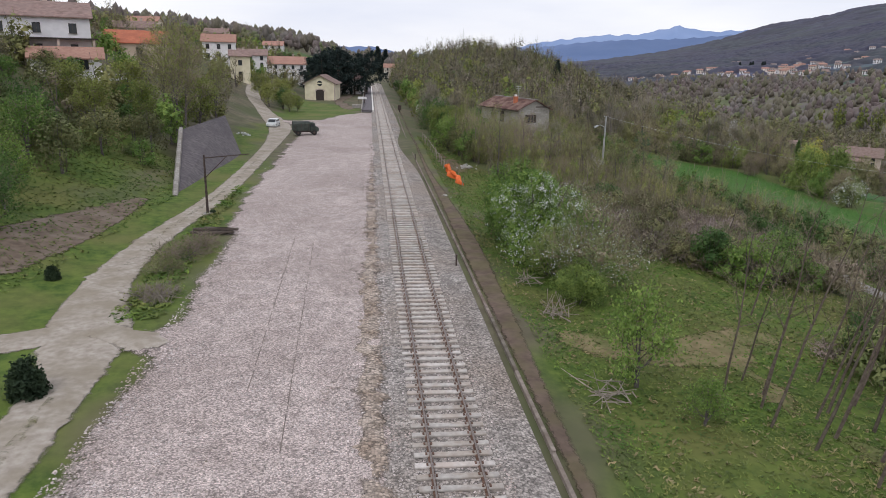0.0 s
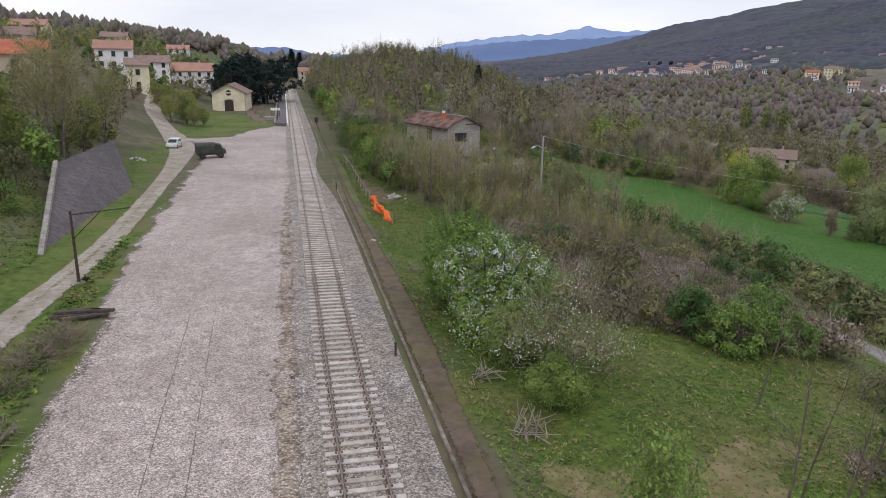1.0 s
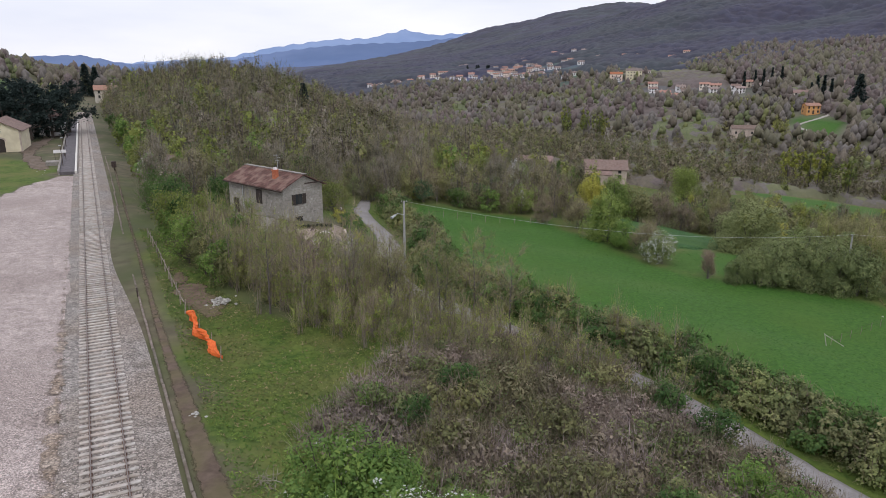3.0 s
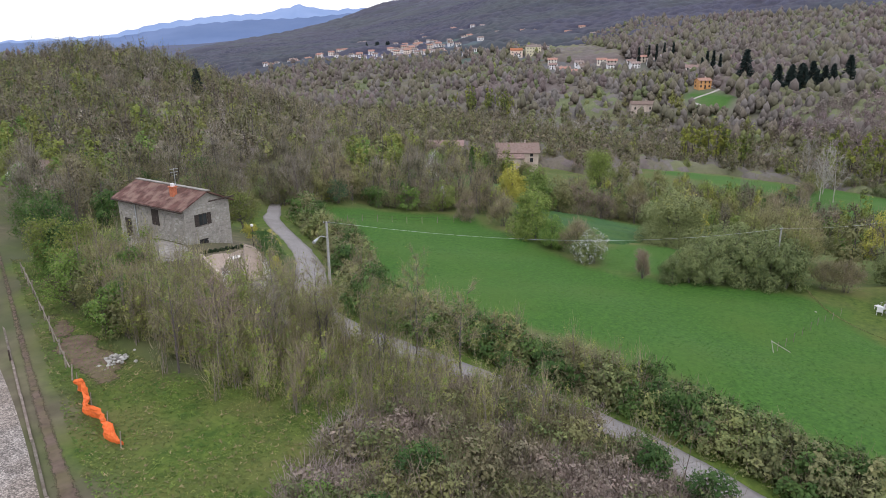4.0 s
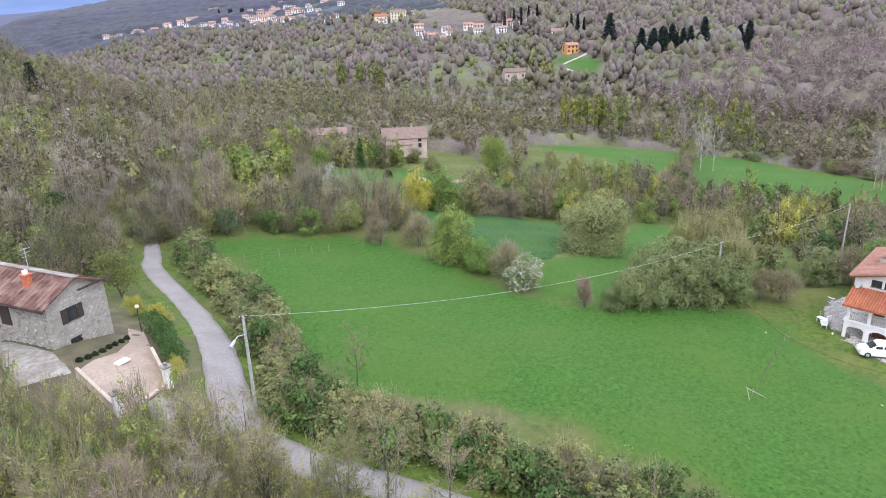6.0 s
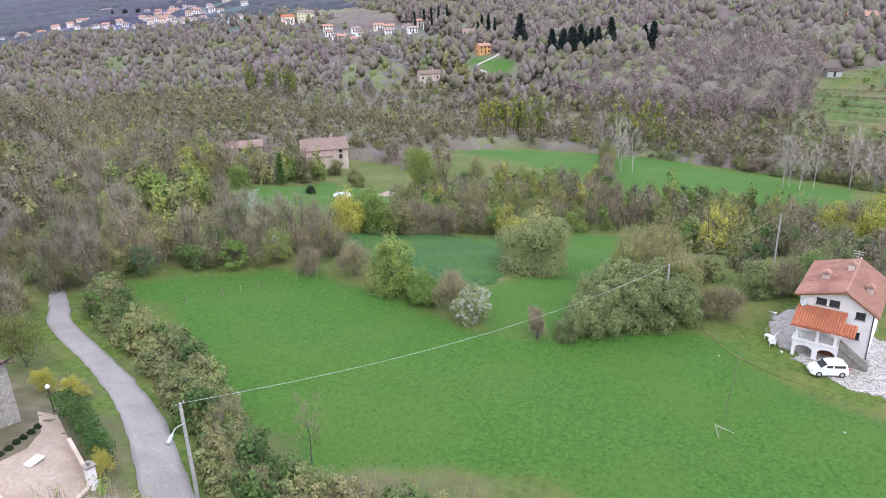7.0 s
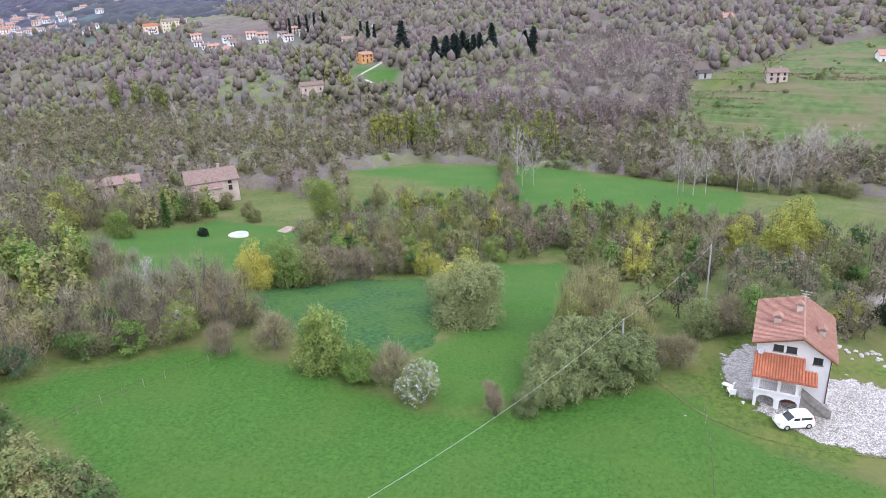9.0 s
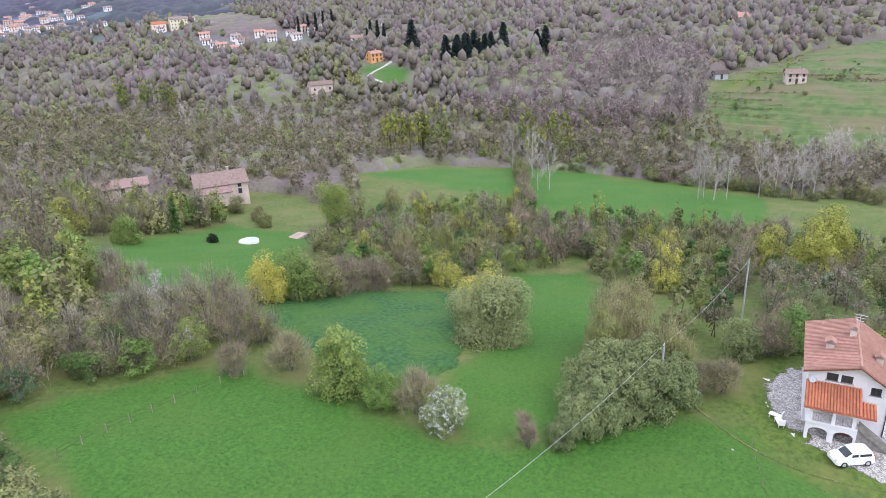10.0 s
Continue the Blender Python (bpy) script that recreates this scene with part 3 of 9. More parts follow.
def sheet(x, y):
    """Level of the ground sheet itself, whose cells grow large far away."""
    i = int(np.clip(np.searchsorted(SHEET_X, x) - 1, 0, len(SHEET_X) - 2))
    j = int(np.clip(np.searchsorted(SHEET_Y, y) - 1, 0, len(SHEET_Y) - 2))
    u = (x - SHEET_X[i]) / (SHEET_X[i + 1] - SHEET_X[i])
    v = (y - SHEET_Y[j]) / (SHEET_Y[j + 1] - SHEET_Y[j])
    z = SHEET_Z
    return float((1 - u) * ((1 - v) * z[i, j] + v * z[i, j + 1]) + u * ((1 - v) * z[i + 1, j] + v * z[i + 1, j + 1]))


terrace = cover(TERRACES, GX, GY, 12)
i, j = np.meshgrid(np.arange(len(gx) - 1), np.arange(len(gy) - 1), indexing="ij")
a = (i * len(gy) + j).ravel()
ground_mesh = bpy.data.meshes.new("ground")
verts = np.column_stack([GX.ravel(), GY.ravel(), GZ.ravel()])
ground_mesh.from_pydata(verts.tolist(), [], np.stack([a, a + len(gy), a + len(gy) + 1, a + 1], 1).tolist())
ground_mesh.polygons.foreach_set("use_smooth", [True] * len(ground_mesh.polygons))
X, Y = verts[:, 0], verts[:, 1]
wob = 1.2 * np.sin(X * 0.9) * np.sin(Y * 0.7) + 0.8 * np.sin(X * 0.37 + Y * 0.53)
meadow = np.maximum.reduce([cover(p, X + wob * 0.5, Y + wob * 0.5, 1.2) for p in (FIELD, STRIP, GRASS_POOL, FAR_MEADOW, SLOPE_MEADOW, HILL_STRIP)] + [0.7 * cover(p, X, Y, 6) for p in FAR_FIELDS])
# Ground blends to blue with distance: haze put into the base colour.
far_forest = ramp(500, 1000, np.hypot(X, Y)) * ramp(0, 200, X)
litter = ramp(240, 300, X) * (1 - far_forest)
rough_grass = np.maximum.reduce([cover(p, X + wob, Y - wob, 1.5) for p in (LAWN, NEAR_GRASS, LANE_VERGE, LEFT_GRASS, LEFT_SHOULDER, LEFT_VERGE, STATION_GRASS)] + [terrace.ravel(), 0.8 * cover(VALE, X + 2 * wob, Y, 8)])
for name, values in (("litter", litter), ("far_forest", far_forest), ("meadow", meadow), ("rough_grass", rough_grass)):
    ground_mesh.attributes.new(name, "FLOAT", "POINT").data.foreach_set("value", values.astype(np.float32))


def ground_material():
    m = surface("ground_cover", (0.095, 0.082, 0.056), (0.155, 0.138, 0.09), 0.6, 0.95, 0.05, (0.07, 0.085, 0.035), 0.07, 0.85)
    nt = m.node_tree
    p = nt.nodes["Principled BSDF"]
    out = p.inputs["Base Color"].links[0].from_socket
    g = nt.nodes.new("ShaderNodeNewGeometry")
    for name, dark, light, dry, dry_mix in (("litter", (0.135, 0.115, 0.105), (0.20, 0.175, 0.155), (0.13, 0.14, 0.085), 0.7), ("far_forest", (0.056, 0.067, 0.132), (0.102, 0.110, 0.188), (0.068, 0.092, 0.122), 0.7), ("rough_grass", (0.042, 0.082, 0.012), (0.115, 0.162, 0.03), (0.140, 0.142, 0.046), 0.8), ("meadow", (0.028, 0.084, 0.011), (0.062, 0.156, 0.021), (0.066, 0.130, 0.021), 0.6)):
        at = nt.nodes.new("ShaderNodeAttribute")
        at.attribute_name = name
        grain = nt.nodes.new("ShaderNodeTexNoise")
        grain.inputs["Scale"].default_value, grain.inputs["Detail"].default_value = {"litter": 0.12, "far_forest": 0.05, "rough_grass": 1.4, "meadow": 2.6}[name], 9
        grain.inputs["Roughness"].default_value = 0.7
        big = nt.nodes.new("ShaderNodeTexNoise")
        big.inputs["Scale"].default_value, big.inputs["Detail"].default_value = {"far_forest": 0.006, "litter": 0.012, "rough_grass": 0.16}.get(name, 0.09), 4
        for n in (grain, big):
            nt.links.new(g.outputs["Position"], n.inputs["Vector"])
        r = nt.nodes.new("ShaderNodeValToRGB")
        r.color_ramp.elements[0].position, r.color_ramp.elements[0].color = 0.36, (*dark, 1)
        r.color_ramp.elements[1].position, r.color_ramp.elements[1].color = 0.64, (*light, 1)
        nt.links.new(grain.outputs["Fac"], r.inputs["Fac"])
        mr = nt.nodes.new("ShaderNodeMapRange")
        mr.inputs["From Min"].default_value, mr.inputs["From Max"].default_value, mr.inputs["To Max"].default_value = 0.45, 0.65, dry_mix
        nt.links.new(big.outputs["Fac"], mr.inputs["Value"])
        m1, m2 = nt.nodes.new("ShaderNodeMix"), nt.nodes.new("ShaderNodeMix")
        m1.data_type = m2.data_type = "RGBA"
        nt.links.new(mr.outputs["Result"], m1.inputs[0])
        nt.links.new(r.outputs["Color"], m1.inputs[6])
        m1.inputs[7].default_value = (*dry, 1)
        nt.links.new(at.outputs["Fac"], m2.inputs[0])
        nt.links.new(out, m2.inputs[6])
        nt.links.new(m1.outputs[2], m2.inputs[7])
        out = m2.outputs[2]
    nt.links.new(out, p.inputs["Base Color"])
    return m


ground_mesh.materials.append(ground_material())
setting("ground", ground_mesh, "grassy and wooded valley ground falling to the river", "ground")

# terraced grassland on the far slope: level steps and steep banks
tx, ty = np.meshgrid(np.arange(284, 484, 2.0), np.arange(-62, 112, 2.4), indexing="ij")
tz = height(tx, ty)
tc = cover(TERRACES, tx, ty, 5)
step_z = tz + 1.1 * np.sin(ty * 0.045) + 0.8 * np.sin(tx * 0.06 + 1)
whole = (np.floor(step_z / 1.6) + np.clip((step_z / 1.6 % 1) * 2.6 - 1.6, 0, 1)) * 1.6
soften = 0.5 + 0.4 * np.sin(tx * 0.05 + 2) * np.sin(ty * 0.06)
step_z = whole * soften + step_z * (1 - soften)
v = np.column_stack([tx.ravel(), ty.ravel(), (tz * (1 - tc) + (step_z + 0.9) * tc - 0.6 * (tc < 0.3)).ravel()])
n = tx.shape[1]
i, j = np.meshgrid(np.arange(tx.shape[0] - 1), np.arange(n - 1), indexing="ij")
a = (i * n + j).ravel()
f = np.stack([a, a + n, a + n + 1, a + 1], 1)
keep = tc.ravel()[f].min(axis=1) > 0.02
me = arrays("terraces", v, f[keep], surface("terrace_grass", (0.058, 0.098, 0.030), (0.105, 0.145, 0.05), 0.3, 0.95, 0, (0.135, 0.122, 0.066), 0.07, 0.9))
setting("terraces", me, "grassy terraces with steep banks on the far slope", "field")
# distant ridges, plain backdrop; blue haze of distance is put into their colours
M_HAZY_RIDGE = surface("hazy_forest_ridge", (0.10, 0.155, 0.30), (0.13, 0.19, 0.35), 0.004, 1.0)
M_HAZY_RIDGE_FAR = surface("hazy_farthest_ridge", (0.20, 0.29, 0.50), (0.24, 0.33, 0.54), 0.004, 1.0)


def ridge(name, dist, rows, material, label):
    """A long range of hills: rows of bearing and crest elevation in degrees."""
    b = np.linspace(rows[0][0], rows[-1][0], 160)
    e = np.interp(b, [r[0] for r in rows], [r[1] for r in rows])
    e = e + 0.05 * np.sin(b * 5.1) + 0.03 * np.sin(b * 13.7 + 1)
    top = 14 + dist * np.tan(np.radians(e))
    ring = []
    for k, (out, lift) in enumerate(((0.80, 0.0), (0.9, 0.6), (1.0, 1.0), (1.08, 0.4))):
        x, y = dist * out * np.sin(np.radians(b)), dist * out * np.cos(np.radians(b))
        ring.append(np.column_stack([x, y, -60 + (top + 60) * lift]))
    v = np.stack(ring, 1).reshape(-1, 3)
    i, j = np.meshgrid(np.arange(159), np.arange(3), indexing="ij")
    a = (i * 4 + j).ravel()
    setting(name, arrays(name, v, np.stack([a, a + 1, a + 5, a + 4], 1), material, True), label, "mountain")


ridge("backdrop_ridge_far", 4200, [(2, 0.2), (10, 0.6), (13.5, 1.4), (18, 2.0), (21, 2.1), (23.8, 2.75), (26, 2.35), (29, 2.5), (33, 2.3), (40, 2.6), (60, 3)], M_HAZY_RIDGE_FAR, "distant mountain ridge with pale blue haze in its colour")
ridge("backdrop_ridge_near", 3300, [(-8, 0.1), (-3, 0.75), (0, 0.8), (3, 0.2), (9, 0.3), (13, 0.9), (17, 1.5), (19, 1.6), (22, 1.75), (26, 1.95), (30, 2.35), (36, 3.0), (60, 3)], M_HAZY_RIDGE, "wooded hills across the valley, coloured blue for haze")

# ---- yard, roads and tracks ----
YARD = [(-12.4, 10), (-12.3, 17), (-12.2, 21.5), (-12.1, 24), (-13.2, 27), (-13.4, 29.5), (-12.1, 32), (-12.7, 38), (-13.6, 53), (-14.3, 64), (-14.5, 84), (-14.6, 103), (-14.2, 111), (-16, 126), (-20.5, 137), (-12.7, 139), (-9.4, 151), (-5.2, 159.5), (-1.7, 160), (-1.7, 10)]
patch("yard_gravel", YARD, M_YARD, "pale pinkish gravel station yard without tracks", "gravel yard", 0.16, 2.0, 0.3, firm_from=-4.0)
M_STRIPGRASS = worn_rim(surface("strip_grass", (0.10, 0.115, 0.04), (0.20, 0.185, 0.085), 2.0, 0.95, 0.02), 1.5)
worn_rim(M_RUSTSTONE)
patch("rusty_gravel_strip", [(-3.2, 8), (-3.6, 30), (-3.3, 55), (-2.9, 80), (-2.6, 110), (-2.0, 110), (-1.75, 80), (-1.7, 40), (-1.72, 8)], M_RUSTSTONE, "rust-stained stones beside the ballast", "gravel", 0.2, 0.45, 0.2, 4)
strip("dirt_road", [(-14.2, 4, 2.6), (-14.0, 12, 2.6), (-13.9, 18, 2.7), (-14.2, 24, 2.9), (-15.2, 29, 4.2), (-16.6, 34, 3.4), (-17.1, 40, 2.8), (-17.1, 46, 2.6), (-16.4, 55, 2.5), (-15.9, 65, 2.4), (-16.1, 84, 2.4), (-16.6, 103, 3.0), (-18, 122, 4.5), (-21.5, 138, 5), (-25, 150, 4), (-30, 170, 4), (-34, 200, 4)], M_DIRT, "pale two-track dirt road beside the yard", "dirt road", 0.1, 0.8, 6, 0.22, worn=True)
strip("yard_entry", [(-15.0, 29.5, 2.4), (-13.6, 28.6, 2.0), (-12.4, 28.0, 2.6), (-11.4, 27.4, 1.2)], M_DIRT, "pale worn entry from the dirt road to the yard", "dirt road", 0.17, 0.6, 6, 0.25, worn=True)
for points in ([(-14.3, 4, 0.7), (-14.0, 12, 0.8), (-13.9, 18, 0.9), (-14.1, 23.5, 0.5)], [(-16.9, 38, 0.5), (-17.0, 47, 0.7), (-16.4, 55, 0.8), (-15.9, 65, 0.7), (-16.1, 84, 0.7), (-16.5, 102, 0.5)]):
    strip("road_grass_strip", points, M_STRIPGRASS, "thin grass between the wheel ruts", "grass", 0.15, 0.8, 3, 0.2, worn=True)
strip("dirt_track_side", [(-15.5, 29.5, 3.0), (-20, 27, 2.6), (-26, 22, 2.6), (-33, 14, 2.6)], M_DIRT, "pale dirt track joining the road", "dirt road", 0.07, worn=True)
strip("ploughed_strip", [(-21.5, 58, 1.5), (-22.5, 50, 4), (-23.5, 42, 5.5), (-25.5, 34, 6), (-28, 26, 6)], M_EARTH, "bare tilled soil along the road", "soil", 0.05, 1.0, 6, 0.3, worn=True)
strip("trackside_path", [(3.7, 8, 0.8), (3.8, 20, 1.0), (4.0, 30, 1.4), (4.2, 45, 1.8), (4.1, 60, 1.4), (3.9, 78, 0.9), (4.0, 100, 0.7), (4.2, 130, 0.7), (4.5, 165, 0.7)], worn_rim(surface("trackside_earth", (0.09, 0.064, 0.05), (0.15, 0.11, 0.087), 1.8, 0.95, 0.03, (0.12, 0.11, 0.05), 0.5, 0.55)), "bare brown trackside path", "path", 0.06, 0.7, 5, 0.14, worn=True)
patch("trodden_patch", [(5.3, 30.6), (8.9, 29.2), (12, 29.6), (14.9, 30.2), (19, 31.6), (18.4, 29.8), (15.5, 26.8), (14.8, 22), (16.4, 16), (17.4, 11), (15.8, 11), (14.4, 16), (13.2, 22), (12.8, 25.2), (9, 25.2), (5.8, 26.2)], worn_rim(surface("trodden_grass", (0.15, 0.125, 0.06), (0.235, 0.19, 0.105), 1.6, 0.95, 0.02, (0.10, 0.125, 0.035), 0.5, 0.8, detail=9)), "trodden earth path through grass", "path", 0.05, 1.0, 0.5)
strip("lane", [(41.5, 134, 1.6), (39.0, 128, 2.0), (36.9, 123.5, 2.3), (35.2, 114, 2.4), (33.6, 107, 2.6), (31.6, 99.5, 2.9), (29.2, 93.5, 2.9), (26.7, 87.8, 3.0), (24.9, 82.5, 3.2), (25.9, 78, 2.9), (28.3, 73, 2.8), (30, 69, 2.8), (31.7, 65, 2.8), (33.2, 60, 2.9), (33.9, 55, 2.9), (34.2, 47, 2.9), (34, 30, 2.9), (33, 8, 2.9)], M_ASPHALT, "narrow pale asphalt lane winding downhill", "road", 0.07)
patch("driveway", [(25.3, 101.4), (26.0, 99.9), (24.6, 95), (23.2, 89.7), (19.2, 88.1), (18.8, 93), (18.9, 94.2), (20.5, 95.3), (22.3, 95.8), (23.9, 97.5)], M_PAVING, "pinkish paved driveway of the stone house", "driveway", 0.09, 1.2, 0.03)
patch("driveway_apron", [(23.2, 89.6), (24.5, 86.6), (25.2, 83.6), (23.3, 83.4), (20, 86), (19.2, 88)], M_CONCRETE, "rough pale gravel apron at the gate", "driveway", 0.06, 1.0, 0.15)
patch("house_terrace", [(18.6, 94.2), (18.6, 97.9), (14.9, 108), (13.4, 112.5), (10.6, 112), (12, 103), (15.3, 94.8)], M_CONCRETE, "grey concrete terrace beside the stone house", "terrace", 0.12, 1.2, 0.05)
patch("villa_gravel", [(91, 65), (84.5, 64), (81, 61.6), (78.6, 58.5), (76.3, 54.5), (76.2, 49.5), (77, 40), (90, 36), (91, 48), (90, 53.5), (94.5, 54), (95, 62)], M_WHITE_GRAVEL, "white gravel forecourt of the villa", "gravel", 0.08, 1.2, 0.5)
patch("crop_field", CROP, surface("dense_crop", (0.018, 0.062, 0.016), (0.045, 0.125, 0.032), 1.6, 0.9, 0.12, (0.055, 0.12, 0.018), 0.15, 0.6, 0, 0, 0, 8), "dark green low crop", "field", 0.25, 2.0, 0.5)
strip("hill_path", [(350, 268, 1.7), (357, 279, 1.7), (364, 290, 1.8), (378, 290, 1.8), (392, 291, 1.8), (398, 300, 1.8), (404, 312, 1.8)], surface("white_track", (0.33, 0.31, 0.285), (0.42, 0.40, 0.375), 0.5, 0.9), "white gravel path curving round a meadow", "path", 0.25, 2.0)
strip("hill_road", [(495, 95, 3), (520, 82, 3), (545, 78, 3), (560, 70, 3)], M_DIRT, "pale track on the far slope", "path", 0.3, 3.0)
strip("river", [(238, 470, 9), (262, 420, 12), (275, 380, 12), (283, 345, 9)], surface("river_water", (0.36, 0.38, 0.40), (0.50, 0.51, 0.53), 0.2, 0.25), "shallow pale river between bare banks", "water", 0.3, 8.0, 4, 1.0)
strip("lawn_path", [(82.5, 71, 0.9), (80.4, 69, 0.6), (77.6, 65.6, 0.7), (75.8, 60.7, 0.5), (75.6, 55.8, 0.5), (76.2, 50, 0.5), (74.5, 42, 0.4)], worn_rim(surface("dry_grass", (0.12, 0.125, 0.045), (0.20, 0.185, 0.085), 1.8, 0.95, 0.02, (0.10, 0.12, 0.035), 0.6, 0.7)), "pale trodden line along the lawn's edge", "path", 0.05, 0.8, 4, 0.25, worn=True)
patch("bare_bank", [(5.4, 92), (7.0, 92), (8.6, 86), (9.6, 81), (9.0, 77.5), (7.2, 77), (5.6, 82)], worn_rim(surface("reddish_soil", (0.13, 0.085, 0.07), (0.20, 0.14, 0.115), 1.6, 0.95, 0.03, (0.12, 0.115, 0.05), 0.5, 0.5)), "bare reddish earth on the railway bank", "soil", 0.05, 0.8, 0.3)

# ---- railway ----
track = thing("railway_track", (0, 0, 0), "single railway track with rusty rails on concrete sleepers", "railway track")
RAIL_Y = (-30, 345)
for side in (-1, 1):
    bm = bmesh.new()
    prism(bm, [(side * 0.75 + u, v) for u, v in ((-0.07, -0.16), (0.07, -0.16), (0.07, -0.145), (0.012, -0.12), (0.012, -0.04), (0.036, -0.03), (0.036, -0.004), (-0.036, -0.004), (-0.036, -0.03), (-0.012, -0.04), (-0.012, -0.12), (-0.07, -0.145))], "y", *RAIL_Y)
    rail = part("rail", bm, M_RAIL, track, "rust-brown steel rail with a worn head")
    part("rail_head", boxes((side * 0.75 - 0.028, side * 0.75 + 0.028, *RAIL_Y, -0.004, 0.002)), M_RAILTOP, rail, "polished running surface")
bm = bmesh.new()
prism(bm, [(-2.2, -0.24), (-1.5, -0.19), (1.5, -0.19), (3.1, -0.37), (3.1, -0.6), (-2.2, -0.6)], "y", -30, 345)
part("ballast_bed", bm, M_BALLAST, track, "grey-pink crushed stone ballast")

# concrete edging along the cess, weathered, in lengths
M_EDGING = surface("weathered_edging", (0.15, 0.125, 0.105), (0.27, 0.235, 0.205), 3.0, 0.9, 0.004, (0.12, 0.09, 0.07), 0.6, 0.7, 0.2)
edging = thing("concrete_edging", (0, 0, 0), "weathered concrete edging strip beside the ballast", "kerb")
rng = np.random.default_rng(3)
y = 6.0
while y < 176:
    L = 6.0 if y < 110 else 12.0
    x = 3.17 + 0.12 * math.sin(y * 0.05) + (0.25 if y > 100 else 0) * min(1, (y - 100) / 40)
    part("edging_length", boxes((x - 0.075, x + 0.075, y, y + L - 0.05, -0.5, -0.17 + float(rng.uniform(-0.03, 0.02))), bevel=0.015), M_EDGING, edging)
    y += L

# buried rails of the lifted siding, showing in worn lengths
M_OLDRAIL = surface("buried_rail", (0.12, 0.10, 0.09), (0.24, 0.20, 0.18), 2.5, 0.85, 0.004)
rail_rng = np.random.default_rng(8)
for x0, y0, x1, y1 in ((-7.15, 22.8, -7.75, 46), (-5.45, 18.5, -6.45, 47)):
    siding = thing("old_rail", (0, 0, 0), "rusty half-buried rail of a lifted siding", "rail", "siding rails")
    k = 0.0
    while k < 0.97:
        e = min(1.0, k + float(rail_rng.uniform(0.04, 0.14)))
        p, q = (tuple(np.array((x0, y0)) * (1 - f) + np.array((x1, y1)) * f) for f in (k, e))
        bm = bmesh.new()
        rod(bm, (p[0] + float(rail_rng.normal(0, 0.015)), p[1], -0.186 - float(rail_rng.uniform(0, 0.02))), (q[0], q[1], -0.186 - float(rail_rng.uniform(0, 0.02))), 0.026, 0.026, 5)
        part("rail_length", bm, M_OLDRAIL, siding)
        k = e + float(rail_rng.uniform(0.0, 0.03))

# low signal posts beside the line
for x, y, h in ((2.66, 39.1, 0.75), (3.0, 84, 0.9), (2.9, 13.5, 0.8)):
    post = thing("marker_post", (x, y, -0.4), "short dark steel marker post by the ballast", "post", "marker posts")
    part("shaft", boxes((-0.05, 0.05, -0.05, 0.05, -0.3, h), bevel=0.01), M_STEEL, post)
    part("cap", boxes((-0.07, 0.07, -0.07, 0.07, h, h + 0.04)), M_STEEL, post)
box_ob = thing("relay_box", (4.4, 163.5, -0.35), "dark trackside relay box on a post", "cabinet")
part("cabinet", boxes((-0.4, 0.4, -0.3, 0.3, 0.5, 1.6), bevel=0.03), M_STEEL, box_ob)
part("leg", boxes((-0.1, 0.1, -0.1, 0.1, -0.2, 0.5)), M_STEEL, box_ob)

# platform and its furniture
platform = thing("station_platform", (0, 0, 0), "low station platform with a white edge line", "platform")
part("platform_slab", boxes((-4.3, -1.95, 161, 300, -0.4, 0.18)), surface("dark_platform_asphalt", (0.10, 0.09, 0.10), (0.15, 0.14, 0.15), 2.0, 0.9), platform, "dark asphalt platform surface")
for k in range(23):
    part("coping_stone", boxes((-1.95, -1.6, 161 + k * 6, 166.95 + k * 6, -0.4, 0.2)), surface("white_coping", (0.62, 0.60, 0.57), (0.72, 0.70, 0.67), 2.0, 0.8) if k == 0 else bpy.data.materials["white_coping"], platform)
part("low_wall", boxes((-4.6, -4.3, 161, 250, -0.4, 0.5)), M_CONCRETE, platform, "low wall behind the platform")
part("end_ramp", boxes((-6.9, -4.6, 175, 178, -0.4, 0.35)), M_CONCRETE, platform)
for y in (170, 186, 205, 228):
    lp = thing("platform_lamp", (-3.9, y, 0.18), "slim grey platform lamp post", "lamp", "platform lamps")
    bm = bmesh.new()
    rod(bm, (0, 0, 0), (0, 0, 3.6), 0.07, 0.05)
    part("mast", bm, M_STEEL, lp)
    part("lamp_head", boxes((-0.35, 0.1, -0.12, 0.12, 3.6, 3.75), bevel=0.02), M_GALV, lp)
sg = thing("platform_sign", (-4.4, 178, 0.18), "white station sign board on two posts", "sign")
for u in (-0.9, 0.9):
    part("sign_post", boxes((u - 0.04, u + 0.04, -0.04, 0.04, 0, 2.0)), M_STEEL, sg)
part("sign_board", boxes((-1.1, 1.1, -0.05, 0.05, 1.5, 2.1)), M_WHITE, sg)
patch("station_path", [(-7, 164), (-10.8, 178), (-13, 200), (-15, 206), (-9, 240), (-6, 240), (-9.5, 200), (-5.5, 176)], M_EARTH, "brown path to the goods shed", "path", 0.06, 2.0, 0.2)


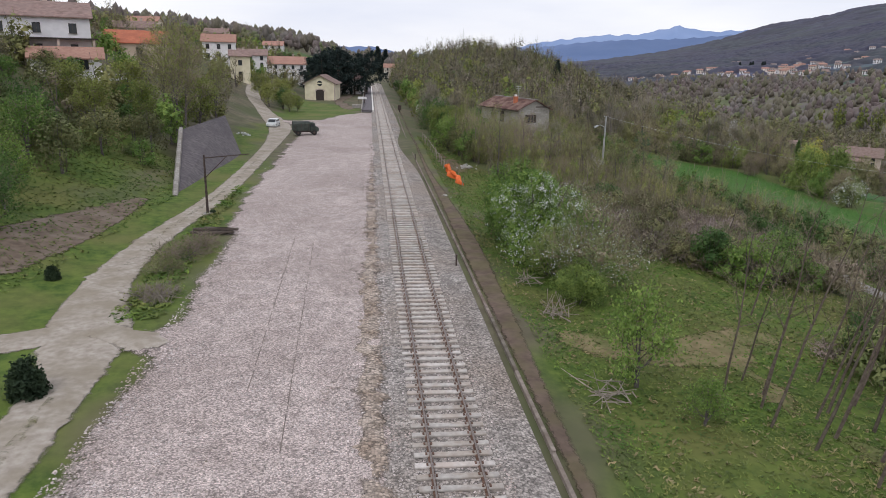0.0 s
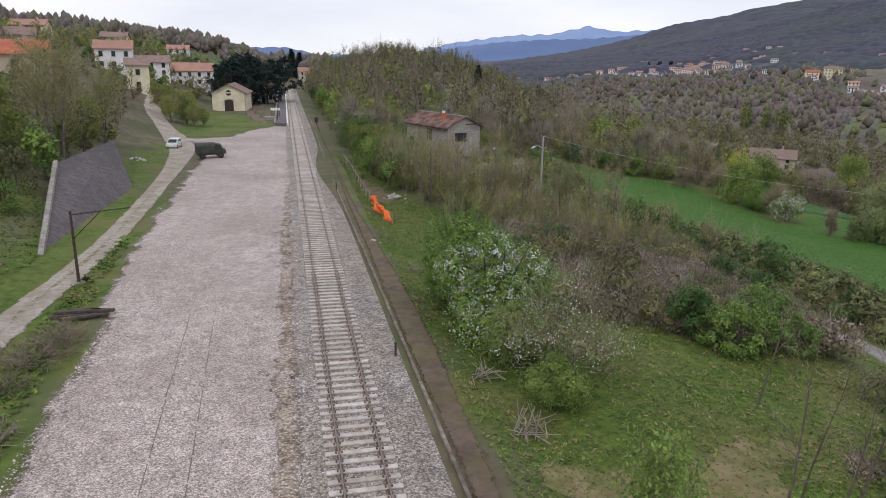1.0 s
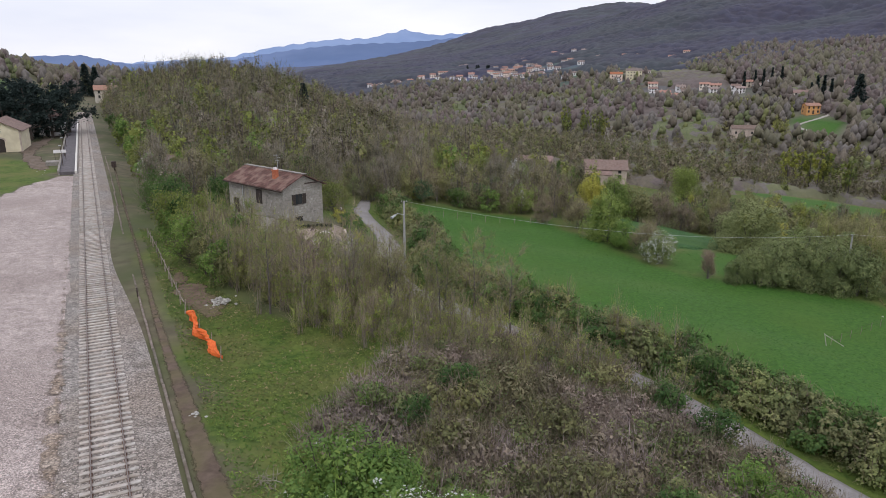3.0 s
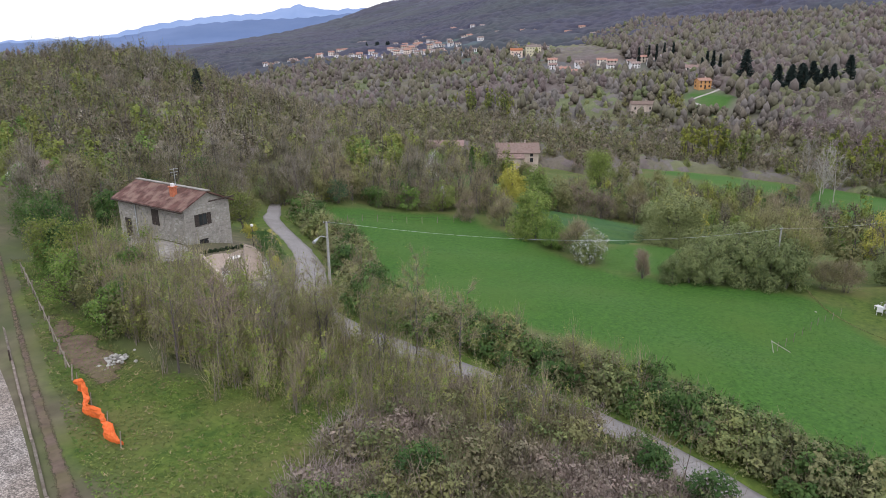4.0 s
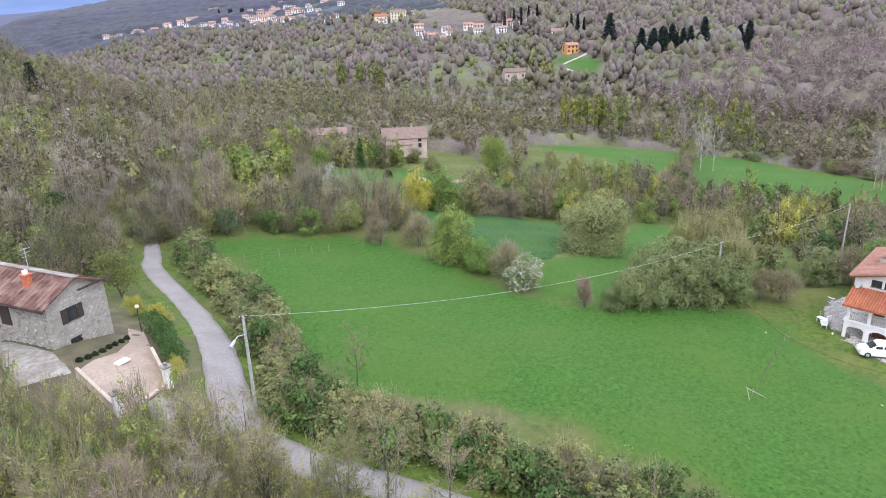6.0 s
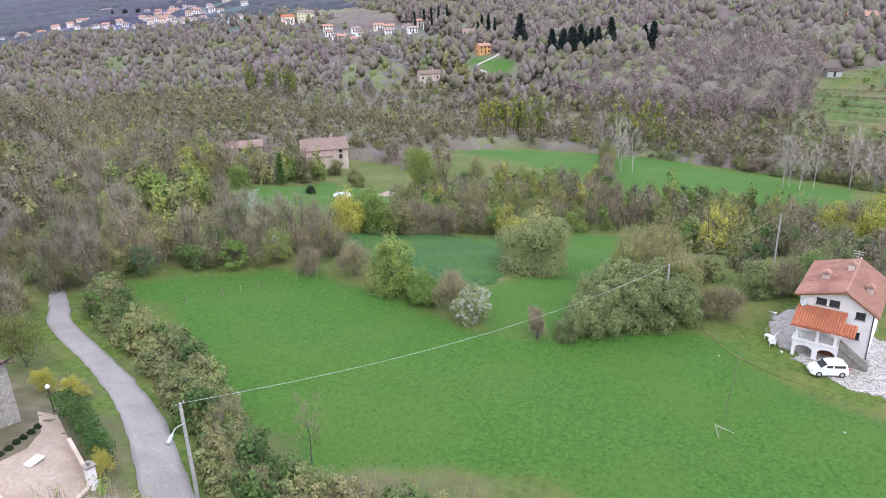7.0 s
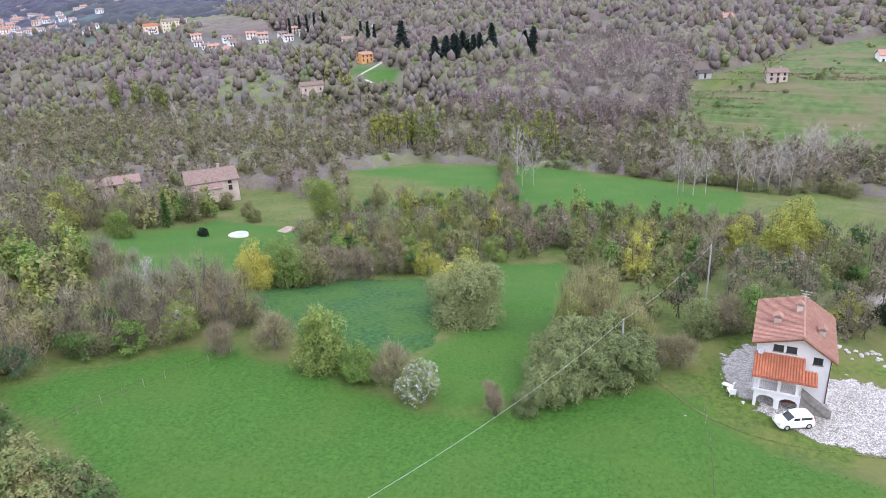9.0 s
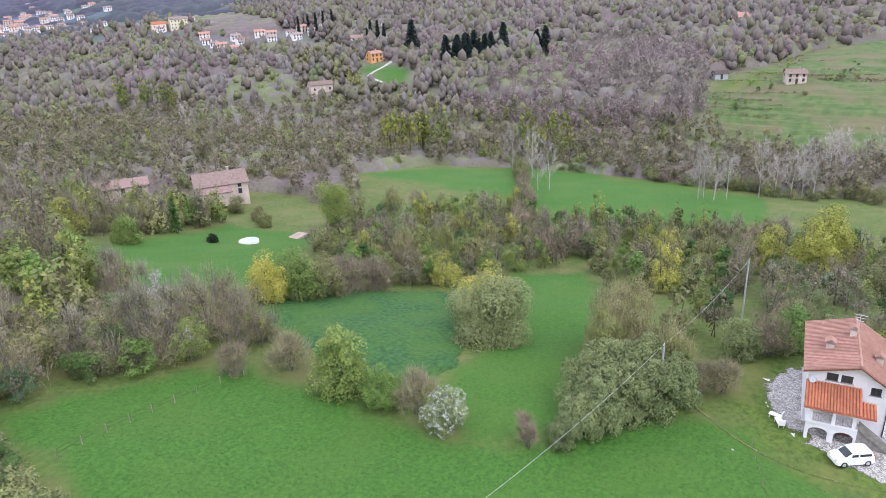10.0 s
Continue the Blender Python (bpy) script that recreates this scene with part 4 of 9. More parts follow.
# ---- trees and shrubs ----
def tube(path, radii, sides, V, F):
    """Add a bent, tapered branch to the lists."""
    path = np.asarray(path, float)
    d = np.gradient(path, axis=0)
    d /= np.linalg.norm(d, axis=1)[:, None] + 1e-9
    ref = np.array([0.3, 0.9, 0.2])
    s = np.cross(d, ref)
    s /= np.linalg.norm(s, axis=1)[:, None] + 1e-9
    t = np.cross(d, s)
    ang = np.arange(sides) * 2 * np.pi / sides
    ring = path[:, None] + np.asarray(radii)[:, None, None] * (np.cos(ang)[None, :, None] * s[:, None] + np.sin(ang)[None, :, None] * t[:, None])
    base = sum(len(v) for v in V)
    V.append(ring.reshape(-1, 3))
    n = len(path)
    for i in range(n - 1):
        for k in range(sides):
            m = (k + 1) % sides
            F.append((base + i * sides + k, base + i * sides + m, base + (i + 1) * sides + m, base + (i + 1) * sides + k))


def skeleton_tree(rng, h, rt, limbs=9, sub=3, spread=0.35, start=0.3, up=0.7, stems=1, sides=6, lean=0.06, wide=0.0):
    """Trunks, limbs and branches; returns the wood and the places where twigs sit."""
    V, F, tips = [], [], []
    for s in range(stems):
        hh = h * (1 if s == 0 else rng.uniform(0.7, 0.98))
        az = rng.uniform(0, 6.28)
        off = np.array([math.cos(az), math.sin(az), 0]) * (wide * rng.uniform(0.3, 1) if stems > 1 else 0)
        bend = rng.normal(0, lean, 2) * hh + (off[:2] / (wide + 1e-6) * hh * 0.18 if stems > 1 else 0)
        k = np.linspace(0, 1, 6)
        path = np.column_stack([off[0] * 0.4 + bend[0] * k ** 1.4 + rng.normal(0, 0.012 * hh, 6) * k, off[1] * 0.4 + bend[1] * k ** 1.4 + rng.normal(0, 0.012 * hh, 6) * k, hh * k - 0.25 * (1 - k)])
        r = rt * (1 - 0.88 * k) * (1 if s == 0 else 0.8)
        tube(path, r, sides, V, F)
        tips.append(np.concatenate([path[-1], [0, 0, 1]]))
        for i in range(limbs):
            t = start + (1 - start) * (i + rng.uniform(0.1, 0.9)) / limbs
            p = np.array([np.interp(t, k, path[:, c]) for c in range(3)])
            a = i * 2.4 + rng.uniform(-0.5, 0.5)
            L = h * spread * (1.1 - 0.6 * t) * rng.uniform(0.75, 1.25)
            d = np.array([math.cos(a), math.sin(a), up * rng.uniform(0.5, 1.3)])
            d /= np.linalg.norm(d)
            q = np.linspace(0, 1, 4)[:, None]
            limb = p + d * L * q + np.array([0, 0, L * 0.25 * (up - 0.3)]) * q ** 2 + rng.normal(0, 0.03 * L, (4, 3)) * q
            tube(limb, max(rt * (1 - t) * 0.5, rt * 0.09) * (1 - 0.8 * q[:, 0]), max(3, sides - 2), V, F)
            e = limb[-1] - limb[-2]
            e /= np.linalg.norm(e) + 1e-9
            tips.append(np.concatenate([limb[-1], e]))
            tips.append(np.concatenate([limb[2], e]))
            for c in range(sub):
                f = rng.uniform(0.35, 0.95)
                b = p + (limb[-1] - p) * f
                dd = d + rng.normal(0, 0.55, 3) + np.array([0, 0, 0.25 * up])
                dd /= np.linalg.norm(dd)
                tw = np.array([b, b + dd * L * 0.28, b + dd * L * 0.5 + np.array([0, 0, 0.06 * L])])
                tube(tw, np.array([0.16, 0.1, 0.04]) * rt * (1 - 0.5 * t) + 0.004, 3, V, F)
                tips.append(np.concatenate([tw[-1], dd]))
    return np.vstack(V), F, np.array(tips)


def blades(rng, tips, per, length, width, fan=0.6, back=0.5):
    """Thin twigs as tapering slivers, fanning out from the branch ends."""
    n = len(tips) * per
    base = np.repeat(tips, per, axis=0)
    d = base[:, 3:] + rng.normal(0, fan, (n, 3))
    d /= np.linalg.norm(d, axis=1)[:, None]
    L = length * rng.uniform(0.5, 1.3, n)[:, None]
    p = base[:, :3] - base[:, 3:] * rng.uniform(0, back, n)[:, None] * length + rng.normal(0, 0.12 * length, (n, 3))
    s = np.cross(d, rng.normal(0, 1, (n, 3)))
    s /= np.linalg.norm(s, axis=1)[:, None] + 1e-9
    w = width * rng.uniform(0.6, 1.4, n)[:, None]
    v = np.stack([p - s * w / 2, p + s * w / 2, p + d * L], 1).reshape(-1, 3)
    return v, np.arange(3 * n).reshape(-1, 3)


def leaves(rng, tips, per, radius, size, droop=0.0, flat=0.9, thin=0.5):
    """Small leaf quads, clustered round the branch ends."""
    n = len(tips) * per
    c = np.repeat(tips[:, :3], per, axis=0) + rng.normal(0, radius * 0.55, (n, 3)) * np.array([1, 1, flat])
    c[:, 2] -= droop * np.abs(rng.normal(0, 1, n))
    a = rng.normal(0, 1, (n, 3))
    if droop:
        a = a * 0.3 + np.array([0, 0, -1])
    a /= np.linalg.norm(a, axis=1)[:, None]
    b = np.cross(a, rng.normal(0, 1, (n, 3)))
    b /= np.linalg.norm(b, axis=1)[:, None] + 1e-9
    s = size * rng.uniform(0.6, 1.4, n)[:, None]
    v = np.stack([c - a * s / 2, c + b * s * thin / 2, c + a * s / 2, c - b * s * thin / 2], 1).reshape(-1, 3)
    return v, np.arange(4 * n).reshape(-1, 4)


def dome_tips(rng, n, rx, rz, lumps=7, low=0.05):
    """Branch ends of a dense shrub: points over several overlapping domes."""
    cx = rng.normal(0, 0.42, (lumps, 2)) * rx
    cr = rng.uniform(0.45, 0.75, lumps)
    k = rng.integers(0, lumps, n)
    d = rng.normal(0, 1, (n, 3))
    d[:, 2] = np.abs(d[:, 2]) * 0.9
    d /= np.linalg.norm(d, axis=1)[:, None]
    r = rng.uniform(0.55, 1.0, n) ** 0.5
    p = np.column_stack([cx[k] + d[:, :2] * (cr[k] * rx * r)[:, None], low * rz + d[:, 2] * rz * r * (0.6 + 0.5 * cr[k])])
    return np.column_stack([p, d])


def shrub_wood(rng, tips, rt, count, V, F):
    """Stems of a shrub, from its foot out to some of the branch ends."""
    for i in rng.choice(len(tips), min(count, len(tips)), replace=False):
        e = tips[i, :3]
        b = np.array([rng.normal(0, 0.15), rng.normal(0, 0.15), -0.2])
        m = b * 0.45 + e * 0.55 + np.array([0, 0, 0.18 * e[2]]) + rng.normal(0, 0.05, 3)
        tube(np.array([b, m, e]), np.array([1, 0.6, 0.2]) * rt, 4, V, F)


class Proto:
    """The wood and the foliage layers of one kind of plant: (part name, vertices, faces, material, tint of each face, smooth)."""

    def __init__(self, layers):
        self.layers = []
        for n, v, f, m, *more in layers:
            f = [tuple(q) for q in f] if isinstance(f, list) else f
            tint = more[0] if more else np.zeros(len(f), np.float32)
            self.layers.append((n, np.asarray(v, np.float32), f, m, tint, len(more) > 1 and more[1]))
        self.thing = None


def tree_proto(seed, h, rt, wood, layers, **shape):
    rng = np.random.default_rng(seed)
    v, f, tips = skeleton_tree(rng, h, rt, **shape)
    out = [("trunk", v, f, wood)]
    for name, mode, mat, args in layers:
        vv, ff = (blades if mode == "twig" else leaves)(rng, tips, **args)
        out.append((name, vv, ff, mat))
    return Proto(out)


def shrub_proto(seed, rx, rz, n, wood, stems, layers, rt=0.03, lumps=7):
    rng = np.random.default_rng(seed)
    tips = dome_tips(rng, n, rx, rz, lumps)
    V, F = [], []
    shrub_wood(rng, tips, rt, stems, V, F)
    out = [("stem_base", np.vstack(V), F, wood)]
    for name, mode, mat, args in layers:
        vv, ff = (blades if mode == "twig" else leaves)(rng, tips, **args)
        out.append((name, vv, ff, mat))
    return Proto(out)


def conifer_proto(seed, h, r, tiers, per, mat, needle=0.5, wood=None):
    """A conifer: a straight trunk and drooping whorls of needle sprays."""
    rng = np.random.default_rng(seed)
    V, F = [], []
    tube([(0, 0, -0.3), (0, 0, h * 0.5), (0, 0, h)], [h * 0.02, h * 0.012, 0.01], 6, V, F)
    tips = []
    for i in range(tiers):
        t = 0.08 + 0.9 * i / tiers
        for k in range(per):
            a = rng.uniform(0, 6.28)
            L = r * (1 - t) ** 0.8 * rng.uniform(0.75, 1.15) + 0.1
            for f in (0.35, 0.7, 1.0):
                tips.append([math.cos(a) * L * f, math.sin(a) * L * f, h * t - 0.18 * L * f * f + rng.normal(0, 0.1), math.cos(a), math.sin(a), -0.15])
    vv, ff = blades(rng, np.array(tips), 5, needle * 1.6, needle * 0.55, 0.45)
    return Proto([("trunk", np.vstack(V), F, wood or M_BARKDARK), ("needle_crown", vv, ff, mat)])


def plant(proto, name, x, y, scale, turn, label, category, group="", sink=0.05, squash=1.0, z=None):
    """Set a plant on the ground; later ones share the meshes of the first."""
    zz = (ground(x, y) if z is None else z) - sink
    m = Matrix.Translation((x, y, zz)) @ Matrix.Rotation(turn, 4, "Z") @ Matrix.Diagonal((scale, scale, scale * squash, 1))
    ob = thing(name, m, label, category, group)
    if proto.thing is None:
        proto.thing = []
        for n, v, f, mat, tint, smooth in proto.layers:
            me = arrays(n, v, f, mat, smooth)
            me.attributes.new("tint", "FLOAT", "FACE").data.foreach_set("value", np.asarray(tint, np.float32))
            proto.thing.append((n, me))
    for n, me in proto.thing:
        part_mesh(n, me, None, ob)
    return ob


def patchiness(x, y, size):
    """A smooth value between 0 and 1 that drifts over the land, so that alike trees stand together."""
    u, w = x / size, y / size
    return 0.5 + 0.2 * math.sin(u * 1.7 + 1.1 * w) + 0.17 * math.sin(2.3 * w - 1.3 * u + 2) + 0.13 * math.sin(3.7 * u + 2.9 * w + 1)


def grove(name, protos, points, label, category, rng, lo=0.75, hi=1.25, sink=0.1, clump=22.0):
    """A wood or thicket as one joined mass: many plants of a few kinds, each turned, scaled and tinted."""
    mats, V, F, MI, TI, SM, base = [], [], [], [], [], [], 0
    for x, y in points:
        p = protos[int(np.clip((0.25 + 0.5 * patchiness(x, y, clump) + rng.uniform(-0.35, 0.35)), 0, 0.999) * len(protos))]
        s, a = rng.uniform(lo, hi), rng.uniform(0, 6.28)
        q = s * rng.uniform(0.85, 1.2)
        tint = rng.uniform(-1, 1)
        R = np.array([[math.cos(a) * s, -math.sin(a) * s, 0], [math.sin(a) * s, math.cos(a) * s, 0], [0, 0, q]], np.float32)
        o = np.array([x, y, (ground(x, y) if abs(x) + abs(y) < 500 else sheet(x, y)) - sink], np.float32)
        for _, v, f, m, t, smooth in p.layers:
            if m not in mats:
                mats.append(m)
            V.append(v @ R.T + o)
            f = np.asarray(f)
            F.append(f + base)
            MI.append(np.full(len(f), mats.index(m), np.int32))
            TI.append(np.clip(0.65 * tint + t, -1, 1).astype(np.float32))
            SM.append(np.full(len(f), smooth))
            base += len(v)
    me = bpy.data.meshes.new(name)
    v = np.vstack(V).astype(np.float32)
    counts = np.concatenate([np.full(len(f), f.shape[1], np.int32) for f in F])
    loops = np.concatenate([f.ravel() for f in F]).astype(np.int32)
    me.vertices.add(len(v))
    me.vertices.foreach_set("co", v.ravel())
    me.loops.add(len(loops))
    me.loops.foreach_set("vertex_index", loops)
    me.polygons.add(len(counts))
    me.polygons.foreach_set("loop_start", np.concatenate([[0], np.cumsum(counts)[:-1]]).astype(np.int32))
    for m in mats:
        me.materials.append(m)
    me.polygons.foreach_set("material_index", np.concatenate(MI))
    me.polygons.foreach_set("use_smooth", np.concatenate(SM))
    me.attributes.new("tint", "FLOAT", "FACE").data.foreach_set("value", np.concatenate(TI))
    me.update(calc_edges=True)
    me.validate()
    return tagged(new(name, me), label, category, "", "stuff")


# kinds of plants
TW = lambda per, length, width, fan=0.6, back=0.6: dict(per=per, length=length, width=width, fan=fan, back=back)
LF = lambda per, radius, size, droop=0.0, flat=0.9, thin=0.55: dict(per=per, radius=radius, size=size, droop=droop, flat=flat, thin=thin)
P_LEAFY = [tree_proto(s, 5.0, 0.13, M_BARK, [("crown", "leaf", m, LF(30, 0.75, 0.23)), ("twig_crown", "twig", M_TWIG, TW(5, 0.8, 0.03))], limbs=10, sub=3, spread=0.42, start=0.12, up=0.7, stems=2, wide=0.8) for s, m in ((21, M_GREEN), (22, M_GREENDEEP), (23, M_BUD), (24, M_BLUEGREEN))]
P_BRUSH = [tree_proto(s, 4.2, 0.07, M_BARK, [("twig_crown", "twig", m, TW(16, 0.9, 0.03, 0.45)), ("crown", "leaf", M_BUD, LF(nb, 0.6, 0.12))], limbs=7, sub=3, spread=0.3, start=0.1, up=1.1, stems=5, wide=1.0) for s, m, nb in ((31, M_TWIG, 6), (32, M_TWIGRED, 3), (33, M_TWIG, 14))]
P_BARE = [tree_proto(s, h, 0.13, M_BARK, [("twig_crown", "twig", m, TW(9, 1.0, 0.035, 0.5)), ("crown", "leaf", M_BUD, LF(nb, 0.7, 0.16))], limbs=13, sub=4, spread=0.3, start=0.3, up=1.0, stems=st, wide=0.6) for s, h, m, nb, st in ((41, 10, M_TWIG, 5, 1), (42, 9, M_TWIGRED, 4, 2), (43, 11, M_TWIGPALE, 5, 1), (44, 9, M_TWIG, 12, 2))]
P_YELLOW = [tree_proto(52, 6.5, 0.2, M_BARK, [("crown", "leaf", M_YELLOW, LF(50, 0.75, 0.22, 0.1)), ("twig_crown", "twig", M_WILLOW, TW(8, 1.0, 0.03))], limbs=13, sub=4, spread=0.38, start=0.1, up=0.8, stems=2, wide=0.7)]
P_WHITE_TREE = [tree_proto(53, 8.0, 0.12, M_BARK, [("blossom", "leaf", M_BLOSSOM, LF(18, 0.45, 0.12)), ("twig_crown", "twig", M_TWIGPALE, TW(7, 0.8, 0.03, 0.4))], limbs=14, sub=3, spread=0.17, start=0.15, up=1.2)]
P_ROUND = [tree_proto(54, 9.0, 0.28, M_BARK, [("crown", "leaf", M_FRESH, LF(50, 0.9, 0.22)), ("twig_crown", "twig", M_TWIG, TW(5, 0.9, 0.03))], limbs=14, sub=4, spread=0.36, start=0.25, up=0.8, stems=3, wide=0.9)]
P_BRAMBLE = [shrub_proto(s, 1.7, 1.3, 110, M_BARK, 20, [("crown", "leaf", m, LF(a, 0.35, 0.13)), ("twig_crown", "twig", t, TW(9, 0.7, 0.025, 0.55))]) for s, m, t, a in ((64, M_BRAMBLE, M_TWIG, 8), (65, M_BRAMBLE, M_TWIGRED, 4), (66, M_BUD, M_PINK, 5))]
P_CLIPPED = [shrub_proto(67, 0.85, 1.35, 260, M_BARKDARK, 12, [("crown", "leaf", M_DARKLEAF, LF(22, 0.14, 0.12))], lumps=2)]
P_CONIFER = [conifer_proto(s, 14, 3.7, 24, 9, M_NEEDLE, 0.6) for s in (71, 72)]
P_IVY = [conifer_proto(75, 14, 2.0, 22, 8, M_GREENDEEP)]
P_CYPRESS = [conifer_proto(73, 14, 1.3, 24, 8, M_NEEDLE)]
P_CEDAR = [tree_proto(74, 13, 0.4, M_BARKDARK, [("needle_crown", "leaf", M_NEEDLE, LF(26, 1.1, 0.55)), ("spray_layer", "twig", M_NEEDLE, TW(20, 1.1, 0.3))], limbs=18, sub=4, spread=0.36, start=0.1, up=0.35)]
# lighter kinds for woods, thickets and hedges
def facing(rng, p, n, size, thin, corners):
    """Leaves at p, turned to face the way n, with three or four corners each."""
    a = np.cross(n, rng.normal(0, 1, n.shape))
    a /= np.linalg.norm(a, axis=1)[:, None] + 1e-9
    b = np.cross(n, a)
    s = size * rng.uniform(0.6, 1.4, len(p))[:, None] / 2
    if corners == 3:
        v = np.stack([p - a * s - b * s * thin * 0.6, p + a * s - b * s * thin * 0.6, p + b * s * thin], 1)
    else:
        v = np.stack([p - a * s, p - b * s * thin, p + a * s, p + b * s * thin], 1)
    return v.reshape(-1, 3), np.arange(corners * len(p)).reshape(-1, corners)


def light_proto(seed, h, rx, low, layers, stem=M_BARK, stems=1, stem_r=0.012, lumps=6, reach=0.62, tall=0.24, up=0.75, outer=0.2, core=0.0, dense=20, core_mat=None, tuft=12, lift=0.4, stray=0.36):
    """A plant of several rounded clumps: thin stems, a dense inner crown, slivers and outward-facing leaves in tufts over each clump."""
    rng = np.random.default_rng(seed)
    out = []
    for k in range(stems):
        V, F = [], []
        o = rng.normal(0, 0.12 * rx, 2) * (k > 0)
        e = rng.normal(0, 0.3 * rx, 2)
        tube(np.array([(o[0], o[1], -0.3), (o[0] * 0.6 + e[0] * 0.4, o[1] * 0.6 + e[1] * 0.4, h * 0.5), (e[0], e[1], h * rng.uniform(0.8, 0.98))]), np.array([1.0, 0.65, 0.15]) * h * stem_r, 3, V, F)
        out.append(("stem", np.vstack(V), F, stem))
    ang = np.arange(lumps) * 2.4 + rng.uniform(0, 6)
    off = rng.uniform(0.35, 0.62, lumps) * rx
    c = np.column_stack([np.cos(ang) * off, np.sin(ang) * off, rng.uniform(low + tall * 0.8, 0.86 - tall * 0.6, lumps) * h])
    c[:, 2] = np.maximum(c[:, 2] - 0.6 * h * (off / rx - 0.35), (low + 0.7 * tall) * h)
    c[0] = (0, 0, (1 - tall * 1.15) * h)
    r = np.array([rx * reach, rx * reach, h * tall]) * rng.uniform(0.8, 1.15, lumps)[:, None]
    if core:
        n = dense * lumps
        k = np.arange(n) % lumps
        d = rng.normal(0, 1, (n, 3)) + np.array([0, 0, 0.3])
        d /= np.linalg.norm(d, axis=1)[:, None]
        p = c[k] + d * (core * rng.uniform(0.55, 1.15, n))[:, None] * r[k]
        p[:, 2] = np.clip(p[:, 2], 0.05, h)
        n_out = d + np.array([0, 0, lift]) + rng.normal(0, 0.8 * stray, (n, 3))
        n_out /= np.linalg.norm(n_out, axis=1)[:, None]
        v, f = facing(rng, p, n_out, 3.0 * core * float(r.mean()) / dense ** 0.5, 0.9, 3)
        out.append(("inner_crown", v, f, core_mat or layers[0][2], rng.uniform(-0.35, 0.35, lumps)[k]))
    for name, mode, mat, n, length, width in layers:
        k = rng.integers(0, lumps, n)
        d = rng.normal(0, 1, (n, 3))
        d[:, 2] += 0.35
        tint = np.zeros(n)
        if mode != "twig":
            heads = rng.integers(0, n, max(8, n // (8 if mode == "spray" else tuft)))
            which = rng.integers(0, len(heads), n)
            pick = heads[which]
            k, d = k[pick], d[pick] / np.linalg.norm(d[pick], axis=1)[:, None] + rng.normal(0, 0.08 if mode == "spray" else 0.17, (n, 3))
            tint = rng.uniform(-0.5, 0.5, len(heads))[which]
        d /= np.linalg.norm(d, axis=1)[:, None]
        p = c[k] + d * rng.uniform(max(outer, core * 0.95), 1.0, n)[:, None] ** 0.7 * r[k] * 1.08
        p[:, 2] = np.clip(p[:, 2], low * h, h * 1.05)
        if mode == "twig":
            v, f = blades(rng, np.column_stack([p, d * 0.7 + np.array([0, 0, up])]), 1, length, width, 0.35, 0.5)
        else:
            n_out = d + np.array([0, 0, lift]) + rng.normal(0, stray, (n, 3))
            n_out /= np.linalg.norm(n_out, axis=1)[:, None]
            v, f = facing(rng, p, n_out, length, width, 3 if mode == "chip" else 4)
        out.append((name, v, f, mat, tint))
    return Proto(out)


P_WOOD = [light_proto(s, h, rx, 0.0, [("twig_crown", "twig", m, 240, 1.35, 0.06), ("twig_haze", "chip", m, 80, 0.24, 0.9), ("bud_layer", "chip", b, nb, 0.26, 0.9)], stems=2, lumps=8, reach=0.5, up=1.2, core=0.5, dense=34, core_mat=M_INNER_SHADE, lift=0.7, stray=0.3) for s, h, rx, m, b, nb in ((81, 9.5, 3.2, M_TWIGRED, M_BUD, 10), (82, 8.5, 3.0, M_TWIG, M_OLIVE, 40), (141, 9, 3.1, M_TWIGPALE, M_TWIG, 40), (84, 8, 3.1, M_TWIG, M_OLIVE, 150), (83, 10, 3.3, M_OLIVE, M_OLIVE, 150))]
P_WOODNEAR = [light_proto(s, h, 3.0, 0.0, [("twig_crown", "twig", m, 900, 1.2, 0.032), ("bud_layer", "chip", b, nb, 0.17, 0.9)], stems=4, stem_r=0.008, lumps=9, reach=0.47, up=1.2, core=0.5, dense=110, core_mat=M_INNER_SHADE) for s, h, m, b, nb in ((181, 8.5, M_TWIG, M_OLIVE, 300), (182, 9.5, M_TWIGPALE, M_OLIVE, 200), (183, 7.5, M_TWIG, M_BUD, 500))]
P_WOODGREEN = [light_proto(s, h, rx, 0.0, [("crown", "chip", m, 480, 0.42, 1.0), ("twig_crown", "twig", m, 60, 0.9, 0.05)], lumps=8, reach=0.5, up=0.6, core=0.7, dense=30, lift=0.6, stray=0.32) for s, h, rx, m in ((85, 8.5, 2.8, M_OLIVE), (87, 9, 2.8, M_BUD), (86, 7, 2.6, M_GREEN), (88, 6.5, 2.7, M_GREENDEEP))]
P_WOODPALE = [tree_proto(s, 10.5, 0.13, M_PALEBARE, [("twig_crown", "twig", M_PALEBARE, TW(6, 1.2, 0.05, 0.45))], limbs=15, sub=4, spread=0.36, start=0.2, up=1.1, sides=5) for s in (89, 90)]
P_POPLAR = [light_proto(s, 13, 1.8, 0.08, [("crown", "chip", m, nb, 0.6, 1.0), ("twig_crown", "twig", M_TWIG, 50, 1.5, 0.07)], stems=2, reach=0.55, tall=0.17, up=1.2, core=0.5) for s, m, nb in ((91, M_YELLOWGREEN, 300), (92, M_BUD, 280), (128, M_YELLOWGREEN, 260))]
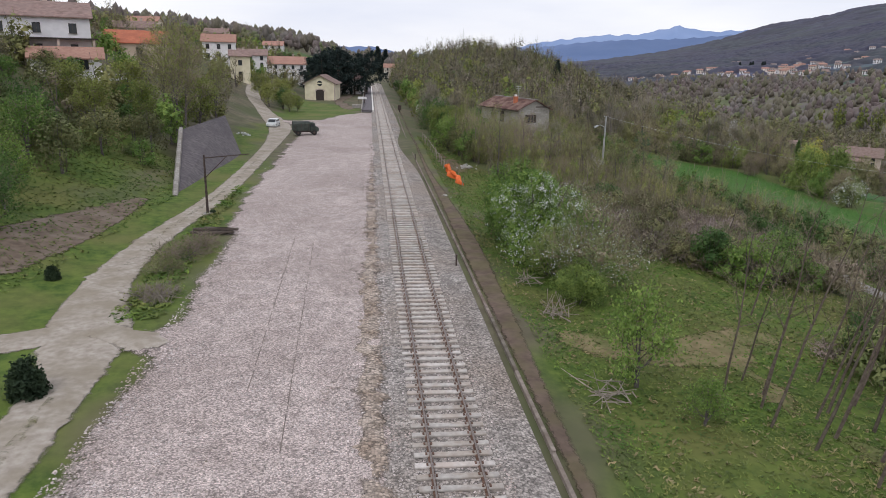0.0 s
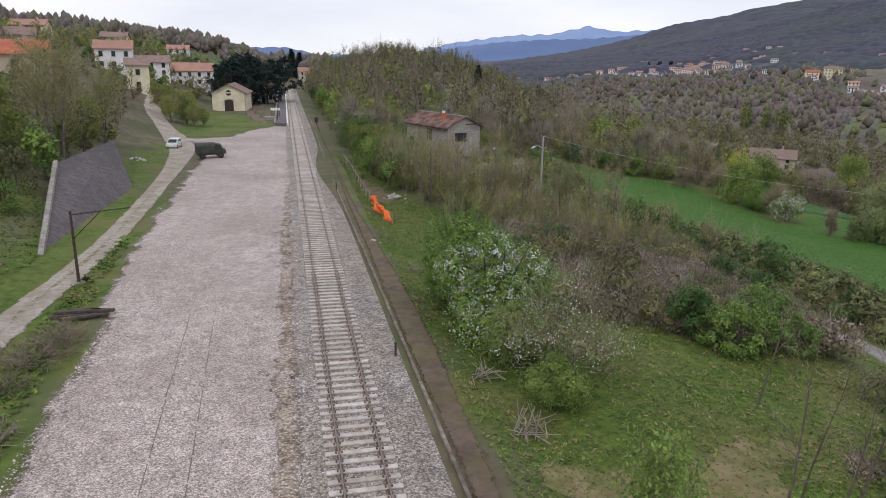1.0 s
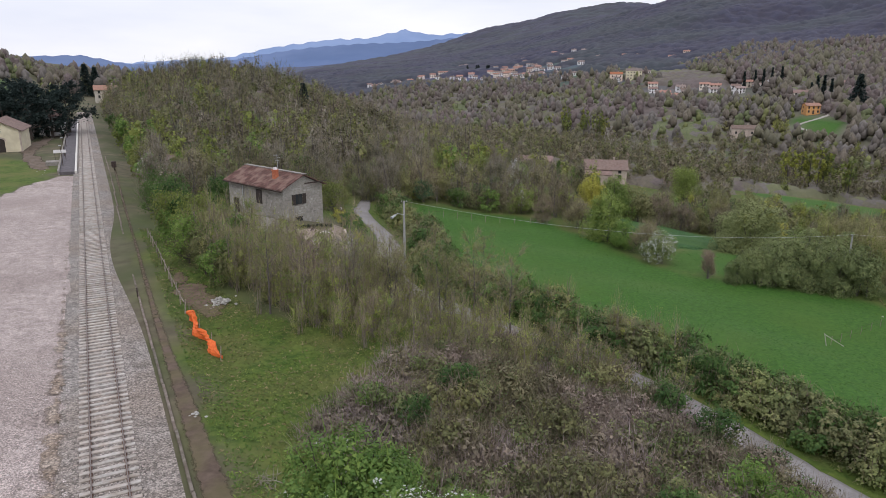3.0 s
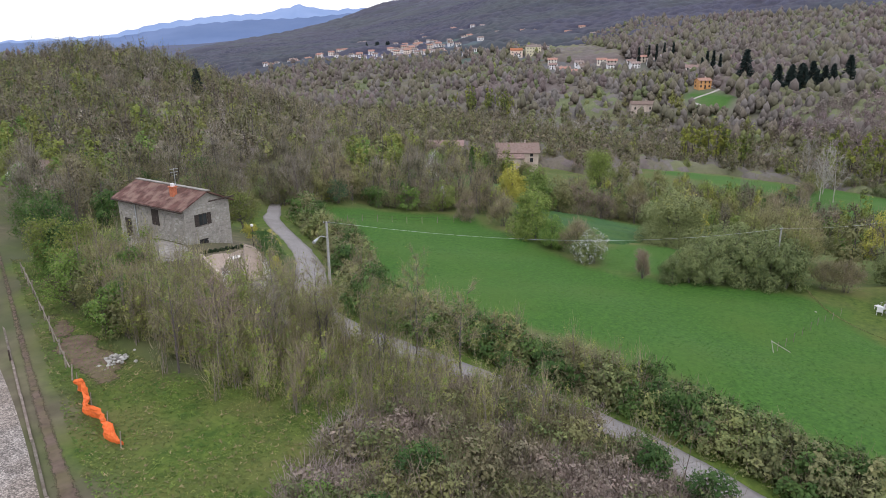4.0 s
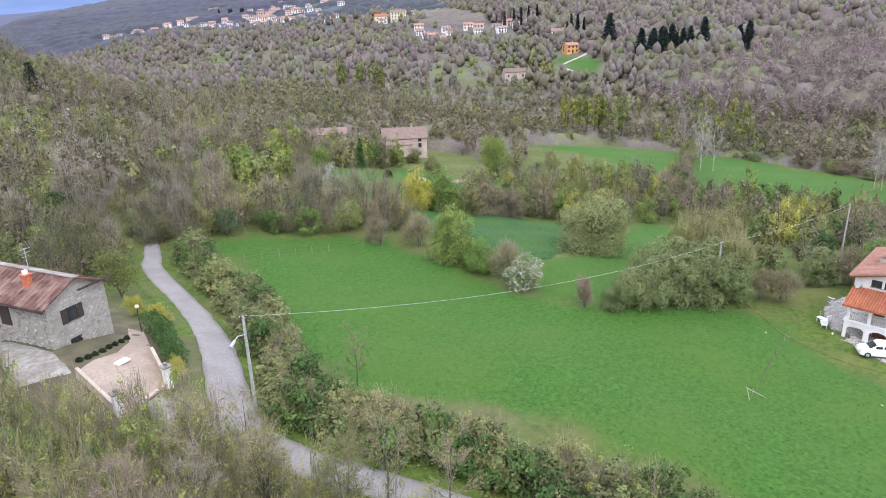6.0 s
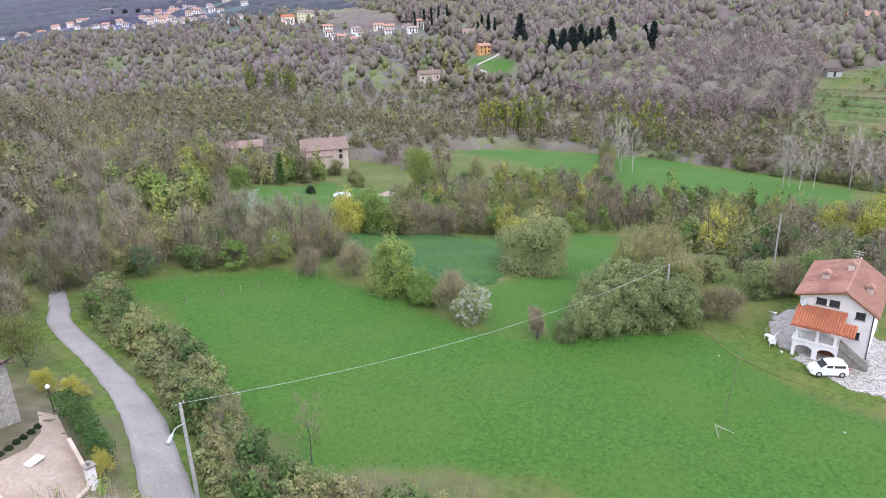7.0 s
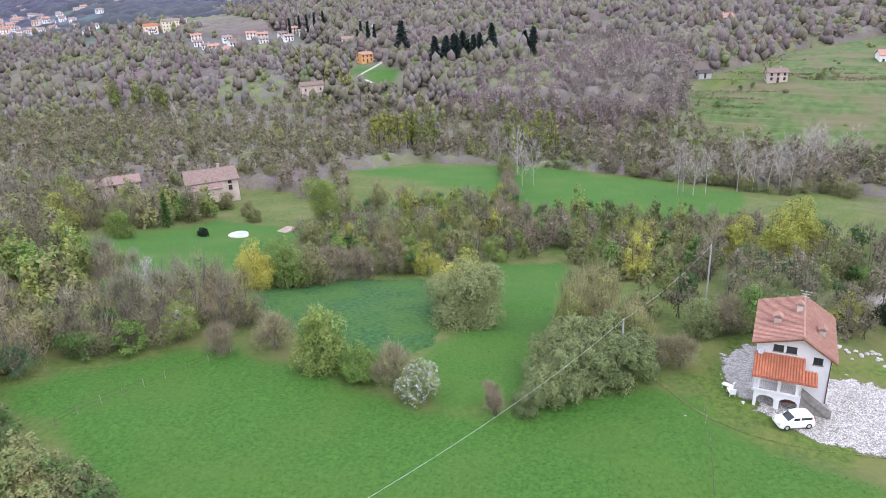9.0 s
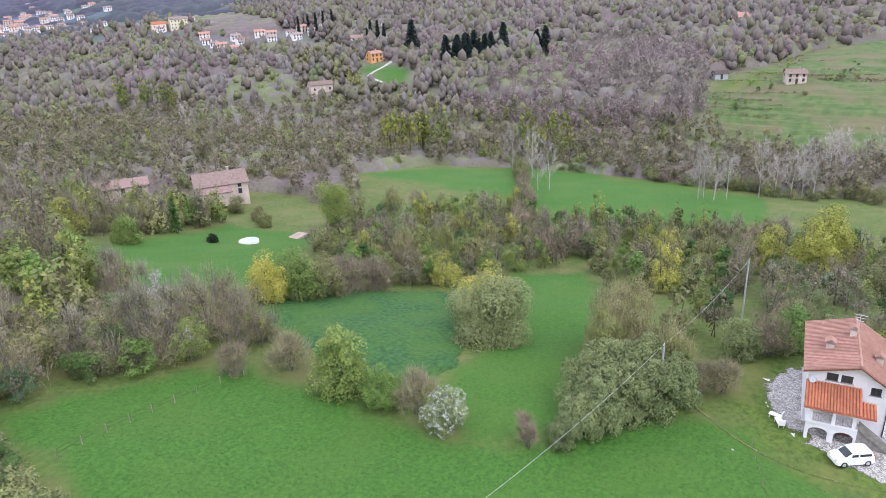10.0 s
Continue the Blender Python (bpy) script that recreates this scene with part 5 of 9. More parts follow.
P_RIVER = [light_proto(s, h, 3.0, 0.0, [("twig_crown", "twig", m, 90, 1.9, 0.1), ("twig_haze", "chip", b, nb, 0.62, 0.95)], M_TWIGPALE, 2, 0.008, lumps=7, reach=0.5, up=1.4, core=0.6, core_mat=M_INNER_SHADE, lift=0.8, stray=0.28) for s, h, m, b, nb in ((102, 9, M_TWIGRED, M_TWIGRED, 90), (101, 10, M_TWIG, M_TWIG, 90), (104, 9, M_TWIGPALE, M_TWIG, 90), (105, 9, M_TWIG, M_OLIVE, 110), (103, 10, M_OLIVE, M_OLIVE, 120), (127, 11, M_BUD, M_OLIVE, 130))]
P_PURPLE = [light_proto(s, h, 2.9, 0.1, [("twig_crown", "twig", M_FARRED, 130, 2.4, 0.12), ("twig_haze", "chip", M_FARRED, 50, 0.6, 0.9)], M_TWIGPALE, 3, 0.008, lumps=6, reach=0.5, up=2.2, core=0.62, lift=0.9, stray=0.25) for s, h in ((142, 10), (143, 9), (144, 11))]
def ball(fine):
    """Vertices and triangles of an icosphere of radius 1."""
    bm = bmesh.new()
    bmesh.ops.create_icosphere(bm, subdivisions=fine, radius=1.0)
    bm.verts.index_update()
    v, f = np.array([tuple(p.co) for p in bm.verts]), np.array([[p.index for p in q.verts] for q in bm.faces])
    bm.free()
    return v, f


BALL = ball(1)


def full_proto(seed, h, rx, mat, twigs, lumps=6):
    """A tree far off: a full crown of overlapping uneven lumps, with a fringe of twigs."""
    rng = np.random.default_rng(seed)
    bv, bf = BALL
    ang, off = np.arange(lumps) * 2.4 + rng.uniform(0, 6), rng.uniform(0.2, 0.55, lumps) * rx
    c = np.column_stack([np.cos(ang) * off, np.sin(ang) * off, rng.uniform(0.22, 0.62, lumps) * h])
    c[0] = (0, 0, 0.72 * h)
    r = np.array([0.55 * rx, 0.55 * rx, 0.3 * h])
    V = np.vstack([c[k] + bv * rng.uniform(0.7, 1.25, len(bv))[:, None] * r * rng.uniform(0.8, 1.1) for k in range(lumps)])
    F = np.vstack([bf + k * len(bv) for k in range(lumps)])
    d = rng.normal(0, 1, (26, 3)) + np.array([0, 0, 0.6])
    d /= np.linalg.norm(d, axis=1)[:, None]
    p = c[rng.integers(0, lumps, 26)] + d * r * 0.9
    tv, tf = blades(rng, np.column_stack([p, d + np.array([0, 0, 1.0])]), 1, 1.9, 0.22, 0.3, 0.3)
    return Proto([("crown", V, F, mat, np.repeat(rng.uniform(-0.25, 0.25, lumps), len(bf)), True), ("twig_fringe", tv, tf, twigs)])


P_FAR = [full_proto(s, h, 3.6, m, t) for s, h, m, t in ((94, 9, C_RED, M_FARRED), (95, 10, C_RED, M_FARRED), (93, 10, C_BROWN, M_FARTWIG), (145, 9, C_GREY, M_FARPALE))]
P_FARGREEN = [full_proto(s, 8, 3.4, m, M_FARGREEN) for s, m in ((96, C_GREEN), (97, C_BROWN), (98, C_FRESH))]
M_RUSSET = foliage("russet_buds", (0.22, 0.155, 0.10), (0.33, 0.24, 0.155), 0.15, 0.2, (0.25, 0.22, 0.12), 0.05, 0.5, 0)
P_RUSSET = [light_proto(s, 7.5, 3.6, 0.0, [("crown", "chip", M_RUSSET, 260, 0.55, 0.95), ("twig_crown", "twig", M_RUSSET, 60, 1.4, 0.1)], lumps=7, reach=0.5, core=0.6, dense=22, lift=0.6, stray=0.25) for s in (171, 172)]
P_DOME = [light_proto(s, h, 3.4, 0.0, [("crown", "chip", m, int(n * 1.5), 0.2, 0.95), ("twig_crown", "twig", w, 2100 - n, 1.0, 0.04)], M_BARK, 3, 0.012, lumps=11, up=0.8, reach=0.45, core=0.6, dense=95, core_mat=(M_INNER_SHADE if n < 1000 else None)) for s, h, m, w, n in ((161, 7.0, M_TWIGRED, M_TWIGRED, 300), (162, 7.5, M_TWIG, M_TWIG, 350), (163, 8.0, M_OLIVE, M_OLIVE, 1400), (164, 7.0, M_HEDGE, M_TWIG, 1700), (165, 7.5, M_YELLOWGREEN, M_TWIG, 1700), (166, 6.5, M_FRESH, M_TWIG, 1800))]
P_THICKET = [light_proto(s, h, 1.15, 0.08, [("twig_crown", "twig", m, 170, 0.95, 0.024), ("bud_layer", "chip", b, nb, 0.13, 0.9)], M_BARKTHIN, 6, 0.006, up=1.3) for s, h, m, b, nb in ((112, 4.0, M_TWIG, M_OLIVE, 160), (111, 4.6, M_TWIG, M_BUD, 260), (113, 5.0, M_STRAW, M_BUD, 300), (114, 3.6, M_STRAW, M_FRESH, 420))]
P_SCRUB = [light_proto(s, h, 1.7, 0.0, [("leaf_crown", "chip", m, nb, 0.14, 0.8), ("twig_crown", "twig", t, 560, 0.55, 0.024)], M_BARK, 4, 0.008, tall=0.3, lumps=8, up=0.8, core=0.5, dense=60) for s, h, m, t, nb in ((116, 1.9, M_SCRUB, M_SCRUB, 340), (117, 1.7, M_SCRUB, M_PINK, 300), (115, 2.2, M_BRAMBLE, M_SCRUB, 440), (118, 2.0, M_OLIVE, M_SCRUB, 500))]
P_BANKSCRUB = [light_proto(s, 1.2, 1.2, 0.0, [("leaf_crown", "chip", m, 60, 0.4, 0.8)], lumps=4, tall=0.35) for s, m in ((191, M_SCRUB), (192, M_OLIVE), (193, M_BRAMBLE))]
P_HEDGEROW = [light_proto(s, h, 1.7, 0.0, [("leaf_crown", "chip", m, 820, 0.18, 0.9), ("twig_crown", "twig", t, 160, 0.6, 0.022)], M_BARKDARK, 4, 0.009, tall=0.3, lumps=8, up=0.7, reach=0.5, core=0.64, dense=55) for s, h, m, t in ((119, 2.7, M_BRAMBLE, M_TWIG), (120, 3.0, M_GREENDEEP, M_TWIG), (121, 2.5, M_BRAMBLE, M_TWIGRED), (122, 2.8, M_OLIVE, M_TWIG))]
P_SHRUBWOOD = [light_proto(s, h, 2.3, 0.0, [("crown", "chip", m, 1000, 0.21, 0.9), ("twig_crown", "twig", M_TWIG, 100, 0.8, 0.03)], M_BARK, 4, 0.01, lumps=9, up=0.6, reach=0.5, core=0.64, dense=75) for s, h, m in ((126, 4.2, M_BRAMBLE), (125, 5.5, M_OLIVE), (123, 5.0, M_GREEN), (124, 4.6, M_GREENDEEP))]
P_BUSH = [light_proto(s, 5.0, 2.6, 0.0, [("crown", "chip", m, 6800, 0.155, 0.9), ("twig_crown", "twig", w, 200, 0.7, 0.02)], M_BARK, 5, 0.012, lumps=14, reach=0.43, up=0.5, core=0.72, dense=190) for s, m, w in ((131, M_GREEN, M_TWIG), (132, M_GREENDEEP, M_TWIG), (133, M_FRESH, M_TWIG), (134, M_OLIVE, M_TWIG), (135, M_HEDGE, M_TWIG), (129, M_YELLOW, M_TWIG), (130, M_YELLOWGREEN, M_TWIG))]
P_BUSHBROWN = [light_proto(s, 4.6, 2.4, 0.0, [("bud_layer", "chip", M_OLIVE, 1300, 0.14, 0.9), ("twig_crown", "twig", m, 2600, 0.75, 0.028)], M_BARK, 9, 0.008, lumps=9, reach=0.5, up=0.9, core=0.5, dense=50, core_mat=M_INNER_SHADE) for s, m in ((136, M_TWIG), (137, M_TWIGRED))]
P_BUSHWHITE = [light_proto(138, 4.6, 2.5, 0.0, [("crown", "chip", M_HEDGE, 4600, 0.15, 0.9), ("blossom", "spray", M_BLOSSOM, 4200, 0.1, 0.8)], M_BARK, 5, 0.012, lumps=11, reach=0.48, core=0.7, dense=110)]
P_TALLBRUSH = [light_proto(s, 8.5, 2.5, 0.03, [("bud_layer", "chip", m, 3000, 0.18, 0.9), ("twig_crown", "twig", M_STRAW, 2400, 1.3, 0.03)], M_BARK, 8, 0.006, lumps=11, tall=0.18, reach=0.46, up=1.8, core=0.45, dense=50) for s, m in ((139, M_OLIVE), (140, M_BUD))]
P_WILLOW = [light_proto(51, 9.5, 5.6, 0.0, [("crown", "chip", M_WILLOW, 20000, 0.21, 0.7), ("twig_crown", "twig", M_WILLOW, 1600, 0.8, 0.03)], M_BARK, 6, 0.014, lumps=16, reach=0.42, tall=0.24, up=0.2, core=0.74, dense=240)]
# the large shrubs beside the line, in fine leaf
P_HAWTHORN = [light_proto(s, 5.2, 2.7, 0.0, [("crown", "leaf", M_GREEN, 15000, 0.125, 0.6), ("twig_crown", "twig", M_GREEN, 900, 0.8, 0.03), ("blossom", "spray", M_BLOSSOM, b, 0.072, 0.85)], M_BARKDARK, 6, 0.014, lumps=16, reach=0.42, up=0.5, core=0.62, dense=110, tuft=26) for s, b in ((11, 8500), (12, 500))]
P_PALE_SHRUB = [light_proto(13, 4.6, 3.0, 0.1, [("twig_crown", "twig", M_TWIG, 1800, 0.8, 0.018), ("crown", "leaf", M_HEDGE, 4600, 0.09, 0.6), ("blossom", "leaf", M_BLOSSOM, 1300, 0.065, 0.8)], M_BARK, 10, 0.006, lumps=9, reach=0.5, outer=0.3, core=0.3, dense=50)]
P_FRESH = [light_proto(14, 3.2, 1.9, 0.0, [("crown", "leaf", M_FRESH, 7000, 0.11, 0.6), ("twig_crown", "twig", M_FRESH, 300, 0.6, 0.02)], M_BARK, 6, 0.01, lumps=11, reach=0.46, core=0.6, dense=50)]
P_SLIM = [tree_proto(s, h, 0.075, M_BARKSLIM, [("twig_crown", "twig", M_TWIG, TW(5, 0.6, 0.014, 0.5))], limbs=12, sub=2, spread=0.2, start=0.35, up=1.0, sides=5, lean=0.04) for s, h in ((151, 9.5), (152, 8.5), (153, 10.5))]

# where no wood stands
CLEAR = MEADOWS + FAR_FIELDS + [TERRACES] + [YARD, [(17, 86), (9, 116), (24, 120), (29, 100), (29, 86)], [(-20, 0), (5.5, 0), (6.5, 100), (5.5, 340), (-8, 340), (-20, 140)],
                   [(78, 46), (78, 66), (98, 68), (98, 44)], [(134, 178), (134, 212), (160, 212), (164, 184)], [(126, 210), (126, 224), (142, 222), (140, 210)]]
LANE = spline([(38.5, 127, 1), (36.9, 123.5, 1), (33.6, 107, 1), (29.2, 93.5, 1), (24.9, 82.5, 1), (30, 69, 1), (33.9, 55, 1), (34, 30, 1), (33, 8, 1)], 1.5)[:, :2]


# places of the town's houses across the valley
TOWN = [(384, 976), (414, 993), (422, 956), (452, 980), (462, 949), (472, 922), (504, 1000), (610, 1150), (478, 910), (488, 884), (483, 851), (510, 864), (494, 815), (527, 844), (504, 781), (578, 863), (640, 960), (650, 985), (574, 829), (640, 923), (506, 699), (620, 819), (530, 785), (559, 854), (484, 587), (454, 502), (438, 471), (471, 487), (452, 462), (427, 451), (484, 472), (482, 458), (487, 442), (492, 425), (476, 428), (501, 359), (400, 940), (436, 930), (455, 905), (468, 880), (520, 815), (545, 880), (560, 905), (590, 890), (600, 930), (470, 520), (446, 486), (462, 474), (468, 447), (500, 440), (510, 425), (520, 790), (515, 760), (720, 1000)]
town_rng = np.random.default_rng(19)
TOWN += [(x + town_rng.uniform(-34, 34), y + town_rng.uniform(-34, 34)) for x, y in TOWN if y > 650]
TOWN += [(float(x), float(y)) for x, y in zip(town_rng.uniform(480, 760, 34), town_rng.uniform(560, 1120, 34))]


def free(x, y, margin=1.5):
    """Whether a tree may stand at the points: clear of meadows, roads and houses."""
    x, y = np.asarray(x, float), np.asarray(y, float)
    ok = np.ones(x.shape, bool)
    for p in CLEAR:
        ok &= ~(inside(p, x, y) | (edge_distance(p, x, y) < margin))
    for k in range(1):
        d = np.min(np.hypot(x[:, None] - LANE[None, :, 0], y[:, None] - LANE[None, :, 1]), axis=1)
        ok &= d > 2.6
    for u, v in TOWN:
        ok &= np.hypot(x - u, y - v) > 15
    return ok


def sow(rng, poly, gap, keep=1.0, margin=1.5, check=True):
    """Loose places within a polygon, about gap apart."""
    p = np.array(poly)
    gx, gy = np.meshgrid(np.arange(p[:, 0].min(), p[:, 0].max(), gap), np.arange(p[:, 1].min(), p[:, 1].max(), gap))
    q = np.column_stack([gx.ravel(), gy.ravel()]) + rng.uniform(-0.48, 0.48, (gx.size, 2)) * gap
    ok = inside(poly, q[:, 0], q[:, 1]) & (rng.random(len(q)) < keep)
    q = q[ok]
    return q[free(q[:, 0], q[:, 1], margin)] if check and len(q) else q

def sheet_many(x, y):
    """Level of the ground sheet at many points."""
    i = np.clip(np.searchsorted(SHEET_X, x) - 1, 0, len(SHEET_X) - 2)
    j = np.clip(np.searchsorted(SHEET_Y, y) - 1, 0, len(SHEET_Y) - 2)
    u = (x - SHEET_X[i]) / (SHEET_X[i + 1] - SHEET_X[i])
    v = (y - SHEET_Y[j]) / (SHEET_Y[j + 1] - SHEET_Y[j])
    z = SHEET_Z
    return (1 - u) * ((1 - v) * z[i, j] + v * z[i, j + 1]) + u * ((1 - v) * z[i + 1, j] + v * z[i + 1, j + 1])


def canopy(name, poly, step, crown, tall, mats, label, seed, margin=2.0, drift=60.0):
    """The closed canopy of a wood seen from afar: rounded crowns of uneven height, side by side, with gaps where none stand."""
    rng = np.random.default_rng(seed)
    p = np.array(poly)
    ax, ay = np.arange(p[:, 0].min(), p[:, 0].max() + step, step), np.arange(p[:, 1].min(), p[:, 1].max() + step, step)
    gx, gy = np.meshgrid(ax, ay, indexing="ij")
    shape = gx.shape
    x = gx.ravel() + rng.uniform(-0.3, 0.3, gx.size) * step
    y = gy.ravel() + rng.uniform(-0.3, 0.3, gx.size) * step
    cx, cy = np.floor(x / crown).astype(int), np.floor(y / crown).astype(int)
    best, own = np.full(x.shape, 9.0), np.zeros(x.shape)
    def chance(i, j, k):
        return np.modf(np.abs(np.sin(i * 127.1 + j * 311.7 + k * 74.7 + seed) * 43758.5))[0]
    for di in (-1, 0, 1):
        for dj in (-1, 0, 1):
            i, j = cx + di, cy + dj
            d = np.hypot(x / crown - i - chance(i, j, 1), y / crown - j - chance(i, j, 2)) / (0.75 + 0.4 * chance(i, j, 3))
            own = np.where(d < best, chance(i, j, 4), own)
            best = np.minimum(best, d)
    stand = (inside(poly, x, y) & free(x, y, margin)).reshape(shape)
    rise = tall * (0.55 + 0.75 * np.clip(1 - best ** 2, 0, 1) * (0.5 + 0.8 * own)) + rng.normal(0, 0.05 * tall, x.shape)
    depth = stand.astype(float)
    for _ in range(3):
        depth = np.minimum(depth, (np.roll(depth, 1, 0) + np.roll(depth, -1, 0) + np.roll(depth, 1, 1) + np.roll(depth, -1, 1)) / 4)
    z = np.where(stand.ravel(), sheet_many(x, y) + rise * depth.ravel(), sheet_many(x, y) - 0.5)
    i, j = np.meshgrid(np.arange(shape[0] - 1), np.arange(shape[1] - 1), indexing="ij")
    a = (i * shape[1] + j).ravel()
    f = np.stack([a, a + shape[1], a + shape[1] + 1, a + 1], 1)
    f = f[stand.ravel()[f].any(axis=1)]
    used, f = np.unique(f, return_inverse=True)
    f = f.reshape(-1, 4)
    me = arrays(name, np.column_stack([x, y, z])[used], f, mats[0], True)
    for m in mats[1:]:
        me.materials.append(m)
    me.attributes.new("tint", "FLOAT", "POINT").data.foreach_set("value", (2 * own - 1)[used].astype(np.float32) * 0.8)
    wander = np.array([patchiness(u, v, drift) for u, v in zip(x[used][f[:, 0]], y[used][f[:, 0]])])
    kind = np.clip((wander - 0.5) * 1.4 + 0.5 + 0.5 * (own[used][f[:, 0]] - 0.5), 0, 0.999) * len(mats)
    me.polygons.foreach_set("material_index", kind.astype(np.int32))
    tagged(new(name, me), label, "wood", "", "stuff")


# ---- woods, thickets and hedges as masses ----
rng = np.random.default_rng(5)
grove("thicket_trackside", P_THICKET + P_THICKET[2:3], sow(rng, [(8.5, 88), (12, 78), (14, 72), (25, 76), (24.5, 82), (18.2, 92), (13, 96), (9, 100)], 1.0, 0.95, 0.2), "bare brown saplings crowding below the stone house", "thicket", rng, 0.7, 1.25, clump=7)
grove("shrubs_trackside", P_SHRUBWOOD[1:3] + P_HEDGEROW[3:], sow(rng, [(8, 84), (11, 80), (15, 84), (13, 97), (7, 112), (6.2, 100)], 1.7, 0.8, 0.2), "green shrubs and brambles along the railway", "thicket", rng, 0.5, 0.85)
grove("thicket_lane", P_THICKET, sow(rng, [(13, 76), (27, 75), (30, 66), (32, 56), (24, 58), (17, 66)], 1.25, 0.75, 0.2), "thin bare saplings above the lane", "thicket", rng, 0.55, 1.0)
slope = sow(rng, [(10, 57), (18, 64), (28, 66), (32, 56), (32, 38), (25, 40), (15, 44), (9.5, 48)], 1.5, 0.97, 0.2)
slope = slope[np.min(np.hypot(slope[:, :1] - LANE[None, :, 0], slope[:, 1:] - LANE[None, :, 1]), axis=1) > np.where(slope[:, 1] < 52, 4.4, 2.4)]
grove("scrub_slope", P_SCRUB, slope, "dry brown bramble scrub on the slope", "scrub", rng, 0.75, 1.45, clump=6)
grove("shrubs_slope", P_SHRUBWOOD[2:] + P_HEDGEROW[3:], np.array([(21 + 2.2 * math.sin(k * 1.9) + 0.5 * k, 41 + 2.0 * math.cos(k * 2.7)) for k in range(9)] + [(14.5, 55), (13.2, 57.5), (30, 49), (29.5, 52), (31, 46), (12.5, 50), (18, 57)]), "fresh green shrubs among the dry scrub", "thicket", rng, 0.45, 0.75)
grove("scrub_lower", P_SCRUB + P_HEDGEROW, sow(rng, [(20, 36), (31, 36), (31, 12), (22, 12), (17, 22)], 2.4, 0.6, 0.3), "bramble and young shrubs on the lower slope", "scrub", rng, 0.5, 1.1)
side = np.array([(LANE[k, 0] + 4.2 + rng.uniform(-1.0, 2.6), LANE[k, 1] + rng.uniform(-0.7, 0.7)) for k in range(len(LANE)) for _ in range(4) if LANE[k, 1] < 86 and LANE[k, 1] > 15])
grove("hedgerow_lane", P_HEDGEROW, side, "dark bramble hedgerow between lane and meadow", "hedgerow", rng, 0.8, 1.35)
side = np.array([(LANE[k, 0] + 5.0 + rng.uniform(-1.4, 1.8), LANE[k, 1] + rng.uniform(-0.7, 0.7)) for k in range(len(LANE)) for _ in range(3) if 86 < LANE[k, 1] < 128])
grove("hedgerow_upper_lane", P_HEDGEROW, side, "overgrown green hedge along the upper lane", "hedgerow", rng, 0.7, 1.4)
grove("thicket_above_lane", P_THICKET[:3], np.array([(LANE[k, 0] + 5 + rng.uniform(-1.2, 1.5), LANE[k, 1] + rng.uniform(-0.7, 0.7)) for k in range(len(LANE)) if 60 < LANE[k, 1] < 92 for _ in range(2)]), "bare reddish saplings over the hedgerow", "thicket", rng, 0.6, 1.0)
grove("wood_field_edge", P_SHRUBWOOD + P_WOODNEAR + P_HEDGEROW, sow(rng, [(44, 131), (54, 130), (70, 121), (76, 116), (80, 131), (74, 144), (50, 148)], 3.2, 0.9, 0.6), "mixed shrubs and budding trees at the meadow's end", "wood", rng, 0.7, 1.25)
grove("wood_behind_house", P_SHRUBWOOD + P_WOODNEAR, sow(rng, [(6.5, 97), (11, 97), (13, 116), (22, 124), (30, 116), (34, 128), (38, 150), (8, 150)], 3.0, 0.75, 0.8), "green shrubs and young trees behind the stone house", "wood", rng, 0.6, 1.1)
grove("wood_trackside_far", P_WOODGREEN + P_WOOD[2:], sow(rng, [(6, 108), (12, 112), (40, 150), (44, 330), (8, 330)], 4.0, 0.85), "budding trees along the railway", "wood", rng, 0.6, 1.05)
grove("wood_hill", P_WOOD + P_WOODGREEN[:2], sow(rng, [(10, 190), (40, 152), (70, 150), (120, 240), (130, 380), (60, 400), (8, 390)], 5.8, 0.95), "bare brown wood covering the hill", "wood", rng, 0.9, 1.35)
grove("wood_middle", P_WOODNEAR + P_WOODGREEN[:3], sow(rng, [(44, 148), (76, 140), (84, 168), (94, 185), (135, 182), (132, 228), (100, 240), (60, 170)], 4.2, 0.95), "bare and budding wood above the farmhouse", "wood", rng, 0.8, 1.2)
grove("wood_below_field", P_WOOD + P_WOODGREEN + P_SHRUBWOOD[1:3], sow(rng, [(104, 128), (112, 112), (130, 110), (140, 98), (122, 88), (120, 70), (180, 60), (182, 130), (160, 160), (140, 160), (132, 150), (120, 148)], 4.4, 0.95), "budding wood below the meadows", "wood", rng, 0.5, 0.95)
grove("wood_behind_villa", P_WOODGREEN + P_WOOD, sow(rng, [(100, 78), (120, 72), (180, 60), (190, -30), (110, -30), (99, 30), (99, 60)], 5.0, 0.9), "budding trees and bare wood behind the villa", "wood", rng, 0.55, 1.0)
grove("wood_riverside", P_RIVER + P_WOODGREEN[1:2], sow(rng, [(160, 165), (200, 190), (236, 182), (246, 140), (238, 60), (240, -60), (330, -60), (300, 60), (318, 120), (330, 300), (280, 420), (200, 480), (140, 430), (120, 240), (160, 210)], 6.2, 0.95), "grey riverside poplars and bare wood", "wood", rng, 0.75, 1.15)
HILL = [(304, 104), (298, 172), (322, 212), (350, 214), (392, 190), (452, 176), (440, 116), (386, 108), (330, 100)]
grove("wood_hill_far", P_PURPLE, sow(rng, HILL, 5.2, 0.95), "dense purplish bare wood on the rounded hill", "wood", rng, 0.85, 1.2)
far = sow(rng, [(318, 110), (354, 108), (392, 85), (440, 63), (477, 14), (560, -60), (640, -60), (800, 100), (800, 700), (620, 640), (420, 330), (345, 225), (330, 200)], 7.2, 0.85)
grove("wood_far_slope", P_FAR + P_FARGREEN[:2], far[~inside(HILL, far[:, 0], far[:, 1])], "bare reddish wood on the far slope", "wood", rng, 0.8, 1.25, clump=45)
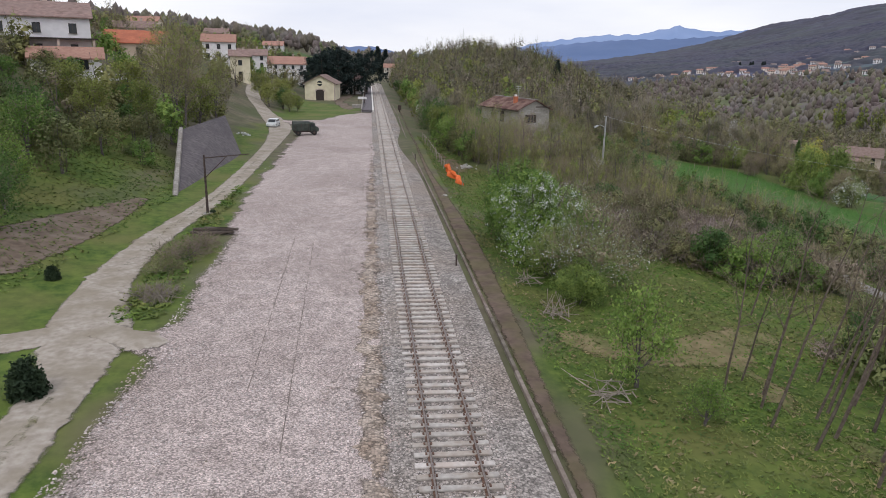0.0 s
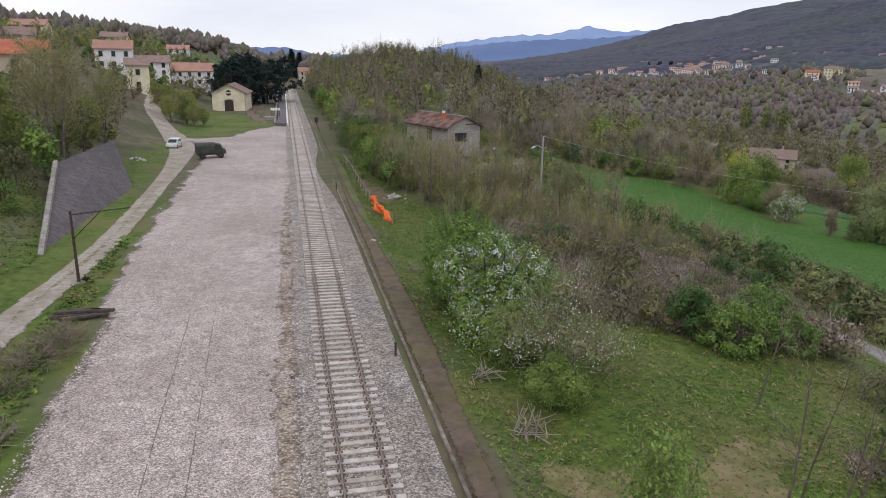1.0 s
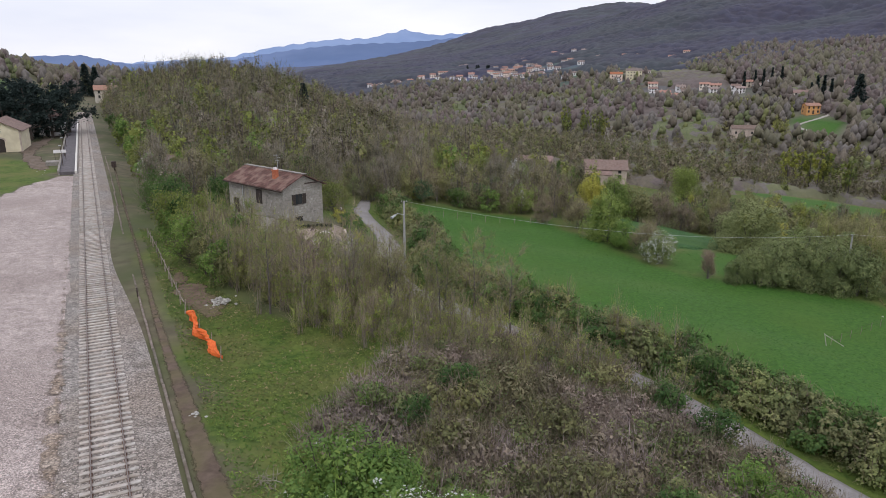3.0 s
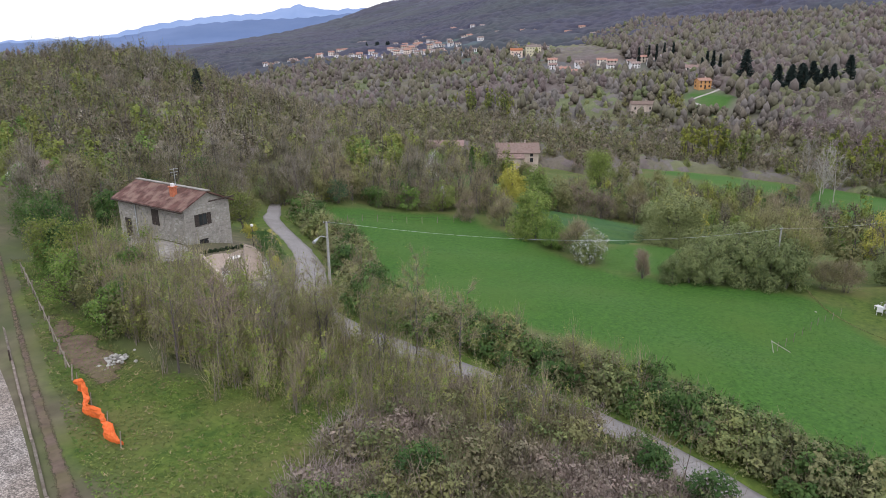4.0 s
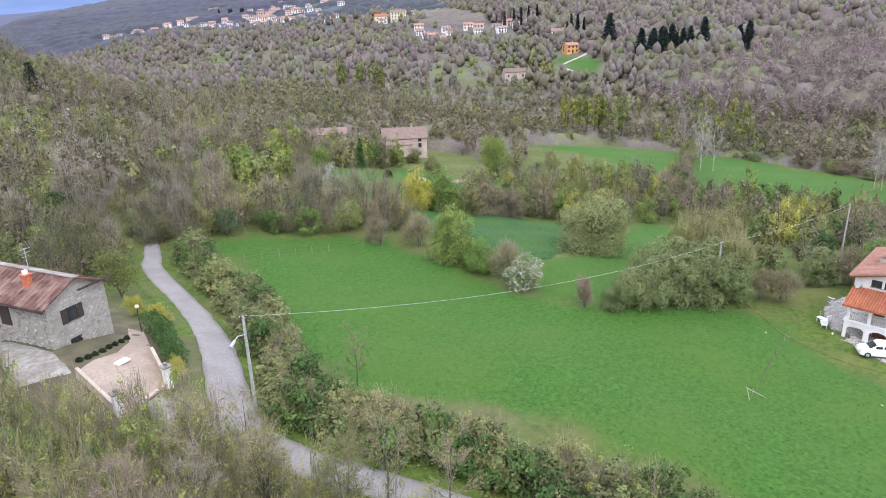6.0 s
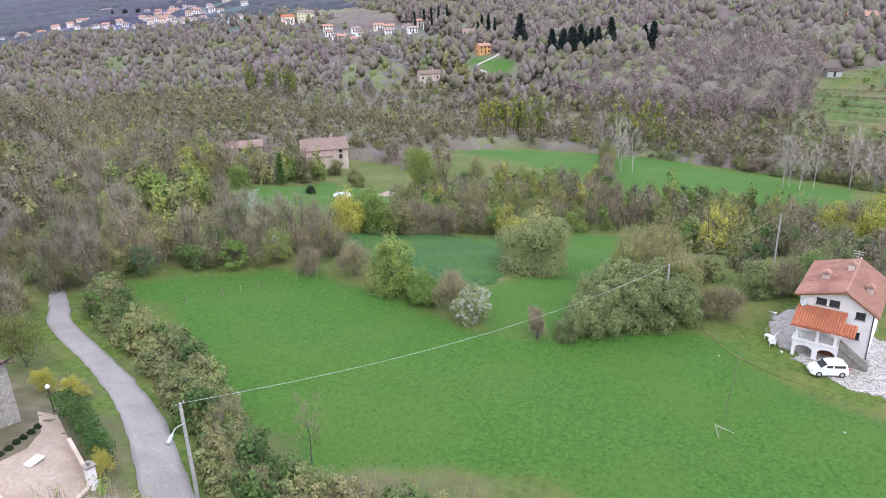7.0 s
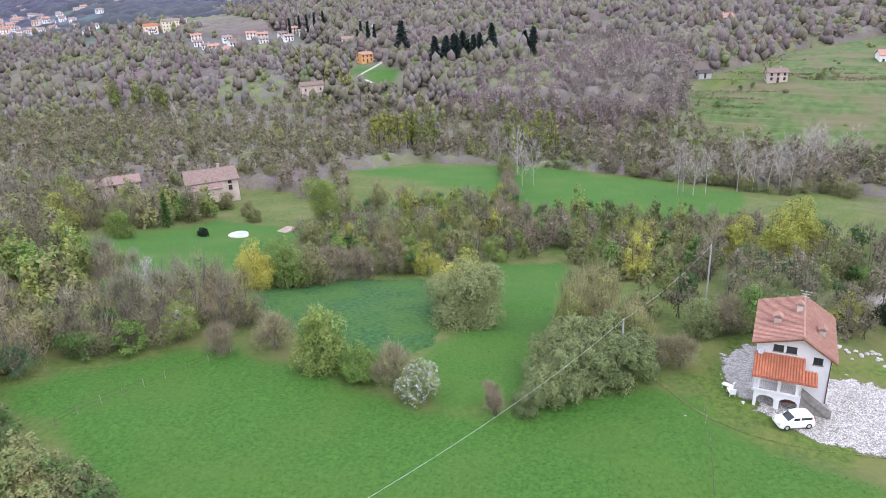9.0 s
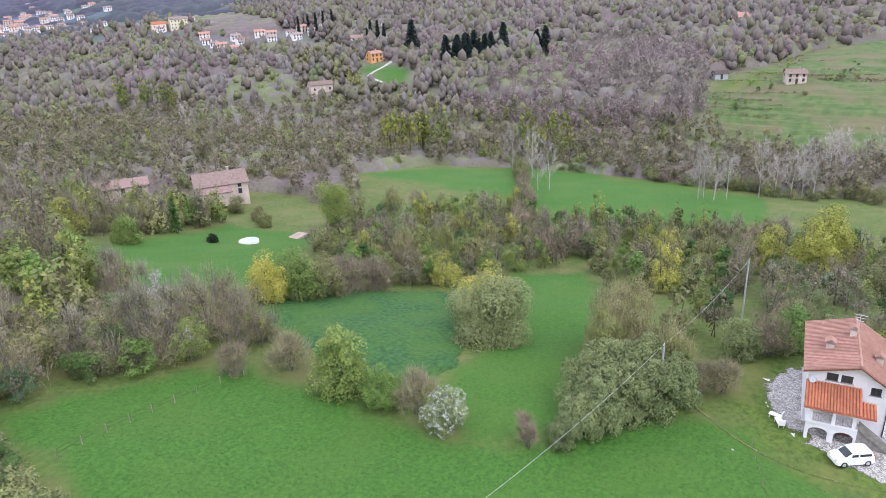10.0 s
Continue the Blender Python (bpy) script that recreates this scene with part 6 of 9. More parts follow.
grove("wood_valley_far", P_FAR + P_FARGREEN, sow(rng, [(140, 430), (280, 420), (330, 310), (430, 400), (560, 660), (420, 900), (120, 900), (100, 500)], 8.2, 0.8), "woods and gardens round the distant town", "wood", rng, 0.75, 1.25, clump=60)
canopy("wood_mountain", [(300, 900), (560, 640), (620, 560), (780, 540), (780, 60), (1100, -60), (1350, 700), (1250, 1300), (800, 1750), (400, 1550), (240, 1100)], 5.0, 13.0, 6.0, [M_MOUNTAIN_HAZE], "forest on the mountain side", 1)
canopy("wood_mountain_far", [(1080, -60), (2200, 100), (2400, 1500), (1500, 2400), (900, 2600), (380, 1540), (800, 1740), (1240, 1290), (1340, 700)], 13.0, 30.0, 8.0, [M_MOUNTAIN_HAZE], "forest high on the mountain side", 2)
canopy("canopy_far_slope", [(318, 110), (354, 108), (392, 85), (440, 63), (477, 14), (560, -60), (640, -60), (800, 80), (800, 560), (640, 580), (420, 330), (345, 225), (330, 200)], 2.2, 6.0, 4.6, FARMATS, "closed bare canopy on the far slope", 3)
canopy("canopy_valley_far", [(140, 430), (280, 420), (330, 310), (430, 400), (640, 580), (570, 650), (430, 900), (120, 900), (100, 500)], 2.8, 6.5, 3.4, FARMATS, "closed canopy round the distant town", 4)
canopy("canopy_riverside", [(160, 165), (200, 190), (236, 182), (246, 140), (238, 60), (240, -60), (330, -60), (300, 60), (318, 120), (330, 300), (280, 420), (200, 480), (140, 430), (120, 240), (160, 210)], 1.9, 5.0, 2.6, [C_RED, C_BROWN, C_GREY, C_GREEN], "low canopy of the riverside wood", 5, 2.0, 22.0)
canopy("undergrowth_hill", [(10, 190), (40, 152), (70, 150), (120, 240), (130, 380), (60, 400), (8, 390)], 1.7, 4.4, 2.8, [C_BROWN, C_RED, C_GREEN], "undergrowth of the wood on the hill", 6, 2.0, 22.0)
grove("wood_left_hill", P_WOOD[2:] + P_WOODGREEN, sow(rng, [(-26, 84), (-31, 80), (-42, 60), (-75, 50), (-95, 160), (-150, 420), (-40, 430), (-24, 300), (-30, 150), (-26, 110)], 7.4, 0.85), "budding trees on the village hillside", "wood", rng, 0.55, 0.9)
grove("shrubs_left_slope", P_SHRUBWOOD[:3] + P_HEDGEROW[2:], sow(rng, [(-25.5, 84), (-25, 66), (-31, 52), (-45, 46), (-60, 60), (-50, 100), (-28, 112)], 3.4, 0.65), "dense shrubs on the village slope", "thicket", rng, 0.6, 1.1)
grove("wood_left_far", P_FAR + P_FARGREEN, sow(rng, [(-90, 160), (-260, 260), (-420, 900), (60, 950), (140, 480), (60, 480), (-20, 440), (-150, 430)], 13, 0.9), "wooded skyline above the village", "wood", rng, 0.8, 1.3)

# rows of poplars and pale bare trees along the river meadow
row = np.array([(247 + 9 * f + rng.uniform(-2, 2), 208 - 20 * f + rng.uniform(-3, 3)) for f in np.linspace(0, 1, 16)] + [(261 + rng.uniform(-3, 3), 157 - 19 * f) for f in np.linspace(0, 1, 9)] + [(290 + rng.uniform(-12, 12), 395 + rng.uniform(-22, 22)) for _ in range(16)])
grove("poplars_riverside", P_POPLAR, row, "yellow-green poplars beyond the river meadow", "trees", rng, 1.1, 1.5)
pale = np.array([(206, 131), (208, 128), (217, 83), (219, 86), (215, 87), (221, 80), (230, 68), (234, 61), (232, 64), (238, 58), (262, 50), (258, 54), (228, 72), (242, 62), (226, 140), (234, 150), (260, 330), (270, 318), (280, 300), (262, 300)])
grove("pale_trees_riverside", P_WOODPALE, pale, "pale bare poplars along the river meadow", "trees", rng, 0.9, 1.25)

# rounded crowns that stand out of the woods
def domes(name, protos, poly, gap, keep, label, lo, hi):
    grove(name, protos, sow(rng, poly, gap, keep, 1.0), label, "trees", rng, lo, hi, clump=16)


domes("crowns_below_field", P_DOME, [(104, 128), (112, 112), (130, 110), (140, 98), (122, 88), (120, 74), (180, 66), (182, 130), (160, 160), (140, 160), (120, 148)], 9.0, 0.8, "rounded budding trees below the meadows", 0.7, 1.15)
domes("crowns_field_end", P_DOME[2:], [(44, 131), (54, 130), (70, 121), (78, 118), (82, 134), (76, 148), (50, 152)], 7.5, 0.9, "rounded green shrubs at the meadow's end", 0.55, 0.9)
domes("crowns_above_farm", P_DOME, [(48, 150), (76, 144), (84, 170), (94, 190), (132, 186), (130, 230), (100, 240), (62, 180)], 10, 0.75, "rounded budding trees above the farm", 0.7, 1.15)
domes("crowns_behind_villa", P_DOME[2:], [(100, 78), (120, 72), (150, 64), (150, 20), (110, 10), (101, 40), (101, 62)], 9.5, 0.8, "rounded green trees behind the villa", 0.6, 1.05)
domes("crowns_trackside", P_DOME[1:], [(8, 112), (14, 116), (36, 140), (40, 150), (42, 230), (8, 230)], 11, 0.75, "rounded budding trees along the railway", 0.6, 1.0)
domes("crowns_behind_house", P_DOME[2:], [(9, 112), (13, 118), (24, 126), (34, 124), (38, 145), (10, 145)], 7.0, 0.8, "rounded green shrubs behind the house", 0.5, 0.8)
grove("hedge_far_meadow", P_DOME[:4], np.array([(242 - 4.2 * k + rng.uniform(-1, 1), 150 - 1.7 * k + rng.uniform(-1, 1)) for k in range(14)]), "hedge of bare shrubs across the river meadow", "hedge", rng, 0.6, 0.95)
banks = sow(rng, TERRACES, 6.5, 0.55, 0.0, False)
banks = banks[[patchiness(x * 0.4 + y, y * 0.3, 9.0) > 0.56 for x, y in banks]]
for u, v in ((362, 66), (405, 22), (364, 99)):
    banks = banks[np.hypot(banks[:, 0] - u, banks[:, 1] - v) > 13]
lines = []
for k in range(30):
    x0, y0 = float(rng.uniform(292, 440)), float(rng.uniform(-30, 80))
    lines += [(x0 + 5 * math.sin(0.02 * d + k), y0 + d) for d in np.arange(0, float(rng.uniform(20, 60)), 1.7)]
lines = np.array(lines)
lines = lines[inside(TERRACES, lines[:, 0], lines[:, 1]) & (np.hypot(lines[:, 0] - 359, lines[:, 1] - 68) > 9) & (np.hypot(lines[:, 0] - 405, lines[:, 1] - 22) > 10)]
grove("bank_scrub_terraces", P_BANKSCRUB, lines, "rough grass and scrub along the terrace banks", "scrub", rng, 0.6, 1.1, -0.7)
grove("shrubs_terraces", P_SHRUBWOOD + P_SCRUB[:2], banks, "scattered shrubs on the terrace banks", "shrubs", rng, 0.35, 0.8, -0.5)
grove("trees_above_terraces", P_RUSSET, sow(rng, [(366, 108), (394, 90), (442, 68), (480, 20), (500, 30), (470, 90), (410, 120)], 6.5, 0.85, 0.5), "round russet budding trees above the terraces", "trees", rng, 0.75, 1.1)
grove("wood_meadow_edge", P_RIVER[:4] + P_DOME[:2], sow(rng, [(246, 160), (250, 140), (238, 62), (246, 20), (292, 20), (288, 100), (300, 180), (262, 200)], 4.6, 0.85, 1.0), "bare grey wood along the river meadow", "wood", rng, 0.6, 0.95)
rim = spline([(246, 154, 0), (245, 126, 0), (236, 90, 0), (229, 68, 0), (232, 40, 0)], 2.2)
grove("shrubs_meadow_rim", P_DOME[:4] + P_SHRUBWOOD[:2], rim[:, :2] + rng.uniform(0, 7, (len(rim), 2)) * np.array([1.0, 0.3]), "bare shrubs along the far rim of the river meadow", "thicket", rng, 0.55, 0.95)
grove("wood_lane_end", P_WOODNEAR + P_DOME[2:4], sow(rng, [(36, 130), (40, 128.5), (46, 131), (56, 146), (58, 160), (40, 160), (34, 146)], 3.4, 0.95, 0.3, False), "budding trees closing over the end of the lane", "wood", rng, 0.55, 0.9)
back = spline([(126, 230, 0), (146, 221, 0), (164, 210, 0), (176, 196, 0), (196, 194, 0)], 2.4)
grove("shrubs_behind_farm", P_DOME[:4] + P_WOODNEAR[:2], back[:, :2] + rng.uniform(-1, 6, (len(back), 2)), "bare trees and shrubs behind the farmhouse", "thicket", rng, 0.55, 0.95)
foot = sow(rng, [(288, 84), (292, 20), (304, -40), (286, -60), (262, -50), (264, 60)], 6.5, 0.75, 0.0, False)
grove("bare_trees_terraces", P_WOODPALE + P_RIVER[:3], foot, "pale bare trees along the foot of the terraces", "trees", rng, 0.7, 1.0)
gap = sow(rng, [(318, 150), (330, 200), (345, 225), (420, 330), (432, 402), (330, 312), (300, 240)], 6.0, 0.92)
for u, v in ((392, 303), (341, 308), (360, 226), (449, 352)):
    gap = gap[np.hypot(gap[:, 0] - u, gap[:, 1] - v) > 12]
path_line = spline([(350, 268, 1), (357, 279, 1), (364, 290, 1), (378, 290, 1), (392, 291, 1), (404, 312, 1)], 3.0)
gap = gap[np.min(np.hypot(gap[:, :1] - path_line[None, :, 0], gap[:, 1:] - path_line[None, :, 1]), axis=1) > 6]
grove("garden_trees_far", P_FARGREEN + P_FAR[2:] + P_WOODGREEN[:2], gap, "mixed green garden trees round the orange house", "trees", rng, 0.6, 1.1, clump=18)
grove("shrubs_below_house", P_SHRUBWOOD[1:3] + P_HEDGEROW[3:], sow(rng, [(8.5, 86), (14, 77), (22, 79), (19, 90), (13, 96)], 2.6, 0.65, 0.2), "fresh green shrubs among the saplings", "thicket", rng, 0.4, 0.7)
grove("thicket_lower", P_THICKET, sow(rng, [(10.5, 79), (13, 70), (19, 65), (27, 66), (25, 75), (14, 77)], 2.0, 0.7, 0.2), "thin bare saplings in the grass below the house", "thicket", rng, 0.6, 1.05)


# ---- houses ----
def gable_body(bm, w, d, eave, ridge, base=-0.6):
    """A house block, gables facing along x: w along x, d along y."""
    prism(bm, [(-d / 2, base), (d / 2, base), (d / 2, eave), (0, ridge), (-d / 2, eave)], "x", -w / 2, w / 2)


def gable_roof(bm, w, d, eave, ridge, over=0.45, thick=0.16):
    """Two roof slabs with overhang, ridge along x."""
    s = (ridge - eave) / (d / 2)
    for k in (-1, 1):
        prism(bm, [(0, ridge + 0.03), (k * (d / 2 + over), eave - s * over + 0.03), (k * (d / 2 + over), eave - s * over + 0.03 + thick), (0, ridge + 0.03 + thick)], "x", -w / 2 - over, w / 2 + over)


def window_part(parent, x, y, z, w, h, out, shutters=True, frame_mat=None):
    """A window with frame, pane, sill and open or shut shutters on a wall that faces out (unit axis)."""
    ax = Vector((-out[1], out[0], 0))
    def slab(bm, u0, u1, z0, z1, d0, d1):
        c = [Vector((x, y, z)) + ax * u + Vector((0, 0, v)) + Vector((out[0], out[1], 0)) * q for u, v, q in ((u0, z0, d0), (u1, z0, d0), (u1, z1, d0), (u0, z1, d0), (u0, z0, d1), (u1, z0, d1), (u1, z1, d1), (u0, z1, d1))]
        vs = [bm.verts.new(p) for p in c]
        for f in ((3, 2, 1, 0), (4, 5, 6, 7), (0, 1, 5, 4), (1, 2, 6, 5), (2, 3, 7, 6), (3, 0, 4, 7)):
            bm.faces.new([vs[i] for i in f])
        bmesh.ops.recalc_face_normals(bm, faces=bm.faces[:])
    bm = bmesh.new()
    for u0, u1, z0, z1 in ((-w / 2, -w / 2 + 0.06, 0, h), (w / 2 - 0.06, w / 2, 0, h), (-w / 2 + 0.06, w / 2 - 0.06, h - 0.06, h), (-w / 2 + 0.06, w / 2 - 0.06, 0, 0.06), (-0.03, 0.03, 0.06, h - 0.06)):
        slab(bm, u0, u1, z0, z1, -0.05, 0.035)
    win = part("window", bm, frame_mat or M_SHUTTER, parent)
    bm = bmesh.new()
    slab(bm, -w / 2 + 0.05, w / 2 - 0.05, 0.05, h - 0.05, -0.04, 0.012)
    part("pane", bm, M_GLASS, win)
    bm = bmesh.new()
    slab(bm, -w / 2 - 0.1, w / 2 + 0.1, -0.08, -0.005, -0.05, 0.1)
    part("sill", bm, M_CONCRETE, win)
    if shutters:
        for k in (-1, 1):
            bm = bmesh.new()
            slab(bm, k * w / 2 - (w / 2 if k > 0 else 0) * 0.0 + (0.02 if k > 0 else -w * 0.48), k * w / 2 + (w * 0.48 if k > 0 else -0.02), 0.0, h, 0.04, 0.075)
            part("shutter", bm, M_SHUTTER, win)
    return win


def simple_house(name, x, y, turn, w, d, eave, ridge, wall, roof, label, rows=2, cols=3, chimney=True, category="house", group="", z=None, plain=False):
    """A plain house with roof, chimney, door and windows on all sides."""
    zz = ground(x, y) if z is None else z
    ob = thing(name, Matrix.Translation((x, y, zz)) @ Matrix.Rotation(radians(turn), 4, "Z"), label, category, group)
    bm = bmesh.new()
    gable_body(bm, w, d, eave, ridge, -2.5)
    part("wall", bm, wall, ob)
    bm = bmesh.new()
    gable_roof(bm, w, d, eave, ridge)
    r = part("roof", bm, roof, ob)
    if chimney:
        part("chimney", boxes((w * 0.2 - 0.3, w * 0.2 + 0.3, -0.3 + d * 0.1, 0.3 + d * 0.1, eave, ridge + 0.8), (w * 0.2 - 0.4, w * 0.2 + 0.4, -0.4 + d * 0.1, 0.4 + d * 0.1, ridge + 0.8, ridge + 0.92)), M_PINKWALL, r)
    for k in range(rows):
        zw = 1.0 + k * (eave - 0.4) / rows
        for c in range(cols):
            u = (c + 0.5) / cols * w - w / 2
            for sy in (-1, 1):
                if plain:
                    part("window", boxes((u - 0.5, u + 0.5, sy * d / 2 - 0.05, sy * d / 2 + 0.05, zw, zw + 1.35)), M_GLASS, ob)
                else:
                    window_part(ob, u, sy * d / 2, zw, 0.95, 1.3, (0, sy), False)
        for sx in (-1, 1) if not plain else ():
            window_part(ob, sx * w / 2, d * 0.2, zw, 0.95, 1.3, (sx, 0), False)
    part("door", boxes((-0.5, 0.5, -d / 2 - 0.05, -d / 2 + 0.05, 0, 2.05)), M_SHUTTER, ob)
    return ob


def roof_ribs(name, parent, corners, mat, pitch=0.24, r=0.085, label=""):
    """Rows of barrel tiles running up a slope given by its lower left, lower right, upper right and upper left corner; each row is a piece."""
    a, b, c, d = (Vector(p) for p in corners)
    n = max(2, int((b - a).length / pitch))
    up = (b - a).cross(d - a).normalized()
    for i in range(n):
        k = (i + 0.5) / n
        p, q = a.lerp(b, k), d.lerp(c, k)
        s = (b - a).normalized()
        bm = bmesh.new()
        rings = []
        for e in (p, q):
            rings.append([bm.verts.new(e + s * r * 1.15 * math.cos(t) + up * (0.02 + r * math.sin(t))) for t in (0, 0.8, 1.57, 2.34, 3.14)])
        for j in range(4):
            bm.faces.new((rings[0][j + 1], rings[0][j], rings[1][j], rings[1][j + 1]))
        bm.faces.new(rings[0])
        bm.faces.new(rings[1][::-1])
        part(name, bm, mat, parent, label)


# the stone house below the line
SH = Matrix.Translation((18.84, 98.17, 0)) @ Matrix.Rotation(math.atan2(10.33, -3.79), 4, "Z")
# local frame: x runs back along the long wall (11 m), y runs to minus across the gable (5.2 m)
stone_house = thing("stone_house", SH, "old grey stone house with a rusty brown sheet roof", "house")
SHL, SHW, SHE, SHR, SHB = 11.0, 5.2, 5.15, 6.35, 0.4
bm = bmesh.new()
prism(bm, [(0, SHB), (-SHW, SHB), (-SHW, SHE), (-SHW / 2, SHR), (0, SHE)], "x", 0, SHL)
sh_wall = part("wall", bm, M_MORTAR, stone_house, "rubble stone wall in lime mortar")
s = (SHR - SHE) / (SHW / 2)
for k, name in ((1, "roof_slope"), (-1, "roof_slope")):
    bm = bmesh.new()
    lo = 0.5
    ye = 0.45 if k > 0 else -SHW - 0.45
    prism(bm, [(-SHW / 2, SHR + 0.04), (ye, SHE - s * 0.45 + 0.04), (ye, SHE - s * 0.45 + 0.12), (-SHW / 2, SHR + 0.12)], "x", -0.35, SHL + 0.35)
    sl = part(name, bm, M_RUSTROOF, stone_house, "patchy rusted metal sheeting")
    for i in range(24):
        u = -0.3 + i * (SHL + 0.6) / 23
        bm = bmesh.new()
        prism(bm, [(-SHW / 2, SHR + 0.125), (ye, SHE - s * 0.45 + 0.125), (ye, SHE - s * 0.45 + 0.15), (-SHW / 2, SHR + 0.15)], "x", u - 0.03, u + 0.03)
        part("sheet_rib", bm, M_RUSTROOF, sl)
part("ridge_cap", boxes((-0.4, SHL + 0.4, -SHW / 2 - 0.35, -SHW / 2 + 0.12, SHR + 0.12, SHR + 0.2)), M_CONCRETE, stone_house, "grey sheet ridge capping")
part("verge_board", boxes((-0.42, -0.36, -SHW - 0.4, -SHW / 2, SHR - 0.95, SHR - 0.8)), M_STEEL, stone_house)
chim = part("chimney", boxes((3.0, 3.5, -1.6, -1.1, SHE + 0.2, SHR + 0.35), (2.92, 3.58, -1.68, -1.02, SHR + 0.35, SHR + 0.43)), surface("orange_brick", (0.42, 0.13, 0.07), (0.55, 0.20, 0.11), 6.0, 0.9, 0.004), stone_house, "small orange brick chimney")
part("chimney_cowl", boxes((3.1, 3.4, -1.5, -1.2, SHR + 0.43, SHR + 0.72)), M_WHITE, chim)
bm = bmesh.new()
rod(bm, (4.6, -SHW / 2, SHR), (4.6, -SHW / 2, SHR + 1.9), 0.03)
for zz, hw in ((1.8, 0.5), (1.5, 0.4), (1.2, 0.3)):
    rod(bm, (4.6, -SHW / 2 - hw, SHR + zz), (4.6, -SHW / 2 + hw, SHR + zz), 0.02)
part("aerial", bm, M_GALV, stone_house, "thin metal television aerial")
window_part(stone_house, 0, -2.0, 3.2, 0.95, 1.15, (-1, 0), True)
window_part(stone_house, 0, -1.9, 1.35, 1.0, 0.5, (-1, 0), False, M_SHUTTER)
for u in (-0.3, 0.0, 0.3):
    bm = bmesh.new()
    rod(bm, (-0.07, -1.9 + u, 1.38), (-0.07, -1.9 + u, 1.82), 0.02)
    part("window_bar", bm, M_STEEL, stone_house)
part("shutter_window", boxes((4.1, 5.2, 0.0, 0.07, 3.0, 4.6)), M_SHUTTER, stone_house, "tall dark closed shutters")
part("window_head", boxes((3.9, 5.4, -0.02, 0.05, 4.6, 4.75)), M_CONCRETE, stone_house)
bm = bmesh.new()
rod(bm, (7.9, 0.1, 0.6), (7.9, 0.1, SHE - 0.05), 0.06)
part("downpipe", bm, M_GALV, stone_house, "pale rain downpipe")
part("gutter", boxes((-0.4, SHL + 0.4, 0.43, 0.55, SHE - 0.3, SHE - 0.18)), M_STEEL, stone_house)
part("door", boxes((9.0, 10.0, -0.02, 0.06, 1.0, 3.05)), M_SHUTTER, stone_house, "dark house door")
part("plinth_step", boxes((1.0, 8.2, 0.02, 1.1, 0.6, 1.55), bevel=0.04), M_CONCRETE, stone_house, "low concrete bench along the wall")

# the white villa in the meadow
VZ = -9.25
villa = thing("white_villa", (84, 57.6, VZ), "white rendered villa with terracotta roofs and a porch", "house")
RY, RZ, LY, LZ, QY, QZ = -0.65, 7.1, 3.45, 6.0, -3.4, 5.25   # ridge, left eave, right eave: y and z
bm = bmesh.new()
prism(bm, [(LY, -1.2), (LY, LZ), (RY, RZ), (QY, QZ), (QY, -1.2)], "x", 0, 9.6)
part("wall", bm, M_WHITE, villa, "smooth white rendered wall")
for (ya, za), (yb, zb) in (((RY, RZ), (LY, LZ)), ((RY, RZ), (QY, QZ))):
    k = 0.5 / abs(yb - ya)
    ye, ze = yb + (yb - ya) * k, zb + (zb - za) * k
    bm = bmesh.new()
    prism(bm, [(ya, za + 0.04), (ye, ze + 0.04), (ye, ze + 0.2), (ya, za + 0.2)], "x", -0.55, 10.1)
    sl = part("roof", bm, M_TILE, villa, "pale terracotta tiled slope")
    up = 0.21
    if yb > ya:
        roof_ribs("barrel_tile", sl, [(10.1, ye, ze + up), (-0.55, ye, ze + up), (-0.55, ya, za + up), (10.1, ya, za + up)], M_TILE, 0.3, 0.06)
    else:
        roof_ribs("barrel_tile", sl, [(-0.55, ye, ze + up), (10.1, ye, ze + up), (10.1, ya, za + up), (-0.55, ya, za + up)], M_TILE, 0.3, 0.06)
bm = bmesh.new()
rod(bm, (-0.6, RY, RZ + 0.22), (10.15, RY, RZ + 0.22), 0.12, 0.12, 8)
part("ridge_tiles", bm, M_TILE, villa)
bm = bmesh.new()
prism(bm, [(RY, RZ - 0.12), (LY + 0.5, LZ - 0.25), (LY + 0.5, LZ - 0.1), (RY, RZ + 0.03)], "x", -0.54, -0.44)
prism(bm, [(RY, RZ - 0.12), (QY - 0.45, QZ - 0.4), (QY - 0.45, QZ - 0.25), (RY, RZ + 0.03)], "x", -0.54, -0.44)
part("fascia", bm, M_FLOORWOOD, villa, "dark brown timber verge")
for cx, cy, cz, w in ((3.7, 1.8, 6.4, 0.35), (6.0, -0.2, 7.1, 0.3), (3.2, -2.4, 5.9, 0.3)):
    c = part("chimney", boxes((cx - w, cx + w, cy - w, cy + w, cz - 0.6, cz + 0.75)), M_PINKWALL, villa, "pinkish rendered chimney stack")
    bm = bmesh.new()
    gable_roof(bm, 2 * w, 2 * w, cz + 1.0, cz + 1.25, 0.15, 0.05)
    bmesh.ops.translate(bm, verts=bm.verts[:], vec=(cx, cy, 0))
    part("chimney_cap", bm, M_TILE, c)
bm = bmesh.new()
rod(bm, (6.6, -0.6, 7.0), (6.6, -0.6, 9.3), 0.03)
for zz, hw in ((9.2, 0.6), (8.9, 0.45), (8.6, 0.35)):
    rod(bm, (6.6, -0.6 - hw, zz), (6.6, -0.6 + hw, zz + 0.1), 0.025)
part("aerial", bm, M_GALV, villa, "roof television aerial")
for y, z, w, h in ((1.45, 5.1, 0.95, 0.75), (0.25, 5.1, 0.95, 0.75), (-2.2, 4.3, 0.85, 0.8), (-2.0, 2.05, 0.85, 0.8)):
    window_part(villa, 0, y, z, w, h, (-1, 0), False)
